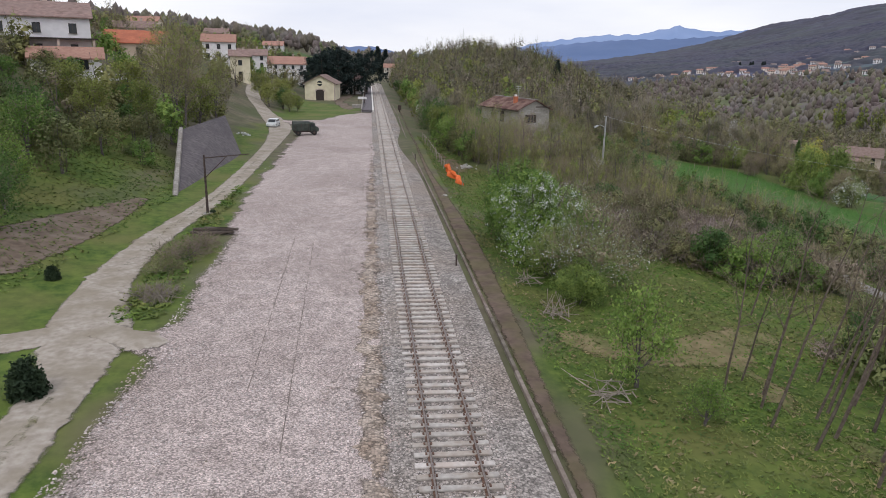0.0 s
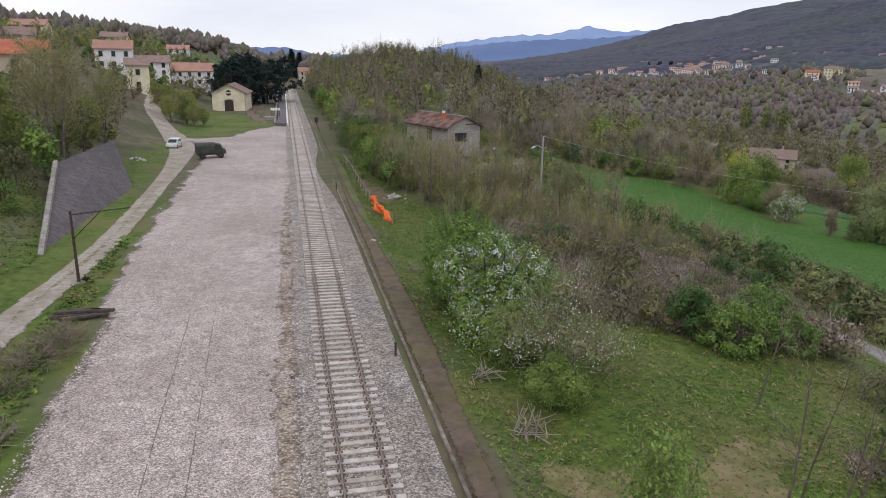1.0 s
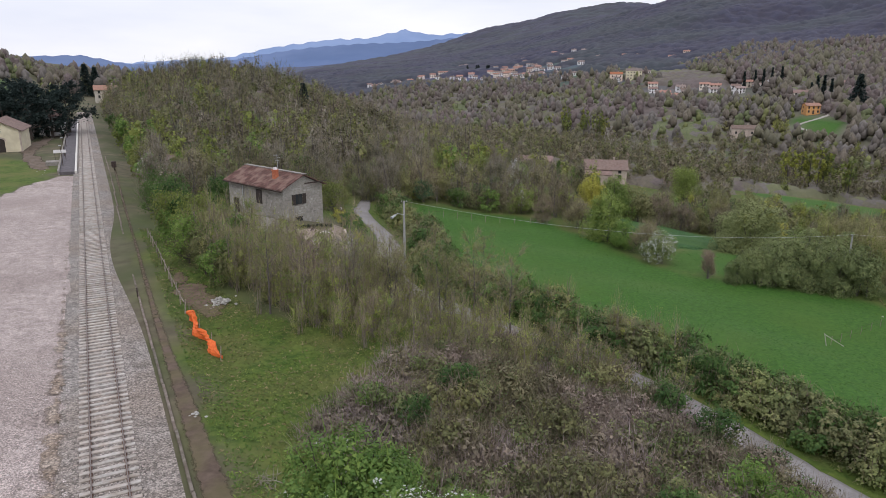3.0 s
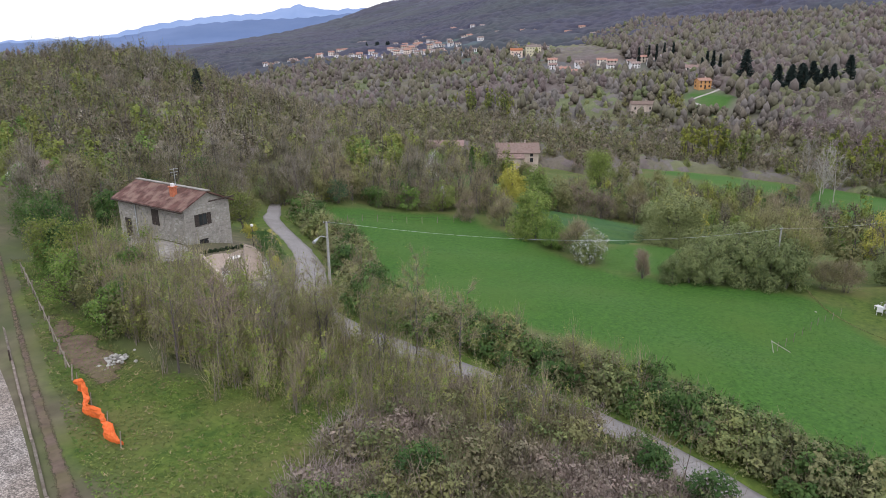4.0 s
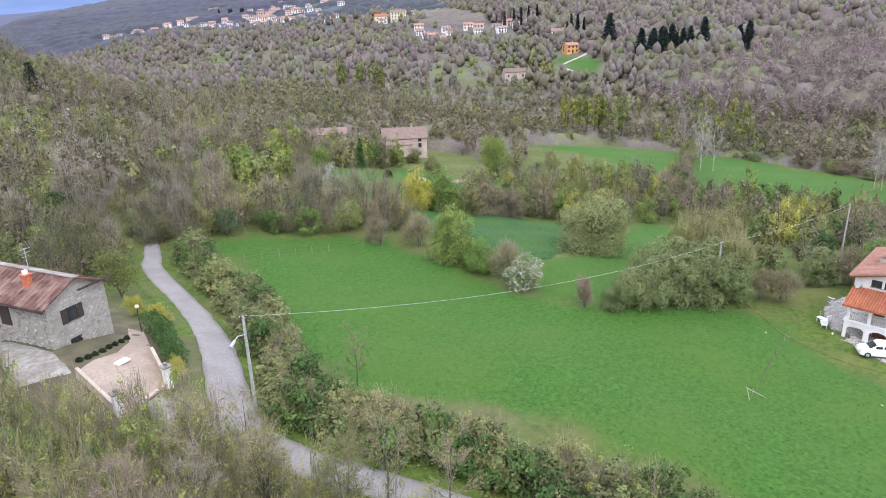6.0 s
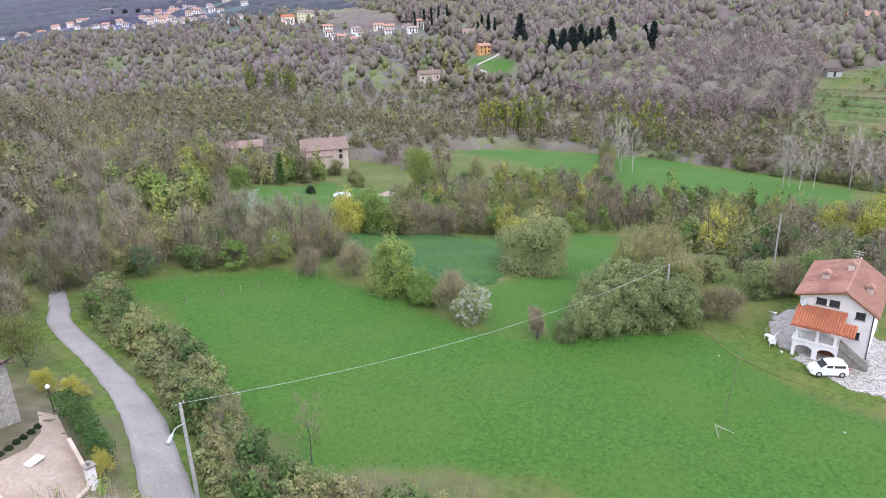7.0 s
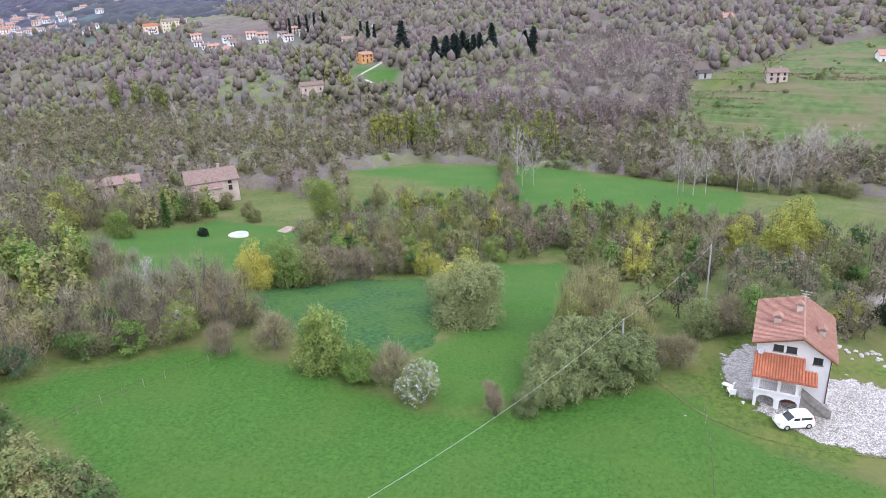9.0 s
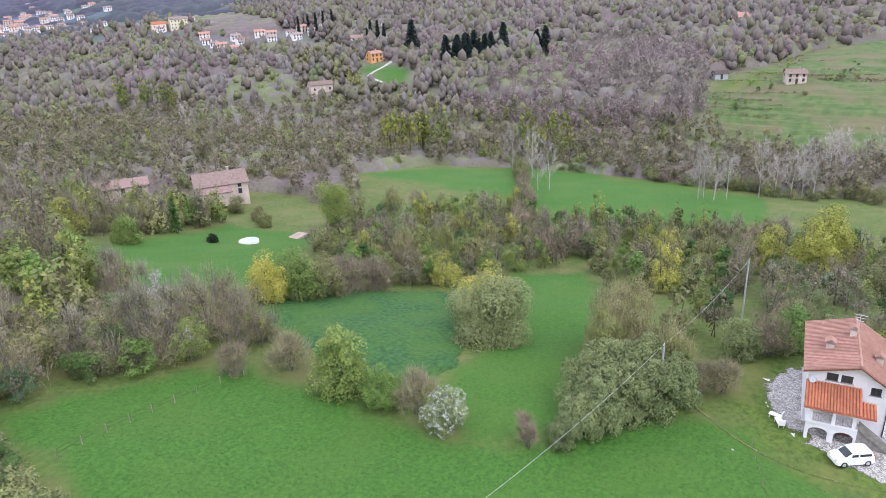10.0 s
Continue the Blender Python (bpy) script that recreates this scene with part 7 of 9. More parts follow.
bm = bmesh.new()
rod(bm, (-0.15, 2.9, 4.9), (-0.35, 3.05, 5.05), 0.28, 0.34, 12)
part("satellite_dish", bm, M_GALV, villa, "grey satellite dish")
bm = bmesh.new()
rod(bm, (-0.06, QY + 0.06, 0), (-0.06, QY + 0.06, QZ), 0.05)
part("downpipe", bm, M_STEEL, villa, "dark rain downpipe")
# porch: columns, two storeys, tiled lean-to roof
PX0, PX1, PYL, PYR = -2.75, 0.0, 3.2, -1.0
bm = bmesh.new()
prism(bm, [(PX1, 4.55), (PX0 - 0.5, 3.55), (PX0 - 0.5, 3.7), (PX1, 4.72)], "y", PYR - 0.1, PYL + 0.35)
bmesh.ops.recalc_face_normals(bm, faces=bm.faces[:])
pr = part("porch_roof", bm, M_TILE_BRIGHT, villa, "bright orange barrel-tiled porch roof")
bm = bmesh.new()
prism(bm, [(PX0 * 0.45, 3.9), (PX0 - 0.5, 3.52), (PX0 - 0.5, 3.67), (PX0 * 0.45, 4.06)], "y", PYR - 1.25, PYR - 0.1)
part("porch_roof", bm, M_TILE_BRIGHT, villa, "short lower bay of the porch roof")
roof_ribs("barrel_tile", pr, [(PX0 - 0.5, PYL + 0.35, 3.72), (PX0 - 0.5, PYR - 0.1, 3.72), (PX1, PYR - 0.1, 4.74), (PX1, PYL + 0.35, 4.74)], M_TILE_BRIGHT, 0.25, 0.085)
roof_ribs("barrel_tile", pr, [(PX0 - 0.5, PYR - 0.15, 3.69), (PX0 - 0.5, PYR - 1.25, 3.69), (PX0 * 0.45, PYR - 1.25, 4.08), (PX0 * 0.45, PYR - 0.15, 4.08)], M_TILE_BRIGHT, 0.25, 0.085)
part("porch_beam", boxes((PX0 - 0.1, PX0 + 0.12, PYR - 0.9, PYL + 0.2, 3.42, 3.6)), M_FLOORWOOD, villa)
part("porch_slab", boxes((PX0 - 0.1, -0.003, PYR, PYL + 0.1, 1.85, 2.05)), M_WHITE, villa)
for y in (PYL - 0.3, 1.0, PYR + 0.35):
    part("column", boxes((PX0 - 0.05, PX0 + 0.25, y - 0.15, y + 0.15, 2.05, 3.42)), M_WHITE, villa)
for y0, y1 in ((PYL - 0.1, 1.15), (1.0, PYR + 0.2)):
    rail_ob = part("balustrade", boxes((PX0, PX0 + 0.06, y1, y0 - 0.2, 2.9, 2.97), (PX0, PX0 + 0.06, y1, y0 - 0.2, 2.12, 2.17)), M_GALV, villa, "pale balcony railing")
    n = 9
    for i in range(n):
        y = y1 + (y0 - 0.2 - y1) * (i + 0.5) / n
        part("baluster", boxes((PX0 + 0.015, PX0 + 0.045, y - 0.02, y + 0.02, 2.17, 2.9)), M_GALV, rail_ob)
# arched ground floor
def arch_wall(bm, y0, y1, z1, half, spring, x0, x1):
    ym = (y0 + y1) / 2
    pts = [(y0, 0), (ym - half, 0), (ym - half, spring)]
    pts += [(ym - half * math.cos(t), spring + half * 0.55 * math.sin(t)) for t in np.linspace(0.3, math.pi - 0.3, 7)]
    pts += [(ym + half, spring), (ym + half, 0), (y1, 0), (y1, z1), (y0, z1)]
    prism(bm, pts, "x", x0, x1)
for y0, y1 in ((1.0, PYL), (PYR, 1.0)):
    bm = bmesh.new()
    arch_wall(bm, y0, y1, 1.85, 0.8, 0.95, PX0, PX0 + 0.28)
    part("arch", bm, M_WHITE, villa, "low white arch under the porch")
part("timber_door", boxes((PX0 + 1.6, PX0 + 1.7, -0.75, 0.8, 0, 1.6)), M_FLOORWOOD, villa, "red-brown arched timber door")
part("door", boxes((-0.08, -0.003, 0.2, 1.2, 2.06, 3.45)), M_SHUTTER, villa, "dark balcony door")
for i in range(10):
    part("stair_step", boxes((PX0 + 0.1, PX0 + 1.2, PYR - 0.28 * (i + 1), PYR - 0.28 * i - 0.002, -0.3, 1.95 - 0.2 * i)), M_CONCRETE, villa)
bm = bmesh.new()
prism(bm, [(PYR, 2.0), (PYR, 2.95), (PYR - 2.8, 0.95), (PYR - 2.8, 0.0)], "x", PX0, PX0 + 0.08)
part("stair_parapet", bm, M_CONCRETE, villa, "sloping stair balustrade")

# the station
ST = Matrix.Translation((-16.4, 208.5, -0.35)) @ Matrix.Rotation(radians(-4), 4, "Z")
station = thing("goods_shed", ST, "cream station goods shed with an arched doorway", "building")
bm = bmesh.new()
prism(bm, [(-4.3, -0.3), (4.3, -0.3), (4.3, 4.7), (0, 6.9), (-4.3, 4.7)], "y", -4.5, 9)
part("wall", bm, M_CREAM, station)
for k in (-1, 1):
    bm = bmesh.new()
    prism(bm, [(0, 6.95), (k * 4.9, 4.43), (k * 4.9, 4.6), (0, 7.12)], "y", -5.1, 9.6)
    part("roof", bm, M_TILE_OLD, station, "brown tiled roof slope")
bm = bmesh.new()
prism(bm, [(-1.15, 0), (1.15, 0), (1.15, 2.5)] + [(1.15 * math.cos(t), 2.5 + 0.5 * math.sin(t)) for t in np.linspace(0.4, 2.74, 6)] + [(-1.15, 2.5)], "y", -4.56, -4.45)
dr = part("door", bm, M_SHUTTER, station, "dark arched goods door")
bm = bmesh.new()
prism(bm, [(-1.4, 2.45), (1.4, 2.45), (1.4, 2.7)] + [(1.4 * math.cos(t), 2.7 + 0.6 * math.sin(t)) for t in np.linspace(0.4, 2.74, 6)] + [(-1.4, 2.7)], "y", -4.54, -4.42)
part("door_arch", bm, M_PINKWALL, station)
bm = bmesh.new()
rod(bm, (0, -4.56, 4.75), (0, -4.44, 4.75), 0.72, 0.72, 16)
rw = part("round_window", bm, M_GLASS, station, "round gable window with a pale bar")
part("glazing_bar", boxes((-0.72, 0.72, -4.6, -4.55, 4.62, 4.9)), M_CREAM, rw)
part("corner_pilaster", boxes((4.05, 4.35, -4.6, -4.4, -0.2, 4.7)), M_PINKWALL, station)
simple_house("station_building", -8.8, 246, 0, 9, 9, 5.2, 7.0, M_WHITE, M_TILE_OLD, "white station building half hidden by dark trees", 2, 2, True, "building")

# village houses on the left hillside
big = simple_house("hillside_villa", -50, 103, 22, 17, 10, 5.8, 7.8, M_WHITE, M_TILE_OLD, "large white hillside house with a brown tiled roof", 2, 4, z=10.4)
part("porch_roof", boxes((-4, 9.2, -7.2, -5.0, 2.9, 3.1)), M_SHUTTER, big, "dark pergola roof")
for u in (-3.5, 0.5, 4.5, 8.7):
    part("porch_post", boxes((u - 0.15, u + 0.15, -7.1, -6.8, -1, 2.9)), M_PINKWALL, big)
simple_house("garage", -41.5, 96, 20, 8, 5.5, 2.4, 3.6, M_WHITE, M_TILE, "small white garage with a bright tiled roof", 1, 2, False, "garage", z=8.6)
simple_house("orange_roof_house", -48, 146, 20, 11, 8, 3.2, 5.4, M_TOWN, M_TILE_BRIGHT, "low house with a bright orange roof among trees", 1, 3)
simple_house("white_house", -46, 214, 8, 9, 8, 5.6, 7.6, M_WHITE, M_TILE, "white two-storey house with a red roof", group="village houses")
simple_house("white_house", -41, 238, 8, 10, 8, 4.6, 6.4, M_WHITE, M_TILE_OLD, "white two-storey house with a brown roof", group="village houses")
simple_house("white_house", -33, 262, 4, 15, 9, 5.2, 7.6, M_WHITE, M_TILE, "long white house with a red tiled roof", 2, 5, group="village houses")
simple_house("cream_house", -36.5, 192, 10, 5, 7, 6.2, 7.6, M_CREAM, M_TILE_OLD, "tall narrow cream house", 2, 1, group="village houses")
simple_house("white_house", -62, 190, 15, 9, 7, 3.6, 5.2, M_TOWN, M_TILE_OLD, "pale house high on the hillside", 1, 2, group="village houses")
simple_house("white_house", -92, 300, 0, 12, 8, 5, 7, M_TOWN, M_TILE, "pale house near the hilltop", 2, 3, group="village houses")
simple_house("white_house", -70, 330, 0, 10, 8, 5, 7, M_TOWN, M_TILE_OLD, "pale house near the skyline", 2, 3, group="village houses")
simple_house("white_house", -52, 380, 0, 10, 8, 5, 7, M_WHITE, M_TILE, "white house near the skyline", 2, 3, group="village houses")
simple_house("white_house", -13, 330, 0, 9, 8, 4.5, 6, M_CREAM, M_TILE_OLD, "cream house beyond the station", 2, 3, group="village houses")
simple_house("white_house", 12, 420, 0, 12, 8, 5, 7, M_TOWN, M_TILE, "pale house beyond the line", 2, 3, group="village houses")

# farms in the valley
fm = simple_house("farmhouse", 149, 200, -38, 13, 10, 3.9, 6.2, M_PINKWALL, M_TILE_OLD, "pinkish stone farmhouse with an old tiled roof", 2, 3, z=-18.0)
bm = bmesh.new()
prism(bm, [(-4.5, 3.6), (-8.5, 2.5), (-8.5, 2.7), (-4.5, 3.8)], "x", -6.5, 2)
part("lean_to_roof", bm, M_TILE_OLD, fm)
part("lean_to_wall", boxes((-6.2, 1.7, -8.2, -4.4, -1, 2.55)), M_PINKWALL, fm)
simple_house("farm_shed", 134, 219, -38, 12, 6, 2.6, 3.9, M_PINKWALL, M_TILE_OLD, "long low shed with a brown roof", 1, 3, False, "shed", z=-15.6)
simple_house("garden_shed", 12, 158, 10, 5, 4, 2.4, 3.3, M_WOODGREY, M_TILE_OLD, "weathered wooden shed behind the stone house", 1, 1, False, "shed", z=None)
simple_house("orange_house", 392, 303, -30, 8, 7, 5.0, 6.4, M_ORANGE, M_TILE, "orange house standing above a small meadow", 2, 3)
simple_house("terrace_house", 359, 68, -75, 8, 6.5, 4.4, 5.8, M_PINKWALL, M_TILE_OLD, "stone house among grassy terraces", 2, 3)
simple_house("hill_house", 500, 108, -60, 17, 10, 6, 8.5, M_PINKWALL, M_TILE, "pinkish house on the wooded slope", 2, 4)
simple_house("hill_shed", 364, 99, -60, 6, 4, 2.5, 3.6, M_GALV, M_STEEL, "small grey shed by the terraces", 1, 1, False, "shed")
simple_house("hill_shed", 360, 226, -50, 5, 4, 4, 5, M_PINKWALL, M_TILE_OLD, "small stone hut below the conifers", 1, 1, False, "shed")
simple_house("hill_farm", 341, 308, -40, 13, 8, 4, 5.6, M_PINKWALL, M_TILE_OLD, "low farmhouse above the river", 1, 3)
simple_house("roadside_house", 405, 22, -80, 10, 8, 4, 6, M_WHITE, M_TILE, "pale house with a red porch by the terraces", 1, 3)
simple_house("upper_house", 449, 352, -40, 14, 8, 5, 6.8, M_TOWN, M_TILE_OLD, "pale house behind tall cypresses", 2, 3)

# the town across the valley: a few house types, set out along its streets
rng = np.random.default_rng(9)
types = [(7, 5.5, 4.0, 5.4, M_WHITE, M_TILE_OLD), (7.5, 6, 4.2, 5.6, M_WHITE, M_TOWNROOF), (6, 5, 4.2, 5.4, M_WHITE, M_TOWNROOF), (8.5, 6, 4.6, 6.0, M_TOWN, M_TILE), (7, 5, 3.6, 4.8, M_WHITE, M_TOWNROOF)]
first = {}
for x, y in TOWN:
    k = int(rng.integers(len(types)))
    turn = float(rng.uniform(-60, -20))
    if k not in first:
        w, d, e, r, wm, rm = types[k]
        first[k] = simple_house("town_house", x, y, turn, w, d, e, r, wm, rm, ("pale town house with a tiled roof across the valley"), 2, 3, True, "house", "town across the valley", None, True)
    else:
        copy_thing(first[k], Matrix.Translation((x, y, ground(x, y))) @ Matrix.Rotation(radians(turn), 4, "Z"))
simple_house("cream_town_house", 500, 580, -35, 15, 10, 9, 11, M_CREAM, M_TOWNROOF, "large cream building in the town", 3, 5, group="town across the valley")
simple_house("orange_town_house", 486, 590, -35, 12, 9, 7, 9, M_TOWN, M_TILE_BRIGHT, "orange-roofed house in the town", 2, 3, group="town across the valley")

# ---- single trees and shrubs ----
rng = np.random.default_rng(12)
def put(protos, name, x, y, scale, label, category="shrub", squash=1.0, group="", z=None):
    return plant(protos[int(rng.integers(len(protos)))], name, x, y, scale, float(rng.uniform(0, 6.28)), label, category, group, 0.05, squash, z)


# beside the line
put(P_HAWTHORN[:1], "hawthorn", 8.6, 42.6, 1.26, "flowering hawthorn, green with dense white blossom", "tree", 0.98)
put(P_HAWTHORN[1:], "hawthorn", 8.0, 46.6, 1.25, "fresh green hawthorn with scattered blossom", "tree")
put(P_HAWTHORN[1:], "hawthorn", 11.4, 43.6, 0.85, "fresh green hawthorn with scattered blossom", "tree")
put(P_PALE_SHRUB, "flowering_shrub", 10.4, 37.2, 1.28, "pale budding shrub with small white flowers", "shrub")
put(P_FRESH, "green_shrub", 8.6, 38.6, 1.1, "fresh green shrub beside the railway", "shrub")
put(P_FRESH, "green_shrub", 8.7, 33.6, 0.85, "small pale green shrub over a woodpile", "shrub", 1.05)
put(P_LEAFY[:1], "sapling", 8.4, 23.6, 0.62, "slender young green tree on the bank", "tree", 1.2)
put(P_LEAFY[:1], "green_shrub", 9.6, 20.6, 0.35, "low green shrub on the bank", "shrub")
for x, y, s in ((11.8, 23.2, 0.8), (12.6, 21.8, 0.85), (13.3, 22.9, 0.75), (12.9, 18.8, 0.95), (14.2, 19.6, 1.0), (13.6, 16.6, 0.9), (15.2, 21.5, 0.9), (15.6, 17.8, 1.0), (16.8, 24.5, 0.85), (18.5, 33.0, 0.75), (24, 47, 0.7), (22.5, 29, 0.85), (19.0, 20.0, 0.95), (13.1, 24.2, 0.7), (12.2, 20.4, 0.9), (14.8, 18.0, 1.0), (14.4, 21.0, 0.8), (16.2, 20.2, 1.0), (17.4, 18.6, 1.05), (17.0, 22.4, 0.9), (18.0, 16.6, 1.0)):
    t = plant(P_SLIM[int(rng.integers(3))], "bare_tree", x, y, s, float(rng.uniform(0, 6.28)), "thin leaning bare tree on the grassy bank", "tree", "bare trees on the bank")
    t.rotation_euler.rotate(Euler((0, radians(float(rng.uniform(6, 15))), 0)))
for x, y in ((21.5, 74.5), (24.2, 71.0), (17.2, 73.8), (14.6, 75.0), (26.6, 70.2), (19.0, 77.0), (12.0, 76.5), (22.8, 78.2), (27.4, 66.0)):
    put(P_BARE, "bare_tree", x, y, float(rng.uniform(0.5, 0.75)), "slender bare tree in the thicket above the lane", "tree", 1.0, "thicket trees")
put(P_BARE[:1], "bare_tree", 35.6, 84.0, 0.5, "slender bare sapling at the meadow's edge", "tree")
put(P_LEAFY[:1], "white_flowered_shrub", 31.0, 62.5, 0.4, "small shrub with pale new leaves by the lane", "shrub")
put(P_BUSHWHITE, "white_flowered_shrub", 39.0, 50.5, 0.5, "white-flowering shrub in the hedgerow", "shrub")
put(P_LEAFY[:1], "green_shrub", 38.4, 60.8, 0.45, "bright green shrub in the hedgerow", "shrub")
for x, y, s in ((8.2, 92, 0.8), (9.5, 97, 0.9), (8.0, 103, 0.9), (10.5, 90, 0.7), (9.0, 109, 1.0), (7.6, 117, 0.8), (8.8, 124, 0.9)):
    put(P_LEAFY[:3], "green_tree", x, y, s, "fresh green young tree along the railway", "tree", 1.0, "trackside trees")
put(P_BUSHWHITE, "hawthorn", 9.5, 152, 1.0, "white-flowering tree along the railway", "tree")

# round the stone house
put(P_YELLOW, "forsythia", 28.0, 106.0, 0.34, "bright yellow flowering shrub behind the house", "shrub", 0.75)
put(P_YELLOW, "forsythia", 29.0, 103.4, 0.34, "bright yellow flowering shrub behind the house", "shrub", 0.75)
put(P_YELLOW, "forsythia", 24.3, 90.6, 0.26, "small bright yellow shrub at the gate", "shrub", 0.9)
put(P_LEAFY[2:3], "budding_tree", 29.6, 113, 0.9, "yellow-green budding tree behind the house", "tree")
put(P_LEAFY[3:4], "green_shrub", 51, 131, 0.85, "dense blue-green bush at the meadow's end", "shrub", 0.8)
for k in range(8):
    f = k / 7
    put(P_CLIPPED, "lavender_bush", 19.6 + 4.4 * f, 95.6 + 2.6 * f ** 1.5, 0.4, "small rounded grey-green bush in the border", "shrub", 0.7, "border bushes")

# in and round the meadow
put(P_BUSHWHITE, "hawthorn", 67.2, 91.4, 1.05, "white-blossoming bush at the meadow's lower edge", "shrub")
put(P_BUSHBROWN[:1], "budding_shrub", 68.6, 95.4, 1.05, "brownish budding shrub beside the hawthorn", "shrub", 1.15)
put(P_BUSH[:1], "green_shrub", 68.2, 99.4, 0.98, "bright green round bush in the meadow", "shrub")
put(P_BUSH[2:3], "budding_tree", 68.6, 104.6, 1.4, "pale yellow-green small tree in the meadow", "tree", 1.15)
put(P_BUSHBROWN[:1], "budding_shrub", 70.2, 112.6, 1.15, "brown budding shrub at the field corner", "shrub")
put(P_BUSHBROWN[1:], "budding_shrub", 66.5, 117.5, 0.9, "brown budding shrub at the field corner", "shrub")
put(P_WILLOW, "willow", 91.5, 97.0, 1.14, "broad rounded pale green willow", "tree", 0.94)
put(P_BUSH[5:6], "yellow_tree", 99.2, 100.6, 1.7, "tree in bright yellow-green leaf", "tree", 1.1)
put(P_BUSH[5:6], "yellow_tree", 86.4, 129.5, 1.4, "tree in bright yellow leaf", "tree", 1.2)
put(P_BUSH[2:3], "green_tree", 91.0, 128.0, 1.6, "fresh green tree beside the yellow one", "tree", 1.1)
put(P_BUSH[3:4], "green_tree", 95.5, 126.5, 1.5, "olive green tree in the hedge", "tree")
put(P_BUSHBROWN, "budding_shrub", 100.0, 125.5, 1.5, "brown budding shrub in the hedge", "shrub")
put(P_BUSHBROWN, "budding_shrub", 104.0, 123.0, 1.4, "brown budding shrub in the hedge", "shrub")
put(P_ROUND, "round_tree", 137, 153, 1.2, "round-crowned tree with several pale trunks", "tree")
put(P_WHITE_TREE, "white_tree", 69.6, 131, 1.05, "slender white-blossoming tree beside the meadow", "tree")
put(P_WHITE_TREE, "white_tree", 66.2, 123.6, 0.5, "small white-blossoming tree beside the meadow", "tree")
put(P_BUSH[2:3], "green_shrub", 103, 180, 1.25, "bright green weeping shrub by the lawn", "shrub")
put(P_CLIPPED, "clipped_bush", 115.5, 170, 1.7, "dark clipped round bush on the lawn", "shrub", 0.9)
put(P_BUSH[6:7], "budding_tree", 99.5, 193, 2.0, "spreading yellow-green tree by the lawn", "tree", 0.8)
put(P_IVY, "ivy_tree", 117, 182, 0.6, "dark ivy-clad trunk near the lawn", "tree")
put(P_BUSH[3:4], "green_shrub", 134.5, 173, 0.85, "dense green bush by the farmhouse", "shrub")
put(P_BUSH[3:4], "green_shrub", 138.5, 178, 0.85, "dense green bush by the farmhouse", "shrub")
for x, y, k in ((141.5, 188.5, 0.95), (145.5, 191.0, 0.8), (137.5, 192.5, 1.0), (133, 196, 0.9)):
    put(P_BUSH[3:5] + P_BUSHBROWN[:1], "garden_shrub", x, y, k, "leafy garden shrub before the farmhouse", "shrub", 1.0, "farm shrubs")
put(P_IVY, "ivy_tree", 141, 111, 0.55, "dark ivy-clad tree at the wood's edge", "tree")
for x, y in ((139, 124), (133, 120), (128, 122), (120, 122), (116, 124), (110, 124), (113, 119)):
    put(P_BUSH[1:4] + P_TALLBRUSH, "budding_tree", x, y, float(rng.uniform(1.0, 1.35)), "olive budding tree behind the crop field", "tree", 1.0, "trees behind the crop")
for x, y, s in ((69.2, 80.4, 0.6), (71.2, 79.4, 0.8), (73.2, 78.6, 0.95), (75.4, 77.8, 1.0), (77.2, 76.2, 1.0), (79.0, 74.4, 1.0), (81.0, 72.8, 1.05), (76.6, 80.4, 1.1), (79.6, 78.6, 1.2), (82.6, 76.0, 1.2)):
    put(P_BUSH[4:5], "hedge_shrub", x, y, s * 1.15, "grey-green shrub in the tall hedge", "shrub", 1.1, "tall hedge")
for x, y, s in ((84, 80, 0.9), (86.5, 81.5, 1.0), (89, 81, 1.0), (92, 82.3, 1.1), (95, 81.3, 1.1), (87, 78, 0.95), (91, 78.7, 1.05), (98, 80.5, 1.1), (83.5, 73.5, 0.9), (87, 74.6, 0.9)):
    put(P_TALLBRUSH, "budding_shrub", x, y, s * 1.05, "tall budding brush in the hedge", "shrub", 1.0, "tall hedge")
for x, y, s in ((86.5, 68.6, 0.75), (85.4, 70.6, 0.7), (97, 64.5, 0.95), (99.5, 62.5, 1.0), (103, 62, 1.05), (96.5, 67.5, 0.9)):
    put(P_BUSH[:1] + P_BUSH[4:5] + P_BUSHBROWN[:1], "green_shrub", x, y, s * 1.25, "leafy shrub on the villa's lawn edge", "shrub", 1.0, "villa shrubs")
for x, y, s in ((146, 60, 1.7), (155, 58, 1.9), (164, 56, 1.8), (150, 66, 1.4)):
    put(P_BUSH[6:7], "yellow_green_tree", x, y, s * 1.25, "tall yellow-green tree behind the villa", "tree", 1.15, "trees behind the villa")
for x, y in ((104, 55), (106, 52), (108, 49.5), (110, 47), (112, 44)):
    put(P_CLIPPED, "evergreen_shrub", x, y, 2.3, "dark evergreen shrub behind the villa", "shrub", 0.8, "evergreen hedge")
put(P_BARE[:1], "bare_tree", 122, 69, 0.9, "dark bare tree with spreading branches", "tree")
put(P_BRUSH[1:2], "bare_sapling", 67.4, 83.2, 0.75, "small reddish bare sapling in the grass", "tree")

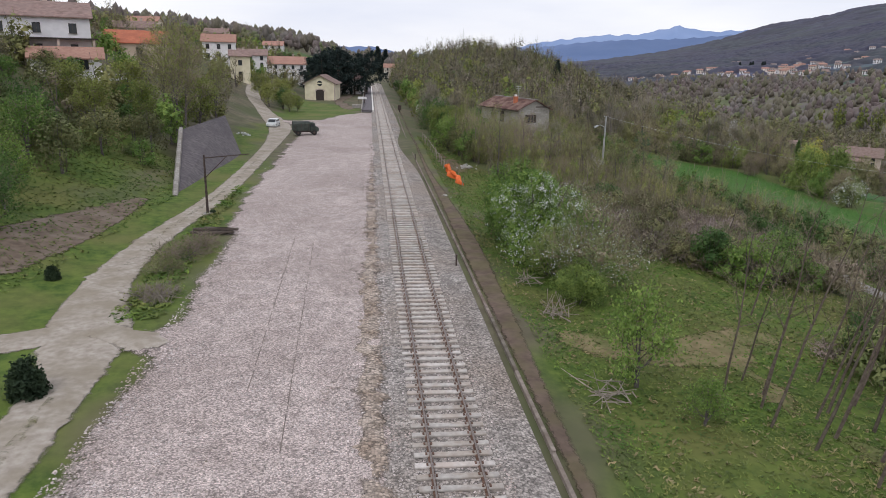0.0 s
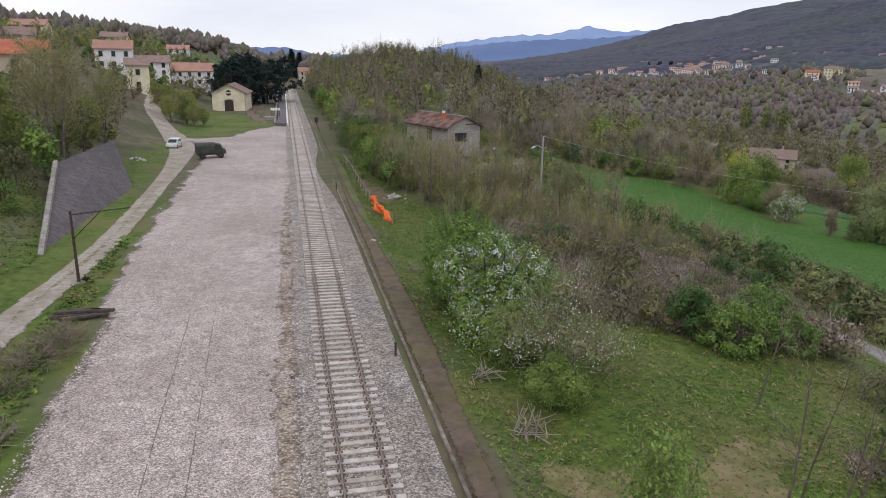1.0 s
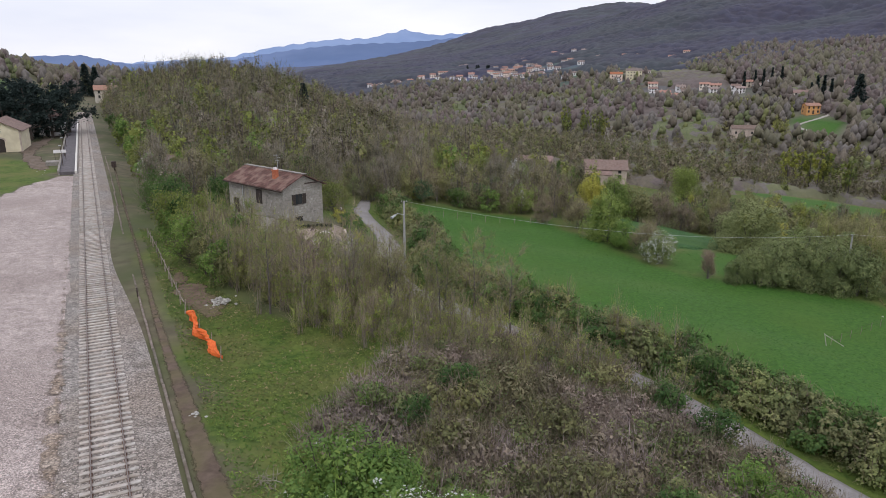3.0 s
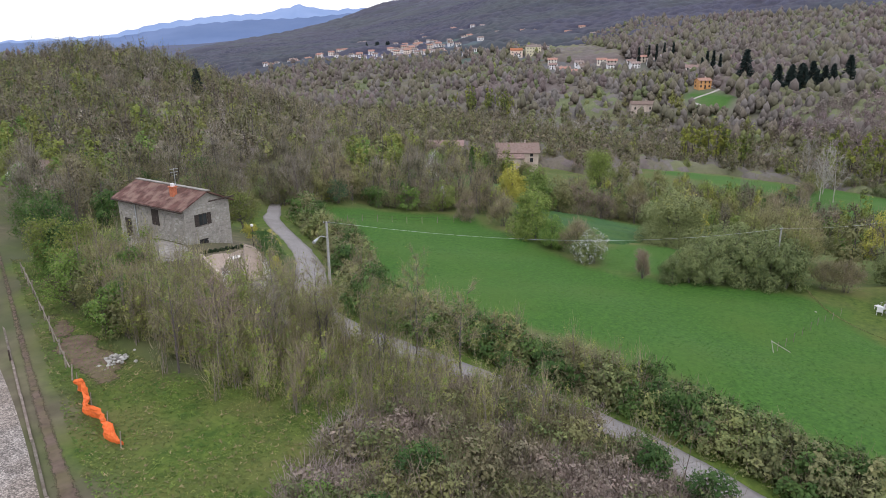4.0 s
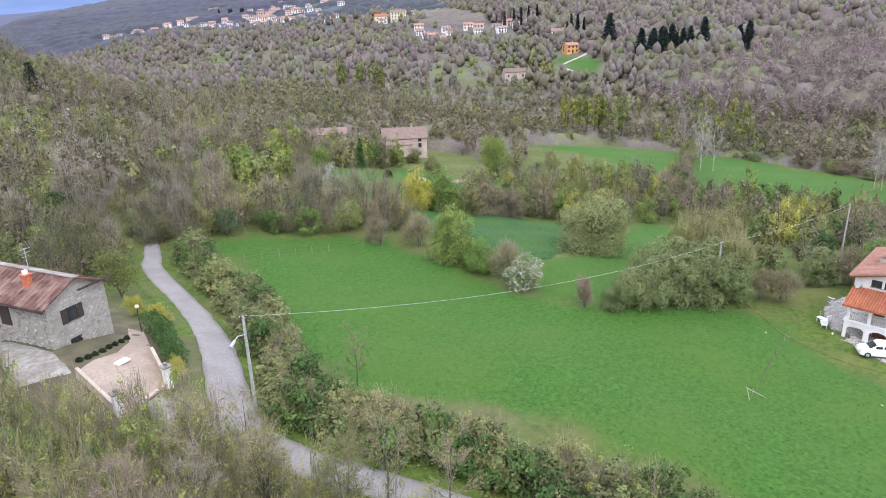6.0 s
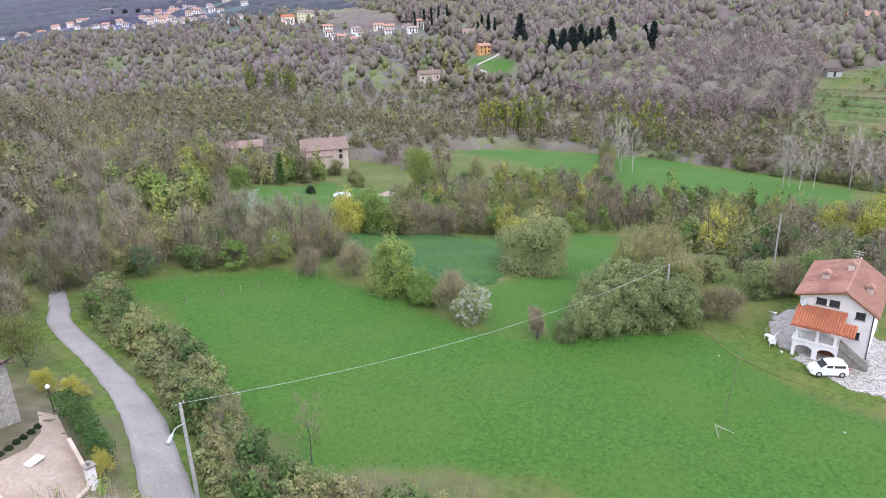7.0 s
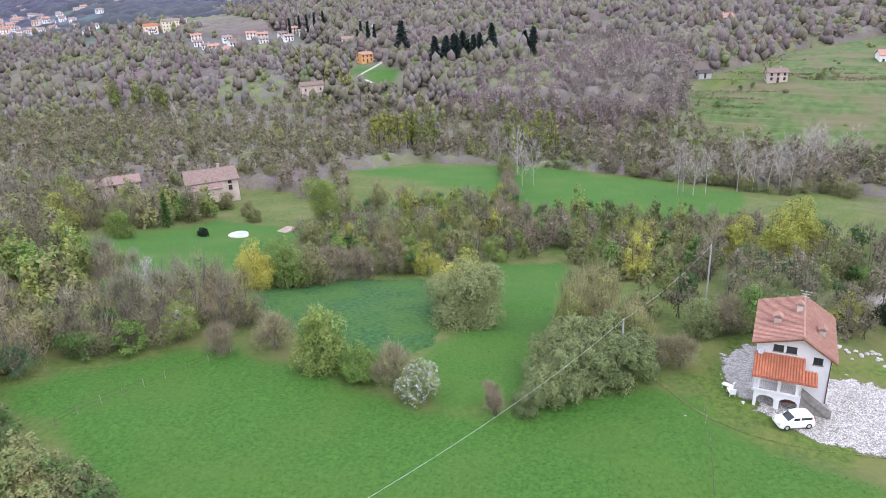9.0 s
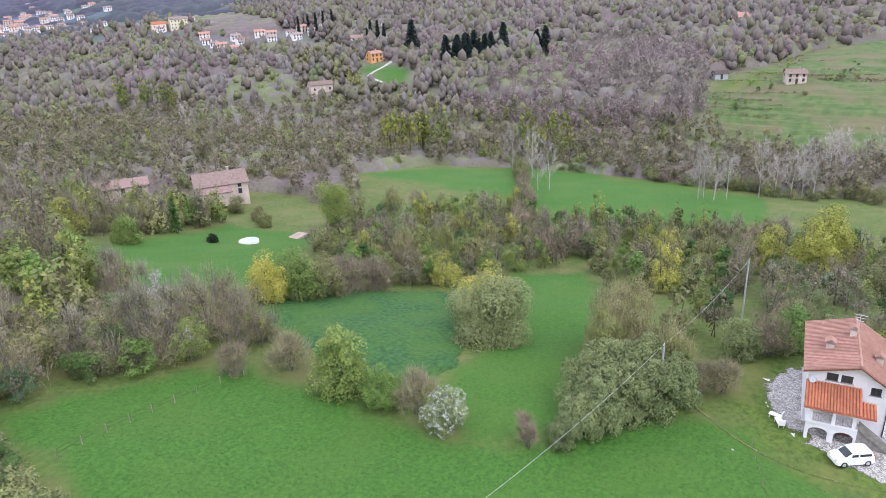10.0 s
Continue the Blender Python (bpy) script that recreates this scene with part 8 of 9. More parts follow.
# far conifers and cypresses
for x, y, s in ((436, 327, 1.3), (441, 325, 1.1), (449, 341, 1.2), (432, 333, 1.0)):
    put(P_CYPRESS, "cypress", x, y, s, "tall dark cypress on the far slope", "tree", 1.0, "far cypresses")
put(P_CONIFER, "conifer", 405, 283, 1.6, "tall dark conifer on the far slope", "tree", 1.0, "far conifers")
for x, y in ((379, 247), (382, 241), (385, 236), (394, 233), (400, 232), (407, 231), (416, 227), (390, 240), (398, 238), (408, 203), (408, 198), (411, 205), (385, 244)):
    put(P_CONIFER, "conifer", x, y, float(rng.uniform(0.9, 1.35)), "dark spruce on the far slope", "tree", 1.0, "far conifers")
for x, y in ((545, 980), (560, 1000), (552, 960), (570, 985), (540, 1000)):
    put(P_CONIFER, "conifer", x, y, 0.95, "dark spruce stand by the town", "tree", 1.0, "town conifers")
for x, y in ((498, 432), (503, 428), (508, 424), (512, 418), (490, 436)):
    put(P_CYPRESS, "cypress", x, y, 1.1, "dark cypress in the town", "tree", 1.0, "far cypresses")
put(P_CONIFER, "conifer", 66, 255, 0.8, "dark conifer above the wood", "tree")
put(P_CONIFER, "conifer", 3, 470, 1.3, "dark conifer on the skyline", "tree")
put(P_CONIFER, "conifer", 8, 474, 1.2, "dark conifer on the skyline", "tree")

# by the station and the yard
for x, y, s in ((-17, 226, 1.0), (-12, 230, 1.1), (-7.5, 236, 0.95), (-20, 232, 0.9), (-3.5, 244, 1.05), (-14, 238, 1.1)):
    put(P_CEDAR, "cedar", x, y, s, "broad dark cedar behind the goods shed", "tree", 0.95, "station cedars")
for x, y, s in ((-22, 160, 0.8), (-20, 157, 0.75), (-24.5, 158, 0.9), (-23, 168, 1.1), (-27, 165, 1.1), (-18.5, 160, 0.65)):
    put(P_LEAFY[:3], "green_shrub", x, y, s, "green shrub beside the station road", "shrub", 1.0, "station shrubs")
for x, y, s in ((-26, 90, 1.2), (-28, 94, 1.3), (-29, 87, 1.1), (-31, 100, 1.3), (-27, 101, 1.2), (-30, 108, 1.2), (-34, 92, 1.2), (-27, 114, 1.0), (-33, 80, 0.9), (-36, 84, 1.0)):
    put(P_BARE[3:] + P_LEAFY[2:3], "budding_tree", x, y, s, "budding tree above the retaining wall", "tree", 1.0, "trees above the wall")
for x, y, s in ((-27, 47, 0.7), (-25.5, 42.5, 0.6), (-29, 52, 0.7), (-31, 60, 0.9), (-33, 66, 0.9), (-35, 58, 0.9)):
    put(P_LEAFY[:2], "green_shrub", x, y, s, "fresh green shrub on the grassy slope", "shrub", 1.0, "slope shrubs")
put(P_CLIPPED, "clipped_bush", -14.9, 23.2, 1.15, "dark green clipped ball-shaped bush", "shrub", 1.05)
put(P_CLIPPED, "clipped_bush", -19.8, 36.6, 0.6, "small dark round bush by the tilled soil", "shrub", 1.1)
put(P_BRAMBLE[2:], "dry_shrub", -13.6, 34.0, 0.75, "dry branching shrub between road and yard", "shrub")
put(P_BRAMBLE[1:2], "dry_shrub", -13.9, 41.5, 0.95, "brown leafless shrub between road and yard", "shrub")
put(P_BRAMBLE[1:2], "dry_shrub", -13.7, 44.0, 0.8, "brown leafless shrub between road and yard", "shrub")
put(P_BRAMBLE[:1], "dry_shrub", -14.6, 38.2, 0.7, "brown leafless shrub between road and yard", "shrub")
put(P_CLIPPED, "low_shrub", -15.1, 54.2, 0.45, "low dark shrub at the mast's foot", "shrub", 0.6)

# ---- yard, roadside and slope: loose things ----
mast = thing("catenary_mast", (-15.35, 53.8, -0.35), "old dark steel mast with a bracket arm", "mast")
bm = bmesh.new()
rod(bm, (0, 0, -0.3), (0.0, 0, 4.7), 0.12, 0.08, 6)
part("shaft", bm, M_STEEL, mast)
bm = bmesh.new()
rod(bm, (0, 0, 4.45), (3.4, 0.3, 4.75), 0.05, 0.04)
part("arm", bm, M_STEEL, mast)
bm = bmesh.new()
rod(bm, (0, 0, 2.9), (1.7, 0.15, 4.6), 0.035, 0.035)
part("stay", bm, M_STEEL, mast)
part("footing", boxes((-0.35, 0.35, -0.35, 0.35, -0.3, 0.12), bevel=0.03), M_CONCRETE, mast)

wall = thing("retaining_wall", (0, 0, 0), "dark purple-grey battered stone retaining wall with a pale coping", "wall")
A, B, C, D = Vector((-19.6, 60.5, -0.4)), Vector((-18.6, 88, -0.5)), Vector((-22.8, 100, 3.6)), Vector((-24.4, 82.5, 3.3))
bm = bmesh.new()
n_in = (B - A).cross(D - A).normalized() * -0.6
vs = [bm.verts.new(p) for p in (A, B, C, D, A + n_in, B + n_in, C + n_in, D + n_in)]
for f in ((0, 1, 2, 3), (7, 6, 5, 4), (0, 4, 5, 1), (1, 5, 6, 2), (2, 6, 7, 3), (3, 7, 4, 0)):
    bm.faces.new([vs[i] for i in f])
bmesh.ops.recalc_face_normals(bm, faces=bm.faces[:])
part("wall_body", bm, M_WALLSTONE, wall)
bm = bmesh.new()
rod(bm, A + Vector((0, 0, 0.05)), D + Vector((0, 0, 0.08)), 0.28, 0.28, 5)
part("coping", bm, M_CONCRETE, wall, "pale concrete coping along the sloping edge")

for k, (x, y, a) in enumerate(((-13.9, 47.2, 8), (-13.6, 47.6, -5), (-13.3, 46.9, 14), (-13.7, 47.3, 3), (-13.0, 47.4, -10))):
    lg = thing("old_sleeper", Matrix.Translation((x, y, -0.22 + (0.18 if k > 2 else 0))) @ Matrix.Rotation(radians(a), 4, "Z"), "dark rotting timber sleeper in a pile", "timber", "sleeper pile")
    part("timber", boxes((-1.2, 1.2, -0.12, 0.12, 0, 0.16), bevel=0.02), M_BARKDARK, lg)

# parked vehicles
def car(name, m, paint, label, length=3.9, width=1.65, height=1.45):
    """A small hatchback: body with bonnet and cabin, glass, lamps and wheels; nose to +x."""
    ob = thing(name, m, label, "car")
    L, W, H = length / 2, width / 2, height
    def hull(profile, half, inset, mat, nm, parent):
        bm = bmesh.new()
        rings = []
        for yy, k in ((-half, inset), (-half + 0.12, 1.0), (half - 0.12, 1.0), (half, inset)):
            cx = sum(p[0] for p in profile) / len(profile)
            cz = sum(p[1] for p in profile) / len(profile)
            rings.append([bm.verts.new((cx + (x - cx) * k, yy, cz + (z - cz) * k)) for x, z in profile])
        n = len(profile)
        for a in range(3):
            for i in range(n):
                bm.faces.new((rings[a][i], rings[a][(i + 1) % n], rings[a + 1][(i + 1) % n], rings[a + 1][i]))
        bm.faces.new(rings[0][::-1])
        bm.faces.new(rings[3])
        bmesh.ops.recalc_face_normals(bm, faces=bm.faces[:])
        return part(nm, bm, mat, parent)
    hull([(-L, 0.32), (-L + 0.04, 0.75), (-L + 0.12, 0.92), (L - 1.05, 0.92), (L - 0.25, 0.78), (L, 0.6), (L, 0.32), (L - 0.2, 0.22), (-L + 0.2, 0.22)], W, 0.93, paint, "body", ob)
    hull([(-L + 0.1, 0.9), (-L + 0.28, H - 0.1), (-L + 0.6, H), (L - 1.9, H), (L - 1.5, H - 0.08), (L - 0.85, 0.9)], W - 0.08, 0.9, paint, "cabin", ob)
    bm = bmesh.new()
    prism(bm, [(L - 1.46, H - 0.13), (L - 0.9, 0.93), (L - 0.86, 0.96), (L - 1.42, H - 0.08)], "y", -W + 0.22, W - 0.22)
    part("windscreen", bm, M_GLASS, ob)
    bm = bmesh.new()
    prism(bm, [(-L + 0.12, 0.97), (-L + 0.29, H - 0.13), (-L + 0.25, H - 0.13), (-L + 0.08, 0.97)], "y", -W + 0.25, W - 0.25)
    part("rear_window", bm, M_GLASS, ob)
    for s in (-1, 1):
        for x0, x1 in ((-L + 0.4, -0.28), (-0.18, L - 1.35)):
            part("side_window", boxes((x0, x1, s * (W - 0.1) - 0.02, s * (W - 0.1) + 0.04, 0.97, H - 0.16), bevel=0.03), M_GLASS, ob)
        part("headlight", boxes((L - 0.22, L - 0.02, s * (W - 0.28) - 0.14, s * (W - 0.28) + 0.14, 0.6, 0.74), bevel=0.03), M_GALV, ob)
        part("tail_lamp", boxes((-L - 0.01, -L + 0.1, s * (W - 0.2) - 0.09, s * (W - 0.2) + 0.09, 0.68, 0.95), bevel=0.02), M_RED, ob)
        part("wing_mirror", boxes((L - 1.35, L - 1.22, s * W - 0.02 if s > 0 else -W - 0.14, s * W + 0.14 if s > 0 else -W + 0.02, 0.93, 1.05), bevel=0.02), paint, ob)
        for x in (-L + 0.68, L - 0.72):
            bm = bmesh.new()
            rod(bm, (x, s * (W - 0.2), 0.3), (x, s * (W + 0.01), 0.3), 0.3, 0.3, 14)
            wh = part("wheel", bm, M_BLACK, ob)
            bm = bmesh.new()
            rod(bm, (x, s * (W - 0.01), 0.3), (x, s * (W + 0.02), 0.3), 0.19, 0.17, 10)
            part("rim", bm, M_GALV, wh)
    for x in (L + 0.005, -L - 0.015):
        part("number_plate", boxes((x - 0.01, x + 0.01, -0.25, 0.25, 0.42, 0.52)), M_WHITE, ob)
    return ob


car("white_car", Matrix.Translation((78.9, 57.0, VZ + 0.1)) @ Matrix.Rotation(radians(120), 4, "Z"), M_CARWHITE, "small white hatchback parked before the villa", 3.55, 1.58, 1.42)
car("pale_car", Matrix.Translation((-19.4, 123.5, -0.25)) @ Matrix.Rotation(radians(-95), 4, "Z"), M_CARGREY, "small pale car parked on the dirt road")
car("hillside_car", Matrix.Translation((-41, 112, ground(-41, 112))) @ Matrix.Rotation(radians(20), 4, "Z"), M_CARWHITE, "white car parked on the hillside drive")

truck = thing("covered_truck", Matrix.Translation((-12.8, 111, -0.2)) @ Matrix.Rotation(radians(12), 4, "Z"), "short dark green canvas-covered truck parked in the yard", "truck")
part("chassis", boxes((-1.85, 1.8, -0.85, 0.85, 0.5, 0.75), bevel=0.03), M_STEEL, truck)
bm = bmesh.new()
prism(bm, [(-1.05, 0.75), (1.05, 0.75), (1.05, 1.8), (0.85, 2.05), (0.4, 2.14), (-0.4, 2.14), (-0.85, 2.05), (-1.05, 1.8)], "x", -1.9, 0.7)
cover_ob = part("canvas_cover", bm, M_TRUCK, truck, "dark green tarpaulin cover")
for x in (-1.6, -0.6, 0.4):
    part("hoop", boxes((x - 0.03, x + 0.03, -1.08, -1.05, 0.8, 1.8), (x - 0.03, x + 0.03, 1.05, 1.08, 0.8, 1.8)), M_STEEL, cover_ob)
bm = bmesh.new()
prism(bm, [(0.76, 0.6), (2.05, 0.6), (2.1, 0.9), (2.0, 1.25), (1.6, 1.33), (1.38, 1.95), (0.76, 1.98)], "y", -0.95, 0.95)
cab = part("cab", bm, M_TRUCK, truck)
part("windscreen", boxes((1.44, 1.56, -0.8, 0.8, 1.4, 1.82)), M_GLASS, cab)
for k in (-1, 1):
    part("side_window", boxes((0.9, 1.3, k * 0.95 - 0.02, k * 0.95 + 0.02, 1.35, 1.8)), M_GLASS, cab)
    part("headlight", boxes((2.04, 2.12, k * 0.68 - 0.12, k * 0.68 + 0.12, 0.85, 1.05), bevel=0.02), M_GALV, cab)
for x in (-1.15, 1.35):
    for k in (-1, 1):
        bm = bmesh.new()
        rod(bm, (x, k * 0.68, 0.42), (x, k * 0.98, 0.42), 0.42, 0.42, 14)
        wheel = part("wheel", bm, M_BLACK, truck)
        bm = bmesh.new()
        rod(bm, (x, k * 0.95, 0.42), (x, k * 1.0, 0.42), 0.2, 0.18, 10)
        part("rim", bm, M_STEEL, wheel)

# orange safety netting sagging between stakes
net = thing("safety_netting", (0, 0, 0), "sagging bright orange plastic safety netting on stakes", "fence")
pts = spline([(6.1, 77.4, 0.9), (6.35, 75.6, 1.1), (6.2, 74.0, 0.8), (6.6, 72.4, 1.0), (6.75, 70.8, 0.75), (7.0, 69.6, 0.6)], 0.4)
rows = 7
V, F = [], []
rng = np.random.default_rng(4)
for i, (x, y, h) in enumerate(pts):
    for k in range(rows):
        f = k / (rows - 1)
        V.append((x + 0.22 * math.sin(i * 1.3 + k) * f + (1 - f) * 0.3 * math.sin(i * 0.7), y, ground(x, y) + 0.05 + h * f * (0.85 + 0.15 * math.sin(i * 0.9)) + 0.3 * math.sin(i * 0.8) * (f - 0.5) * 0.3))
for i in range(len(pts) - 1):
    for k in range(rows - 1):
        a = i * rows + k
        F.append((a, a + 1, a + rows + 1, a + rows))
me = arrays("netting", V, F, M_NET)
nt_ob = part_mesh("netting", me, None, net)
sol = nt_ob.modifiers.new("thickness", "SOLIDIFY")
sol.thickness = 0.03
for x, y, h in ((6.1, 77.5, 1.2), (6.4, 74.6, 1.1), (6.8, 71.8, 1.1), (7.0, 69.4, 1.0)):
    bm = bmesh.new()
    rod(bm, (x, y, ground(x, y) - 0.2), (x + 0.1, y, ground(x, y) + h), 0.035, 0.03, 5)
    part("stake", bm, M_WOODGREY, net)
# old fence of leaning poles beyond it
fence = thing("old_fence", (0, 0, 0), "broken grey wooden fence leaning along the railway bank", "fence")
for k in range(12):
    y = 79 + k * 2.3
    x = 6.0 - 0.05 * k
    bm = bmesh.new()
    rod(bm, (x, y, ground(x, y) - 0.2), (x + rng.uniform(-0.15, 0.15), y + rng.uniform(-0.2, 0.2), ground(x, y) + 1.15), 0.06, 0.05, 5)
    part("fence_post", bm, M_WOODGREY, fence)
    if k < 11:
        bm = bmesh.new()
        rod(bm, (x, y, ground(x, y) + 0.95 + rng.uniform(-0.1, 0.05)), (x - 0.05, y + 2.3, ground(x, y + 2.3) + 0.95 + rng.uniform(-0.15, 0.1)), 0.045, 0.035, 5)
        part("fence_rail", bm, M_WOODGREY, fence)

# heaps
def rock(rng, size):
    bm = bmesh.new()
    bmesh.ops.create_icosphere(bm, subdivisions=1, radius=size)
    for v in bm.verts:
        v.co = Vector((v.co.x * rng.uniform(0.7, 1.3), v.co.y * rng.uniform(0.7, 1.3), v.co.z * rng.uniform(0.5, 0.9)))
    return bm


def stones(name, cx, cy, spread_x, spread_y, n, size, mat, label, pile=0.5, seed=1):
    """A heap: each stone is a piece of its own; alike stones share a few meshes."""
    rng = np.random.default_rng(seed)
    heap = thing(name, (cx, cy, ground(cx, cy)), label, "stones")
    shapes = []
    for k in range(5):
        me = bpy.data.meshes.new("stone")
        bm = rock(rng, size)
        bm.to_mesh(me)
        bm.free()
        me.materials.append(mat)
        shapes.append(me)
    for k in range(n):
        x, y = rng.normal(0, spread_x), rng.normal(0, spread_y)
        s = new("stone", shapes[k % 5])
        s.parent = heap
        z = ground(cx + x, cy + y) - ground(cx, cy) + max(0, pile * (1 - math.hypot(x / spread_x, y / spread_y) / 2)) * rng.uniform(0.2, 1)
        s.location, s.rotation_euler, s.scale = (x, y, z), (0, 0, rng.uniform(0, 6.28)), [rng.uniform(0.7, 1.5)] * 3
    return heap


stones("rubble_heap", 8.9, 80.6, 0.5, 0.45, 44, 0.13, surface("pale_rubble", (0.33, 0.32, 0.30), (0.48, 0.47, 0.45), 3.0, 0.9, 0.01, None, 1, 1, 0.2), "heap of pale broken masonry on the bank", 0.6, 2)
stones("rock_border", 97, 49, 1.2, 3.5, 22, 0.24, bpy.data.materials["pale_rubble"], "pale boulders behind the villa", 0.2, 3)


def sticks(name, cx, cy, r, n, length, mat, label, seed, flat=0.35, thick=0.025):
    """A brushwood pile: each stick a piece."""
    rng = np.random.default_rng(seed)
    pile = thing(name, (cx, cy, ground(cx, cy)), label, "brushwood")
    for k in range(n):
        p = Vector((rng.normal(0, r * 0.4), rng.normal(0, r * 0.4), rng.uniform(0.05, 0.5)))
        d = Vector((rng.normal(0, 1), rng.normal(0, 1), abs(rng.normal(0, flat)))).normalized() * length * rng.uniform(0.5, 1.2)
        bm = bmesh.new()
        rod(bm, p - d / 2, p + d / 2, thick * rng.uniform(0.8, 1.8), thick * 0.5, 4)
        part("stick", bm, mat, pile)
    return pile


sticks("brushwood_pile", 6.6, 22.6, 1.2, 26, 1.8, M_WOODGREY, "fallen grey branches beside the edging", 5)
sticks("brushwood_pile", 7.0, 31.5, 0.9, 34, 1.7, M_WOODGREY, "grey dead wood stacked under the shrub", 6, 1.2)
sticks("brushwood_pile", 6.4, 53.8, 0.5, 26, 1.2, M_TWIGPALE, "bundle of pale dry stems by the path", 7, 1.5, 0.014)
sticks("brushwood_pile", 6.4, 36.6, 0.8, 20, 1.4, M_WOODGREY, "dead branches beside the hawthorn", 8, 0.8)
sticks("brushwood_pile", -13.3, 33.2, 0.9, 30, 1.3, M_WOODGREY, "dry cut branches on the verge", 9, 1.0, 0.018)
stones("pale_litter", 4.3, 61.3, 0.3, 0.3, 9, 0.1, bpy.data.materials["pale_rubble"], "scatter of pale stones on the grass", 0.1, 10)
for x, y in ((-2.19, 38.9), (-2.92, 30.6), (-2.14, 25.7), (-2.2, 48.2), (-2.3, 20.5)):
    stones("pale_stone_patch", x, y, 0.22, 0.14, 12, 0.06, bpy.data.materials["pale_rubble"], "patch of whitish broken stone on the ballast", 0.03, int(y))
stones("white_flower_clump", -21.7, 107.6, 0.5, 0.4, 24, 0.16, M_BLOSSOM, "clump of white flowers on the verge", 0.4, 11)

# poles, wire and lane lamp
def pole(name, x, y, top, label, r=0.13):
    zb = ground(x, y)
    ob = thing(name, (x, y, zb), label, "utility pole", "overhead line")
    bm = bmesh.new()
    rod(bm, (0, 0, -0.5), (0, 0, top - zb), r, r * 0.65, 8)
    part("shaft", bm, M_POLE, ob)
    part("insulator_bracket", boxes((-0.3, 0.3, -0.03, 0.03, top - zb - 0.12, top - zb - 0.05)), M_STEEL, ob)
    for u in (-0.25, 0.25):
        bm = bmesh.new()
        rod(bm, (u, 0, top - zb - 0.05), (u, 0, top - zb + 0.08), 0.04, 0.025, 6)
        part("insulator", bm, M_GALV, ob)
    return ob


P1, P2, P3 = (27.35, 85.3, 5.3), (80.2, 73.9, -1.5), (109, 68.3, -2.7)
lane_pole = pole("lane_pole", *P1, "concrete pole with a street lamp beside the lane", 0.15)
zb = ground(P1[0], P1[1])
bm = bmesh.new()
rod(bm, (0, 0, P1[2] - zb - 1.4), (-0.9, -0.6, P1[2] - zb - 1.0), 0.035, 0.035)
rod(bm, (-0.9, -0.6, P1[2] - zb - 1.0), (-1.35, -0.9, P1[2] - zb - 1.1), 0.035, 0.035)
arm = part("lamp_arm", bm, M_GALV, lane_pole)
bm = bmesh.new()
rod(bm, (-1.3, -0.87, P1[2] - zb - 1.1), (-1.85, -1.25, P1[2] - zb - 1.25), 0.1, 0.14, 8)
part("lamp_head", bm, M_GALV, arm)
pole("field_pole", *P2, "concrete power pole standing in the hedge")
pole("far_pole", *P3, "concrete power pole beyond the villa")
for a, b, sag in ((P1, P2, 1.6), (P2, P3, 0.7)):
    cu = bpy.data.curves.new("overhead_cable", "CURVE")
    cu.dimensions, cu.bevel_depth, cu.bevel_resolution = "3D", 0.009, 1
    sp = cu.splines.new("POLY")
    sp.points.add(30)
    for i, pt in enumerate(sp.points):
        k = i / 30
        pt.co = (*(a[c] + (b[c] - a[c]) * k for c in range(2)), a[2] + (b[2] - a[2]) * k - sag * 4 * k * (1 - k), 1)
    cu.materials.append(M_WIRE)
    tagged(new("overhead_cable", cu), "single pale overhead power cable", "cable", "overhead line")

# field things: posts of the meadow fence, a broken goal of stakes
line = spline([(66.5, 116.2, 0), (62, 117.6, 0), (57, 118.6, 0), (51, 118.4, 0), (46, 118.2, 0)], 0.8)
fence = thing("meadow_fence", (0, 0, 0), "thin line of wooden stakes with wire across the meadow", "fence")
for k in range(0, len(line), 3):
    x, y = line[k][:2]
    bm = bmesh.new()
    rod(bm, (x, y, ground(x, y) - 0.2), (x, y, ground(x, y) + 1.0), 0.05, 0.04, 5)
    part("fence_stake", bm, M_WOODGREY, fence)
for hgt in (0.5, 0.9):
    bm = bmesh.new()
    for k in range(len(line) - 1):
        (x, y), (u, v) = line[k][:2], line[k + 1][:2]
        rod(bm, (x, y, ground(x, y) + hgt), (u, v, ground(u, v) + hgt), 0.012, 0.012, 3)
    part("fence_wire", bm, M_STEEL, fence)
lawn_line = spline([(78.2, 65.0, 0), (73, 64.2, 0), (68.5, 63.4, 0), (64.3, 62.8, 0), (60.6, 62.3, 0)], 1.9)
lawn_fence = thing("lawn_fence", (0, 0, 0), "old wire fence on thin stakes between lawn and meadow", "fence")
for x, y in lawn_line[:, :2]:
    bm = bmesh.new()
    rod(bm, (x, y, ground(x, y) - 0.2), (x + 0.05, y, ground(x, y) + 0.85), 0.03, 0.025, 5)
    part("fence_stake", bm, M_WOODGREY, lawn_fence)
for hgt in (0.35, 0.75):
    bm = bmesh.new()
    for (x, y), (u, v) in zip(lawn_line[:-1, :2], lawn_line[1:, :2]):
        rod(bm, (x, y, ground(x, y) + hgt), (u, v, ground(u, v) + hgt), 0.008, 0.008, 3)
    part("fence_wire", bm, M_STEEL, lawn_fence)
stk = thing("broken_stakes", (59.8, 62.2, ground(59.8, 62.2)), "pale broken wooden stakes lying in the meadow", "stakes")
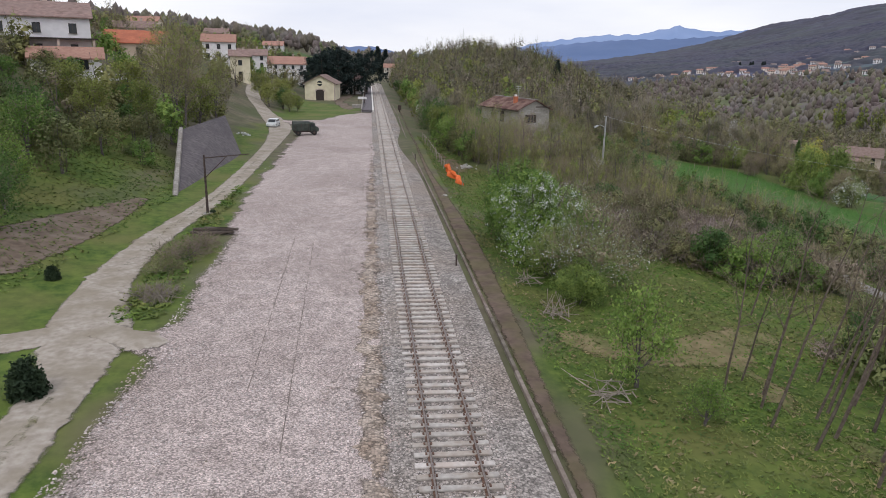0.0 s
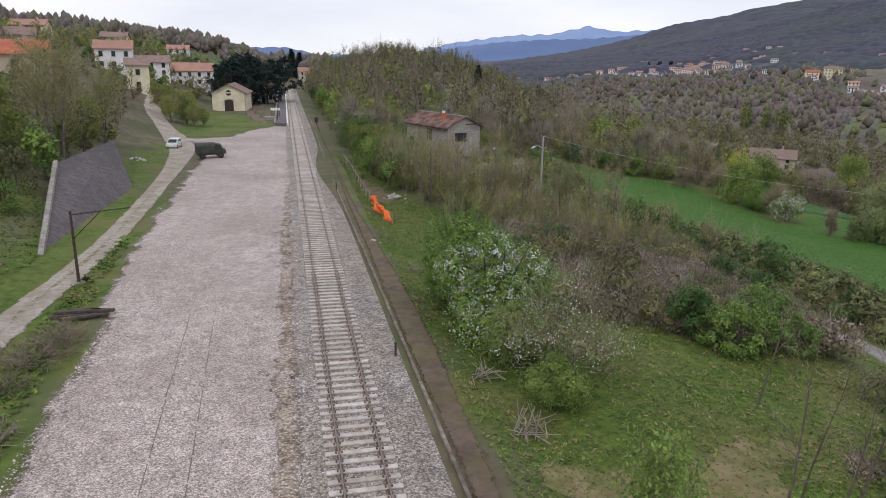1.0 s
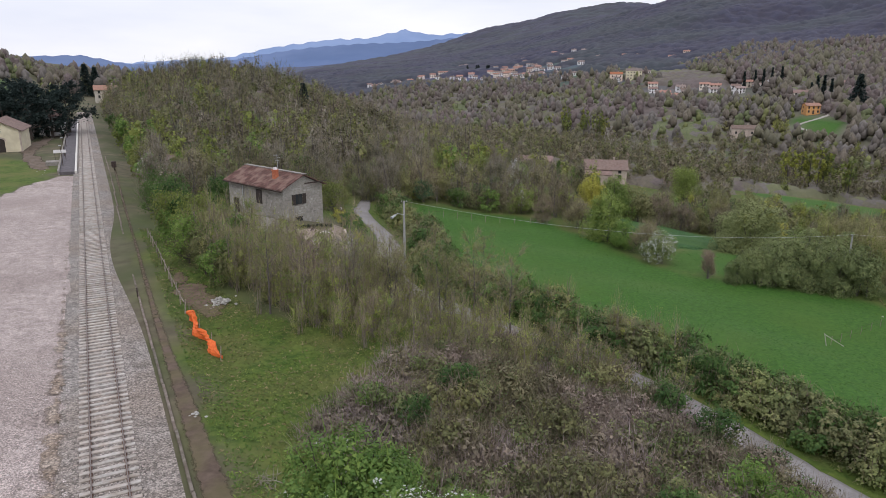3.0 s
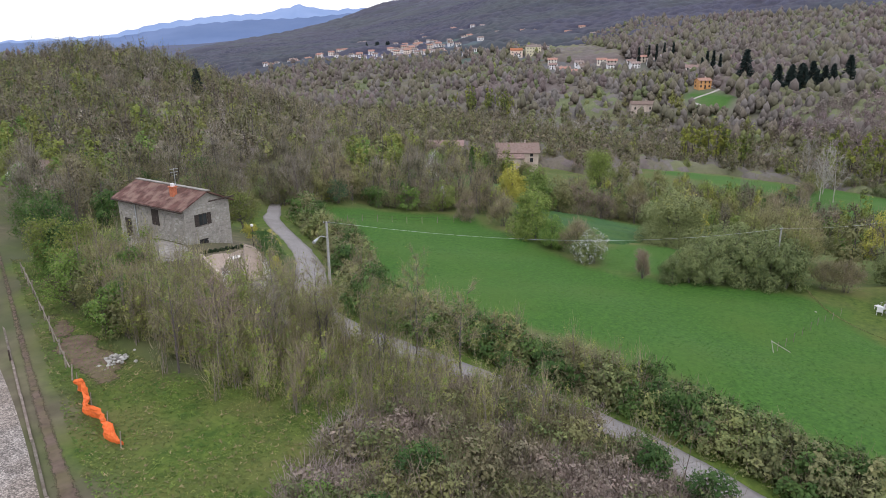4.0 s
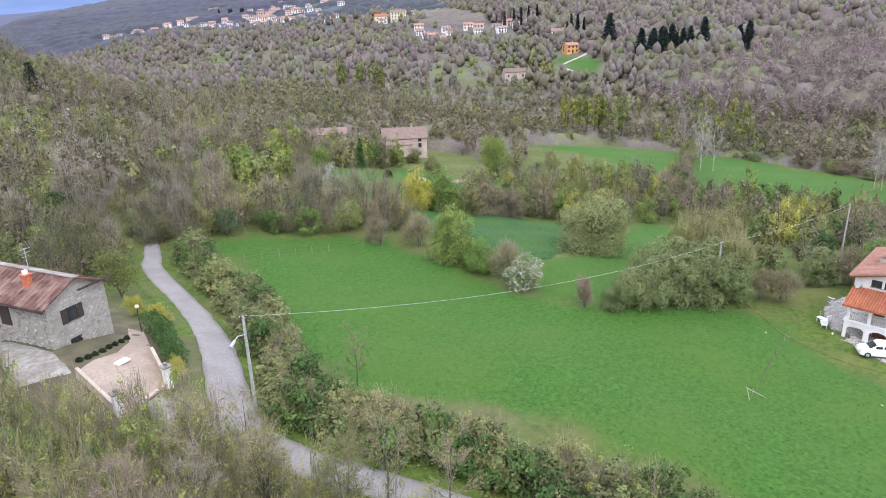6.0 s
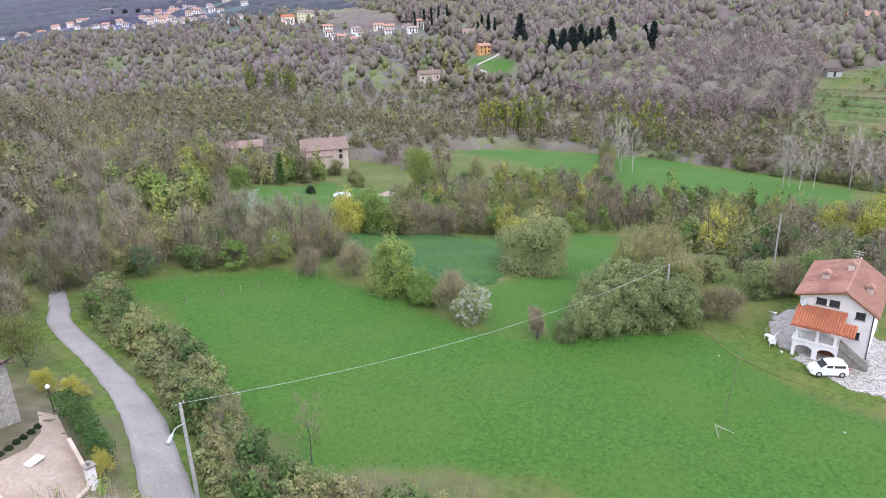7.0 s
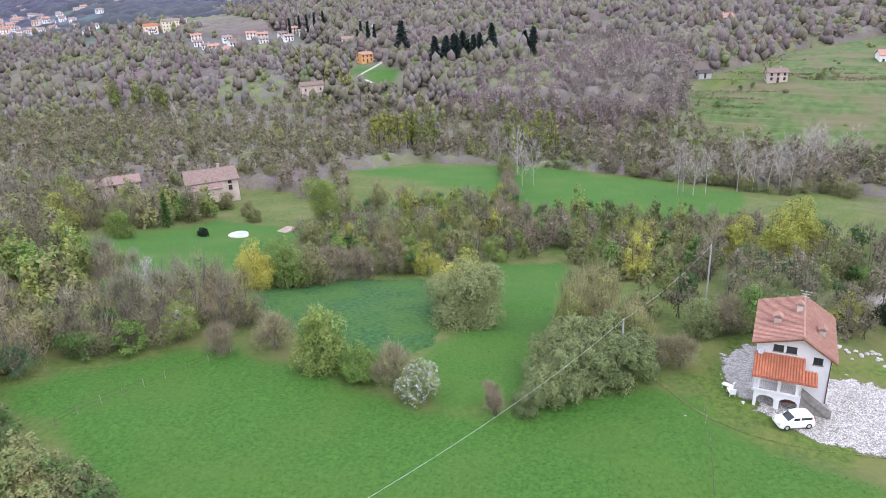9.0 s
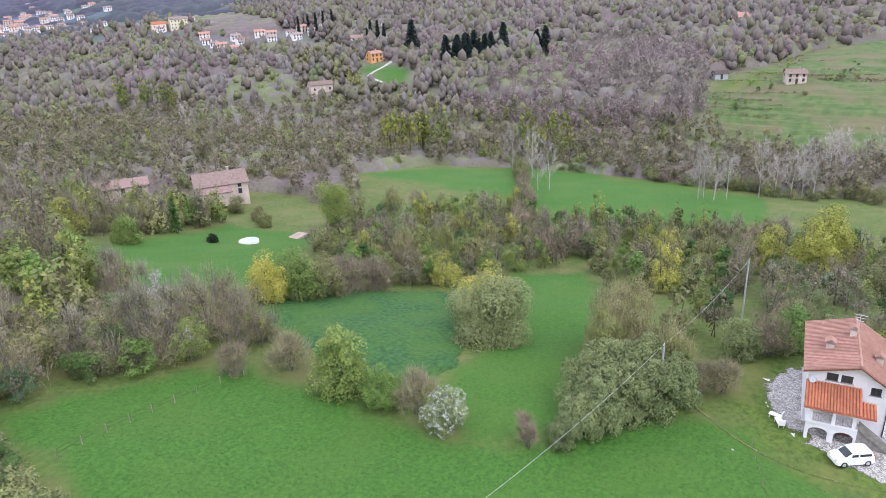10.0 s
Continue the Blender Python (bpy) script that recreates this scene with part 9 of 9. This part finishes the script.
for p, q in (((0, 0, 0), (0.1, 0.4, 1.1)), ((0.1, 0.4, 1.0), (1.2, -0.9, 0.05))):
    bm = bmesh.new()
    rod(bm, p, q, 0.035, 0.03, 5)
    part("stake", bm, surface("pale_timber", (0.36, 0.34, 0.31), (0.46, 0.44, 0.41), 6.0, 0.8) if "pale_timber" not in bpy.data.materials else bpy.data.materials["pale_timber"], stk)
for x, y in ((66.5, 54.0), (75.7, 66.6)):
    stones("pale_stone", x, y, 0.05, 0.05, 1, 0.09, bpy.data.materials["pale_rubble"], "single pale stone lying in the grass", 0.05, 12)

# at the stone house: gate, hedge, lamp, slab
for x, y in ((23.35, 89.85), (19.2, 88.05)):
    gp = thing("gate_pillar", (x, y, ground(x, y)), "rendered gate pillar with a stone cap and finial", "gate pillar", "gate pillars")
    part("shaft", boxes((-0.25, 0.25, -0.25, 0.25, -0.3, 1.6), bevel=0.02), M_WHITE, gp)
    part("cap", boxes((-0.33, 0.33, -0.33, 0.33, 1.6, 1.72), bevel=0.02), M_CONCRETE, gp)
    bm = bmesh.new()
    rod(bm, (0, 0, 1.72), (0, 0, 1.95), 0.1, 0.16, 8)
    part("finial", bm, M_CONCRETE, gp)
lw = thing("garden_wall", (0, 0, 0), "low pale wall beside the driveway", "wall")
for p, q in (((23.35, 90.0), (24.4, 94.6)), ((19.1, 88.3), (18.75, 93.5))):
    bm = bmesh.new()
    d = Vector((q[0] - p[0], q[1] - p[1], 0)).normalized()
    n = Vector((-d.y, d.x, 0)) * 0.12
    z0, z1 = ground(*p), ground(*q)
    vs = [bm.verts.new(v) for v in (Vector((*p, z0 - 0.3)) - n, Vector((*p, z0 - 0.3)) + n, Vector((*q, z1 - 0.3)) + n, Vector((*q, z1 - 0.3)) - n, Vector((*p, z0 + 0.75)) - n, Vector((*p, z0 + 0.75)) + n, Vector((*q, z1 + 0.75)) + n, Vector((*q, z1 + 0.75)) - n)]
    for f in ((3, 2, 1, 0), (4, 5, 6, 7), (0, 1, 5, 4), (1, 2, 6, 5), (2, 3, 7, 6), (3, 0, 4, 7)):
        bm.faces.new([vs[i] for i in f])
    bmesh.ops.recalc_face_normals(bm, faces=bm.faces[:])
    part("wall_panel", bm, M_PINKWALL, lw)
gs = thing("gate_threshold", Matrix.Translation((21.3, 88.9, ground(21.3, 88.9) + 0.1)) @ Matrix.Rotation(math.atan2(1.8, 4.1), 4, "Z"), "pale stone threshold across the gateway", "threshold")
part("slab", boxes((-2.0, 2.0, -0.14, 0.14, -0.1, 0.05), bevel=0.02), M_PINKWALL, gs)
sl = thing("white_slab", Matrix.Translation((21.9, 94.0, ground(21.9, 94.0) + 0.16)) @ Matrix.Rotation(0.3, 4, "Z"), "white rectangular cover slab in the driveway", "cover")
part("slab", boxes((-0.55, 0.55, -0.35, 0.35, -0.05, 0.06), bevel=0.01), bpy.data.materials["white_coping"], sl)
gl = thing("garden_lamp", (26.0, 100.4, ground(26.0, 100.4)), "black garden lamp post with a white globe", "lamp")
bm = bmesh.new()
rod(bm, (0, 0, -0.2), (0, 0, 2.1), 0.05, 0.04)
part("post", bm, M_STEEL, gl)
bm = bmesh.new()
bmesh.ops.create_icosphere(bm, subdivisions=2, radius=0.17, matrix=Matrix.Translation((0, 0, 2.25)))
part("globe", bm, M_WHITE, gl)
rng = np.random.default_rng(21)
hv, hf = [], []
hl = spline([(26.6, 100.2, 0), (26.2, 96.5, 0), (25.4, 93.4, 0), (24.9, 91.2, 0)], 0.25)
tips = []
for x, y, _ in hl:
    for _k in range(75):
        f = rng.random()
        tips.append((x + rng.uniform(-0.75, 0.75), y + rng.uniform(-0.2, 0.2), ground(x, y) + rng.choice([rng.uniform(0.1, 1.75), 1.75]) + rng.normal(0, 0.05), 0, 0, 1))
hv, hf = leaves(rng, np.array(tips), 2, 0.12, 0.17)
hedge = thing("driveway_hedge", (0, 0, 0), "clipped dark green hedge along the driveway", "hedge")
part_mesh("leafage", arrays("leafage", hv, hf, M_GREENDEEP), None, hedge)
V, F = [], []
for k in range(0, len(hl), 4):
    x, y = hl[k][:2]
    tube(np.array([(x, y, ground(x, y) - 0.2), (x + 0.1, y, ground(x, y) + 0.8), (x, y + 0.1, ground(x, y) + 1.5)]), np.array([0.05, 0.04, 0.02]), 4, V, F)
part_mesh("stems", arrays("stems", np.vstack(V), F, M_BARKDARK), None, hedge)

# pool by the farmhouse
pool = thing("garden_pool", (120.5, 165, ground(120.5, 165)), "round above-ground pool with a pale rim on the lawn", "pool")
bm = bmesh.new()
rod(bm, (0, 0, -1.2), (0, 0, 0.5), 2.1, 2.1, 20)
part("pool_wall", bm, M_WHITE, pool)
bm = bmesh.new()
rod(bm, (0, 0, 0.5), (0, 0, 0.54), 2.0, 2.0, 20)
part("pool_cover", bm, M_POOL, pool)
tb = thing("garden_platform", (131, 160.5, ground(131, 160.5)), "pale timber platform on the lawn", "platform")
part("deck", boxes((-2, 2, -1.4, 1.4, -0.6, 0.35)), M_PAVING, tb)

# before the villa: chairs and clutter
for x, y, a in ((82.2, 62.8, 20), (83.4, 63.0, 70)):
    ch = thing("garden_chair", Matrix.Translation((x, y, VZ + 0.1)) @ Matrix.Rotation(radians(a), 4, "Z"), "white garden lounger on the gravel", "chair", "garden chairs")
    part("seat", boxes((-0.3, 0.9, -0.3, 0.3, 0.3, 0.36)), M_CARWHITE, ch)
    part("backrest", boxes((-0.42, -0.32, -0.3, 0.3, 0.3, 0.9)), M_CARWHITE, ch)
    for u in (-0.25, 0.8):
        for v in (-0.26, 0.26):
            part("leg", boxes((u - 0.025, u + 0.025, v - 0.025, v + 0.025, -0.1, 0.3)), M_CARWHITE, ch)
gw = thing("villa_outcrop", (118, 46, ground(118, 46)), "pale bare rock outcrop behind the villa", "rock")
bm = rock(np.random.default_rng(30), 4.0)
bmesh.ops.subdivide_edges(bm, edges=bm.edges[:], cuts=2, use_grid_fill=True, fractal=0.6, seed=3)
part("rock_face", bm, M_STONE, gw)

# ---- pieces in number: sleepers, wall stones, ballast stones ----
rng = np.random.default_rng(33)
bm = boxes((-1.25, 1.25, -0.12, 0.12, -0.20, -0.115), bevel=0.02)
sleeper = bpy.data.meshes.new("sleeper")
bm.to_mesh(sleeper)
bm.free()
sleeper.materials.append(M_SLEEPER)
bm = bmesh.new()
box(bm, -0.03, 0.03, -0.06, 0.06, -0.116, -0.09)
clip = bpy.data.meshes.new("rail_clip")
bm.to_mesh(clip)
bm.free()
clip.materials.append(M_RAIL)
for k in range(300):
    ob = new("sleeper", sleeper)
    ob.parent = track
    ob.location, ob.rotation_euler = (float(rng.normal(0, 0.015)), 9.0 + 0.6 * k, float(rng.uniform(-0.006, 0.006))), (0, 0, float(rng.normal(0, 0.006)))
    for x in (-0.86, -0.64, 0.64, 0.86) if k < 74 else ():
        c = new("rail_clip", clip)
        c.parent, c.location = ob, (x, 0, 0)
bm = bmesh.new()
for k in range(64):
    box(bm, -1.25, 1.25, 9.0 - 0.6 * (k + 1) - 0.12, 9.0 - 0.6 * (k + 1) + 0.12, -0.2, -0.135)
for k in range(245):
    y = 189.0 + 0.6 * k
    box(bm, -1.25, 1.25, y - 0.12, y + 0.12, -0.2, -0.135)
tagged(part("far_sleeper", bm, M_SLEEPER, track), kind="stuff")

# rubble stones of the house walls
shapes = []
for k in range(6):
    bm = bmesh.new()
    w, h = rng.uniform(0.16, 0.30), rng.uniform(0.09, 0.16)
    pts = [(w * math.cos(t) * rng.uniform(0.8, 1.1), h * math.sin(t) * rng.uniform(0.8, 1.15)) for t in np.linspace(0.3, 6.0, 7)]
    prism(bm, pts, "x", -0.03, 0.06)
    me = bpy.data.meshes.new("stone")
    bm.to_mesh(me)
    bm.free()
    me.materials.append(M_STONE)
    shapes.append(me)
holes_gable = ((-3.1, -0.9, 3.1, 4.5), (-2.5, -1.3, 1.25, 1.95))
holes_long = ((3.8, 5.5, 2.9, 4.8), (7.7, 8.1, 0, 6), (8.9, 10.1, 0.8, 3.2), (0.9, 8.3, 0.4, 1.6))
count = 0
for row in range(17):
    z = 0.85 + row * 0.27
    u = 0.2 + (row % 2) * 0.2
    while u < SHW - 0.15 and count < 150:
        y = -u
        top = SHE + (SHR - SHE) * (1 - abs(y + SHW / 2) / (SHW / 2)) - 0.2
        if z < top and not any(a < y < b and c < z < d for a, b, c, d in holes_gable):
            ob = new("stone", shapes[count % 6])
            ob.parent = sh_wall
            ob.location, ob.rotation_euler = (-0.02, y + rng.normal(0, 0.03), z + rng.normal(0, 0.02)), (rng.normal(0, 0.12), 0, 0)
            count += 1
        u += 0.5 + rng.normal(0, 0.04)
count = 0
for row in range(16):
    z = 0.85 + row * 0.27
    u = 0.3 + (row % 2) * 0.35
    while u < SHL - 0.2 and count < 150:
        if not any(a < u < b and c < z < d for a, b, c, d in holes_long) and z < SHE - 0.15:
            ob = new("stone", shapes[count % 6])
            ob.parent = sh_wall
            ob.location, ob.rotation_euler = (u + rng.normal(0, 0.05), 0.02, z + rng.normal(0, 0.02)), (0, rng.normal(0, 0.1), math.pi / 2)
            count += 1
        u += 0.95 + rng.normal(0, 0.1)


def scatter_stones(name, n, area, size, mat, label, seed):
    """Loose stones lying over a stretch of ground, as one mass."""
    rng = np.random.default_rng(seed)
    x0, x1, y0, y1 = area
    y = y0 + (y1 - y0) * rng.random(n) ** 1.6
    x = rng.uniform(x0, x1, n)
    level = np.where(np.abs(x) < 1.5, -0.19, np.where(x > 1.5, -0.19 - (x - 1.5) * 0.19, np.where(x > -2.2, -0.21, height(x, y) + 0.16)))
    base = np.array([(1, 0, 0), (-0.5, 0.87, 0), (-0.5, -0.87, 0), (0, 0, 0.8)], np.float32)
    s = size * rng.uniform(0.5, 1.5, n)
    a = rng.uniform(0, 6.28, n)
    v = np.empty((n, 4, 3), np.float32)
    v[:, :, 0] = x[:, None] + s[:, None] * (base[None, :, 0] * np.cos(a)[:, None] - base[None, :, 1] * np.sin(a)[:, None])
    v[:, :, 1] = y[:, None] + s[:, None] * (base[None, :, 0] * np.sin(a)[:, None] + base[None, :, 1] * np.cos(a)[:, None])
    v[:, :, 2] = level[:, None] - 0.01 + s[:, None] * base[None, :, 2] * rng.uniform(0.5, 1.3, n)[:, None]
    f = np.array([(0, 1, 3), (1, 2, 3), (2, 0, 3)])
    faces = (np.arange(n)[:, None, None] * 4 + f[None]).reshape(-1, 3)
    tagged(new(name, arrays(name, v.reshape(-1, 3), faces, mat)), label, "gravel", "", "stuff")


M_LOOSE = surface("loose_stone", (0.30, 0.27, 0.26), (0.62, 0.57, 0.56), 4.0, 0.9, 0, (0.30, 0.22, 0.17), 0.35, 0.5, 0, 0.45)
scatter_stones("loose_yard_stones", 26000, (-12.0, -1.6, 12, 75), 0.045, M_LOOSE, "loose pinkish stones over the yard", 41)
scatter_stones("loose_ballast_stones", 16000, (-1.9, 2.9, 12, 75), 0.045, M_LOOSE, "loose ballast stones round the track", 42)


def tufts(name, poly, gap, keep, blade, mat, label, seed, per=7, check=False):
    """Grass and weeds: tufts of bent blades that lie outwards, thicker here and thinner there."""
    rng = np.random.default_rng(seed)
    q = sow(rng, poly, gap, keep, 0.2, check)
    thick = np.array([patchiness(x, y, 3.1) for x, y in q])
    q = q[rng.random(len(q)) < 0.35 + 1.1 * thick]
    n = len(q) * per
    c = np.repeat(q, per, axis=0) + rng.normal(0, 0.45 * blade, (n, 2))
    n_out = np.column_stack([rng.normal(0, 0.55, (n, 2)), np.ones(n)])
    n_out /= np.linalg.norm(n_out, axis=1)[:, None]
    p = np.column_stack([c, height(c[:, 0], c[:, 1]) + rng.uniform(0.15, 0.5, n) * blade])
    v, f = facing(rng, p, n_out, blade, 0.42, 3)
    me = arrays(name, v, f, mat)
    me.attributes.new("tint", "FLOAT", "FACE").data.foreach_set("value", np.repeat(rng.uniform(-1, 1, len(q)), per).astype(np.float32))
    tagged(new(name, me), label, "grass", "", "stuff")


tufts("bank_grass", NEAR_GRASS, 0.2, 0.95, 0.16, M_GRASSBLADE, "rough green grass on the bank", 51, 4)
tufts("bank_straw", NEAR_GRASS, 0.55, 0.6, 0.2, M_STRAWBLADE, "dry straw-coloured grass among the green", 57, 5)
tufts("verge_grass", [(-14.9, 30), (-12.6, 31), (-13.2, 39), (-13.9, 53), (-14.6, 66), (-15.2, 66), (-15.4, 50), (-15.2, 40)], 0.3, 0.8, 0.3, M_GRASSBLADE, "weedy grass between road and yard", 52)
tufts("hillside_grass", [(-24, 20), (-20, 40), (-19.5, 60), (-24, 78), (-45, 70), (-45, 20)], 0.45, 0.9, 0.22, M_GRASSBLADE, "tall green grass on the hillside", 53)
tufts("lane_verge_grass", LANE_VERGE, 0.45, 0.85, 0.2, M_GRASSBLADE, "bright grass verge beside the lane", 58, 4, True)
tufts("lane_grass", [(LANE[k, 0] + 3.4 * s + 0.0, LANE[k, 1]) for s in (-1, 1) for k in (range(0, len(LANE), 4) if s < 0 else range(len(LANE) - 1, -1, -4))], 0.5, 0.7, 0.25, M_GRASSBLADE, "grass verges of the lane", 54, 7, True)
tufts("crop_leaves", CROP, 0.5, 0.95, 0.34, M_CROPLEAF, "leafy dark green crop plants", 55, 5)
M_MEADOWBLADE = foliage("meadow_blades", (0.036, 0.104, 0.013), (0.066, 0.168, 0.024), 0.1, 0.2, (0.070, 0.142, 0.023), 0.2, 0.7, 0, 0.2)
tufts("meadow_grass", FIELD, 0.5, 0.9, 0.15, M_MEADOWBLADE, "lush green meadow grass", 55, 4)
tufts("strip_grass", STRIP, 0.9, 0.9, 0.18, M_MEADOWBLADE, "lush green meadow grass", 56, 4)
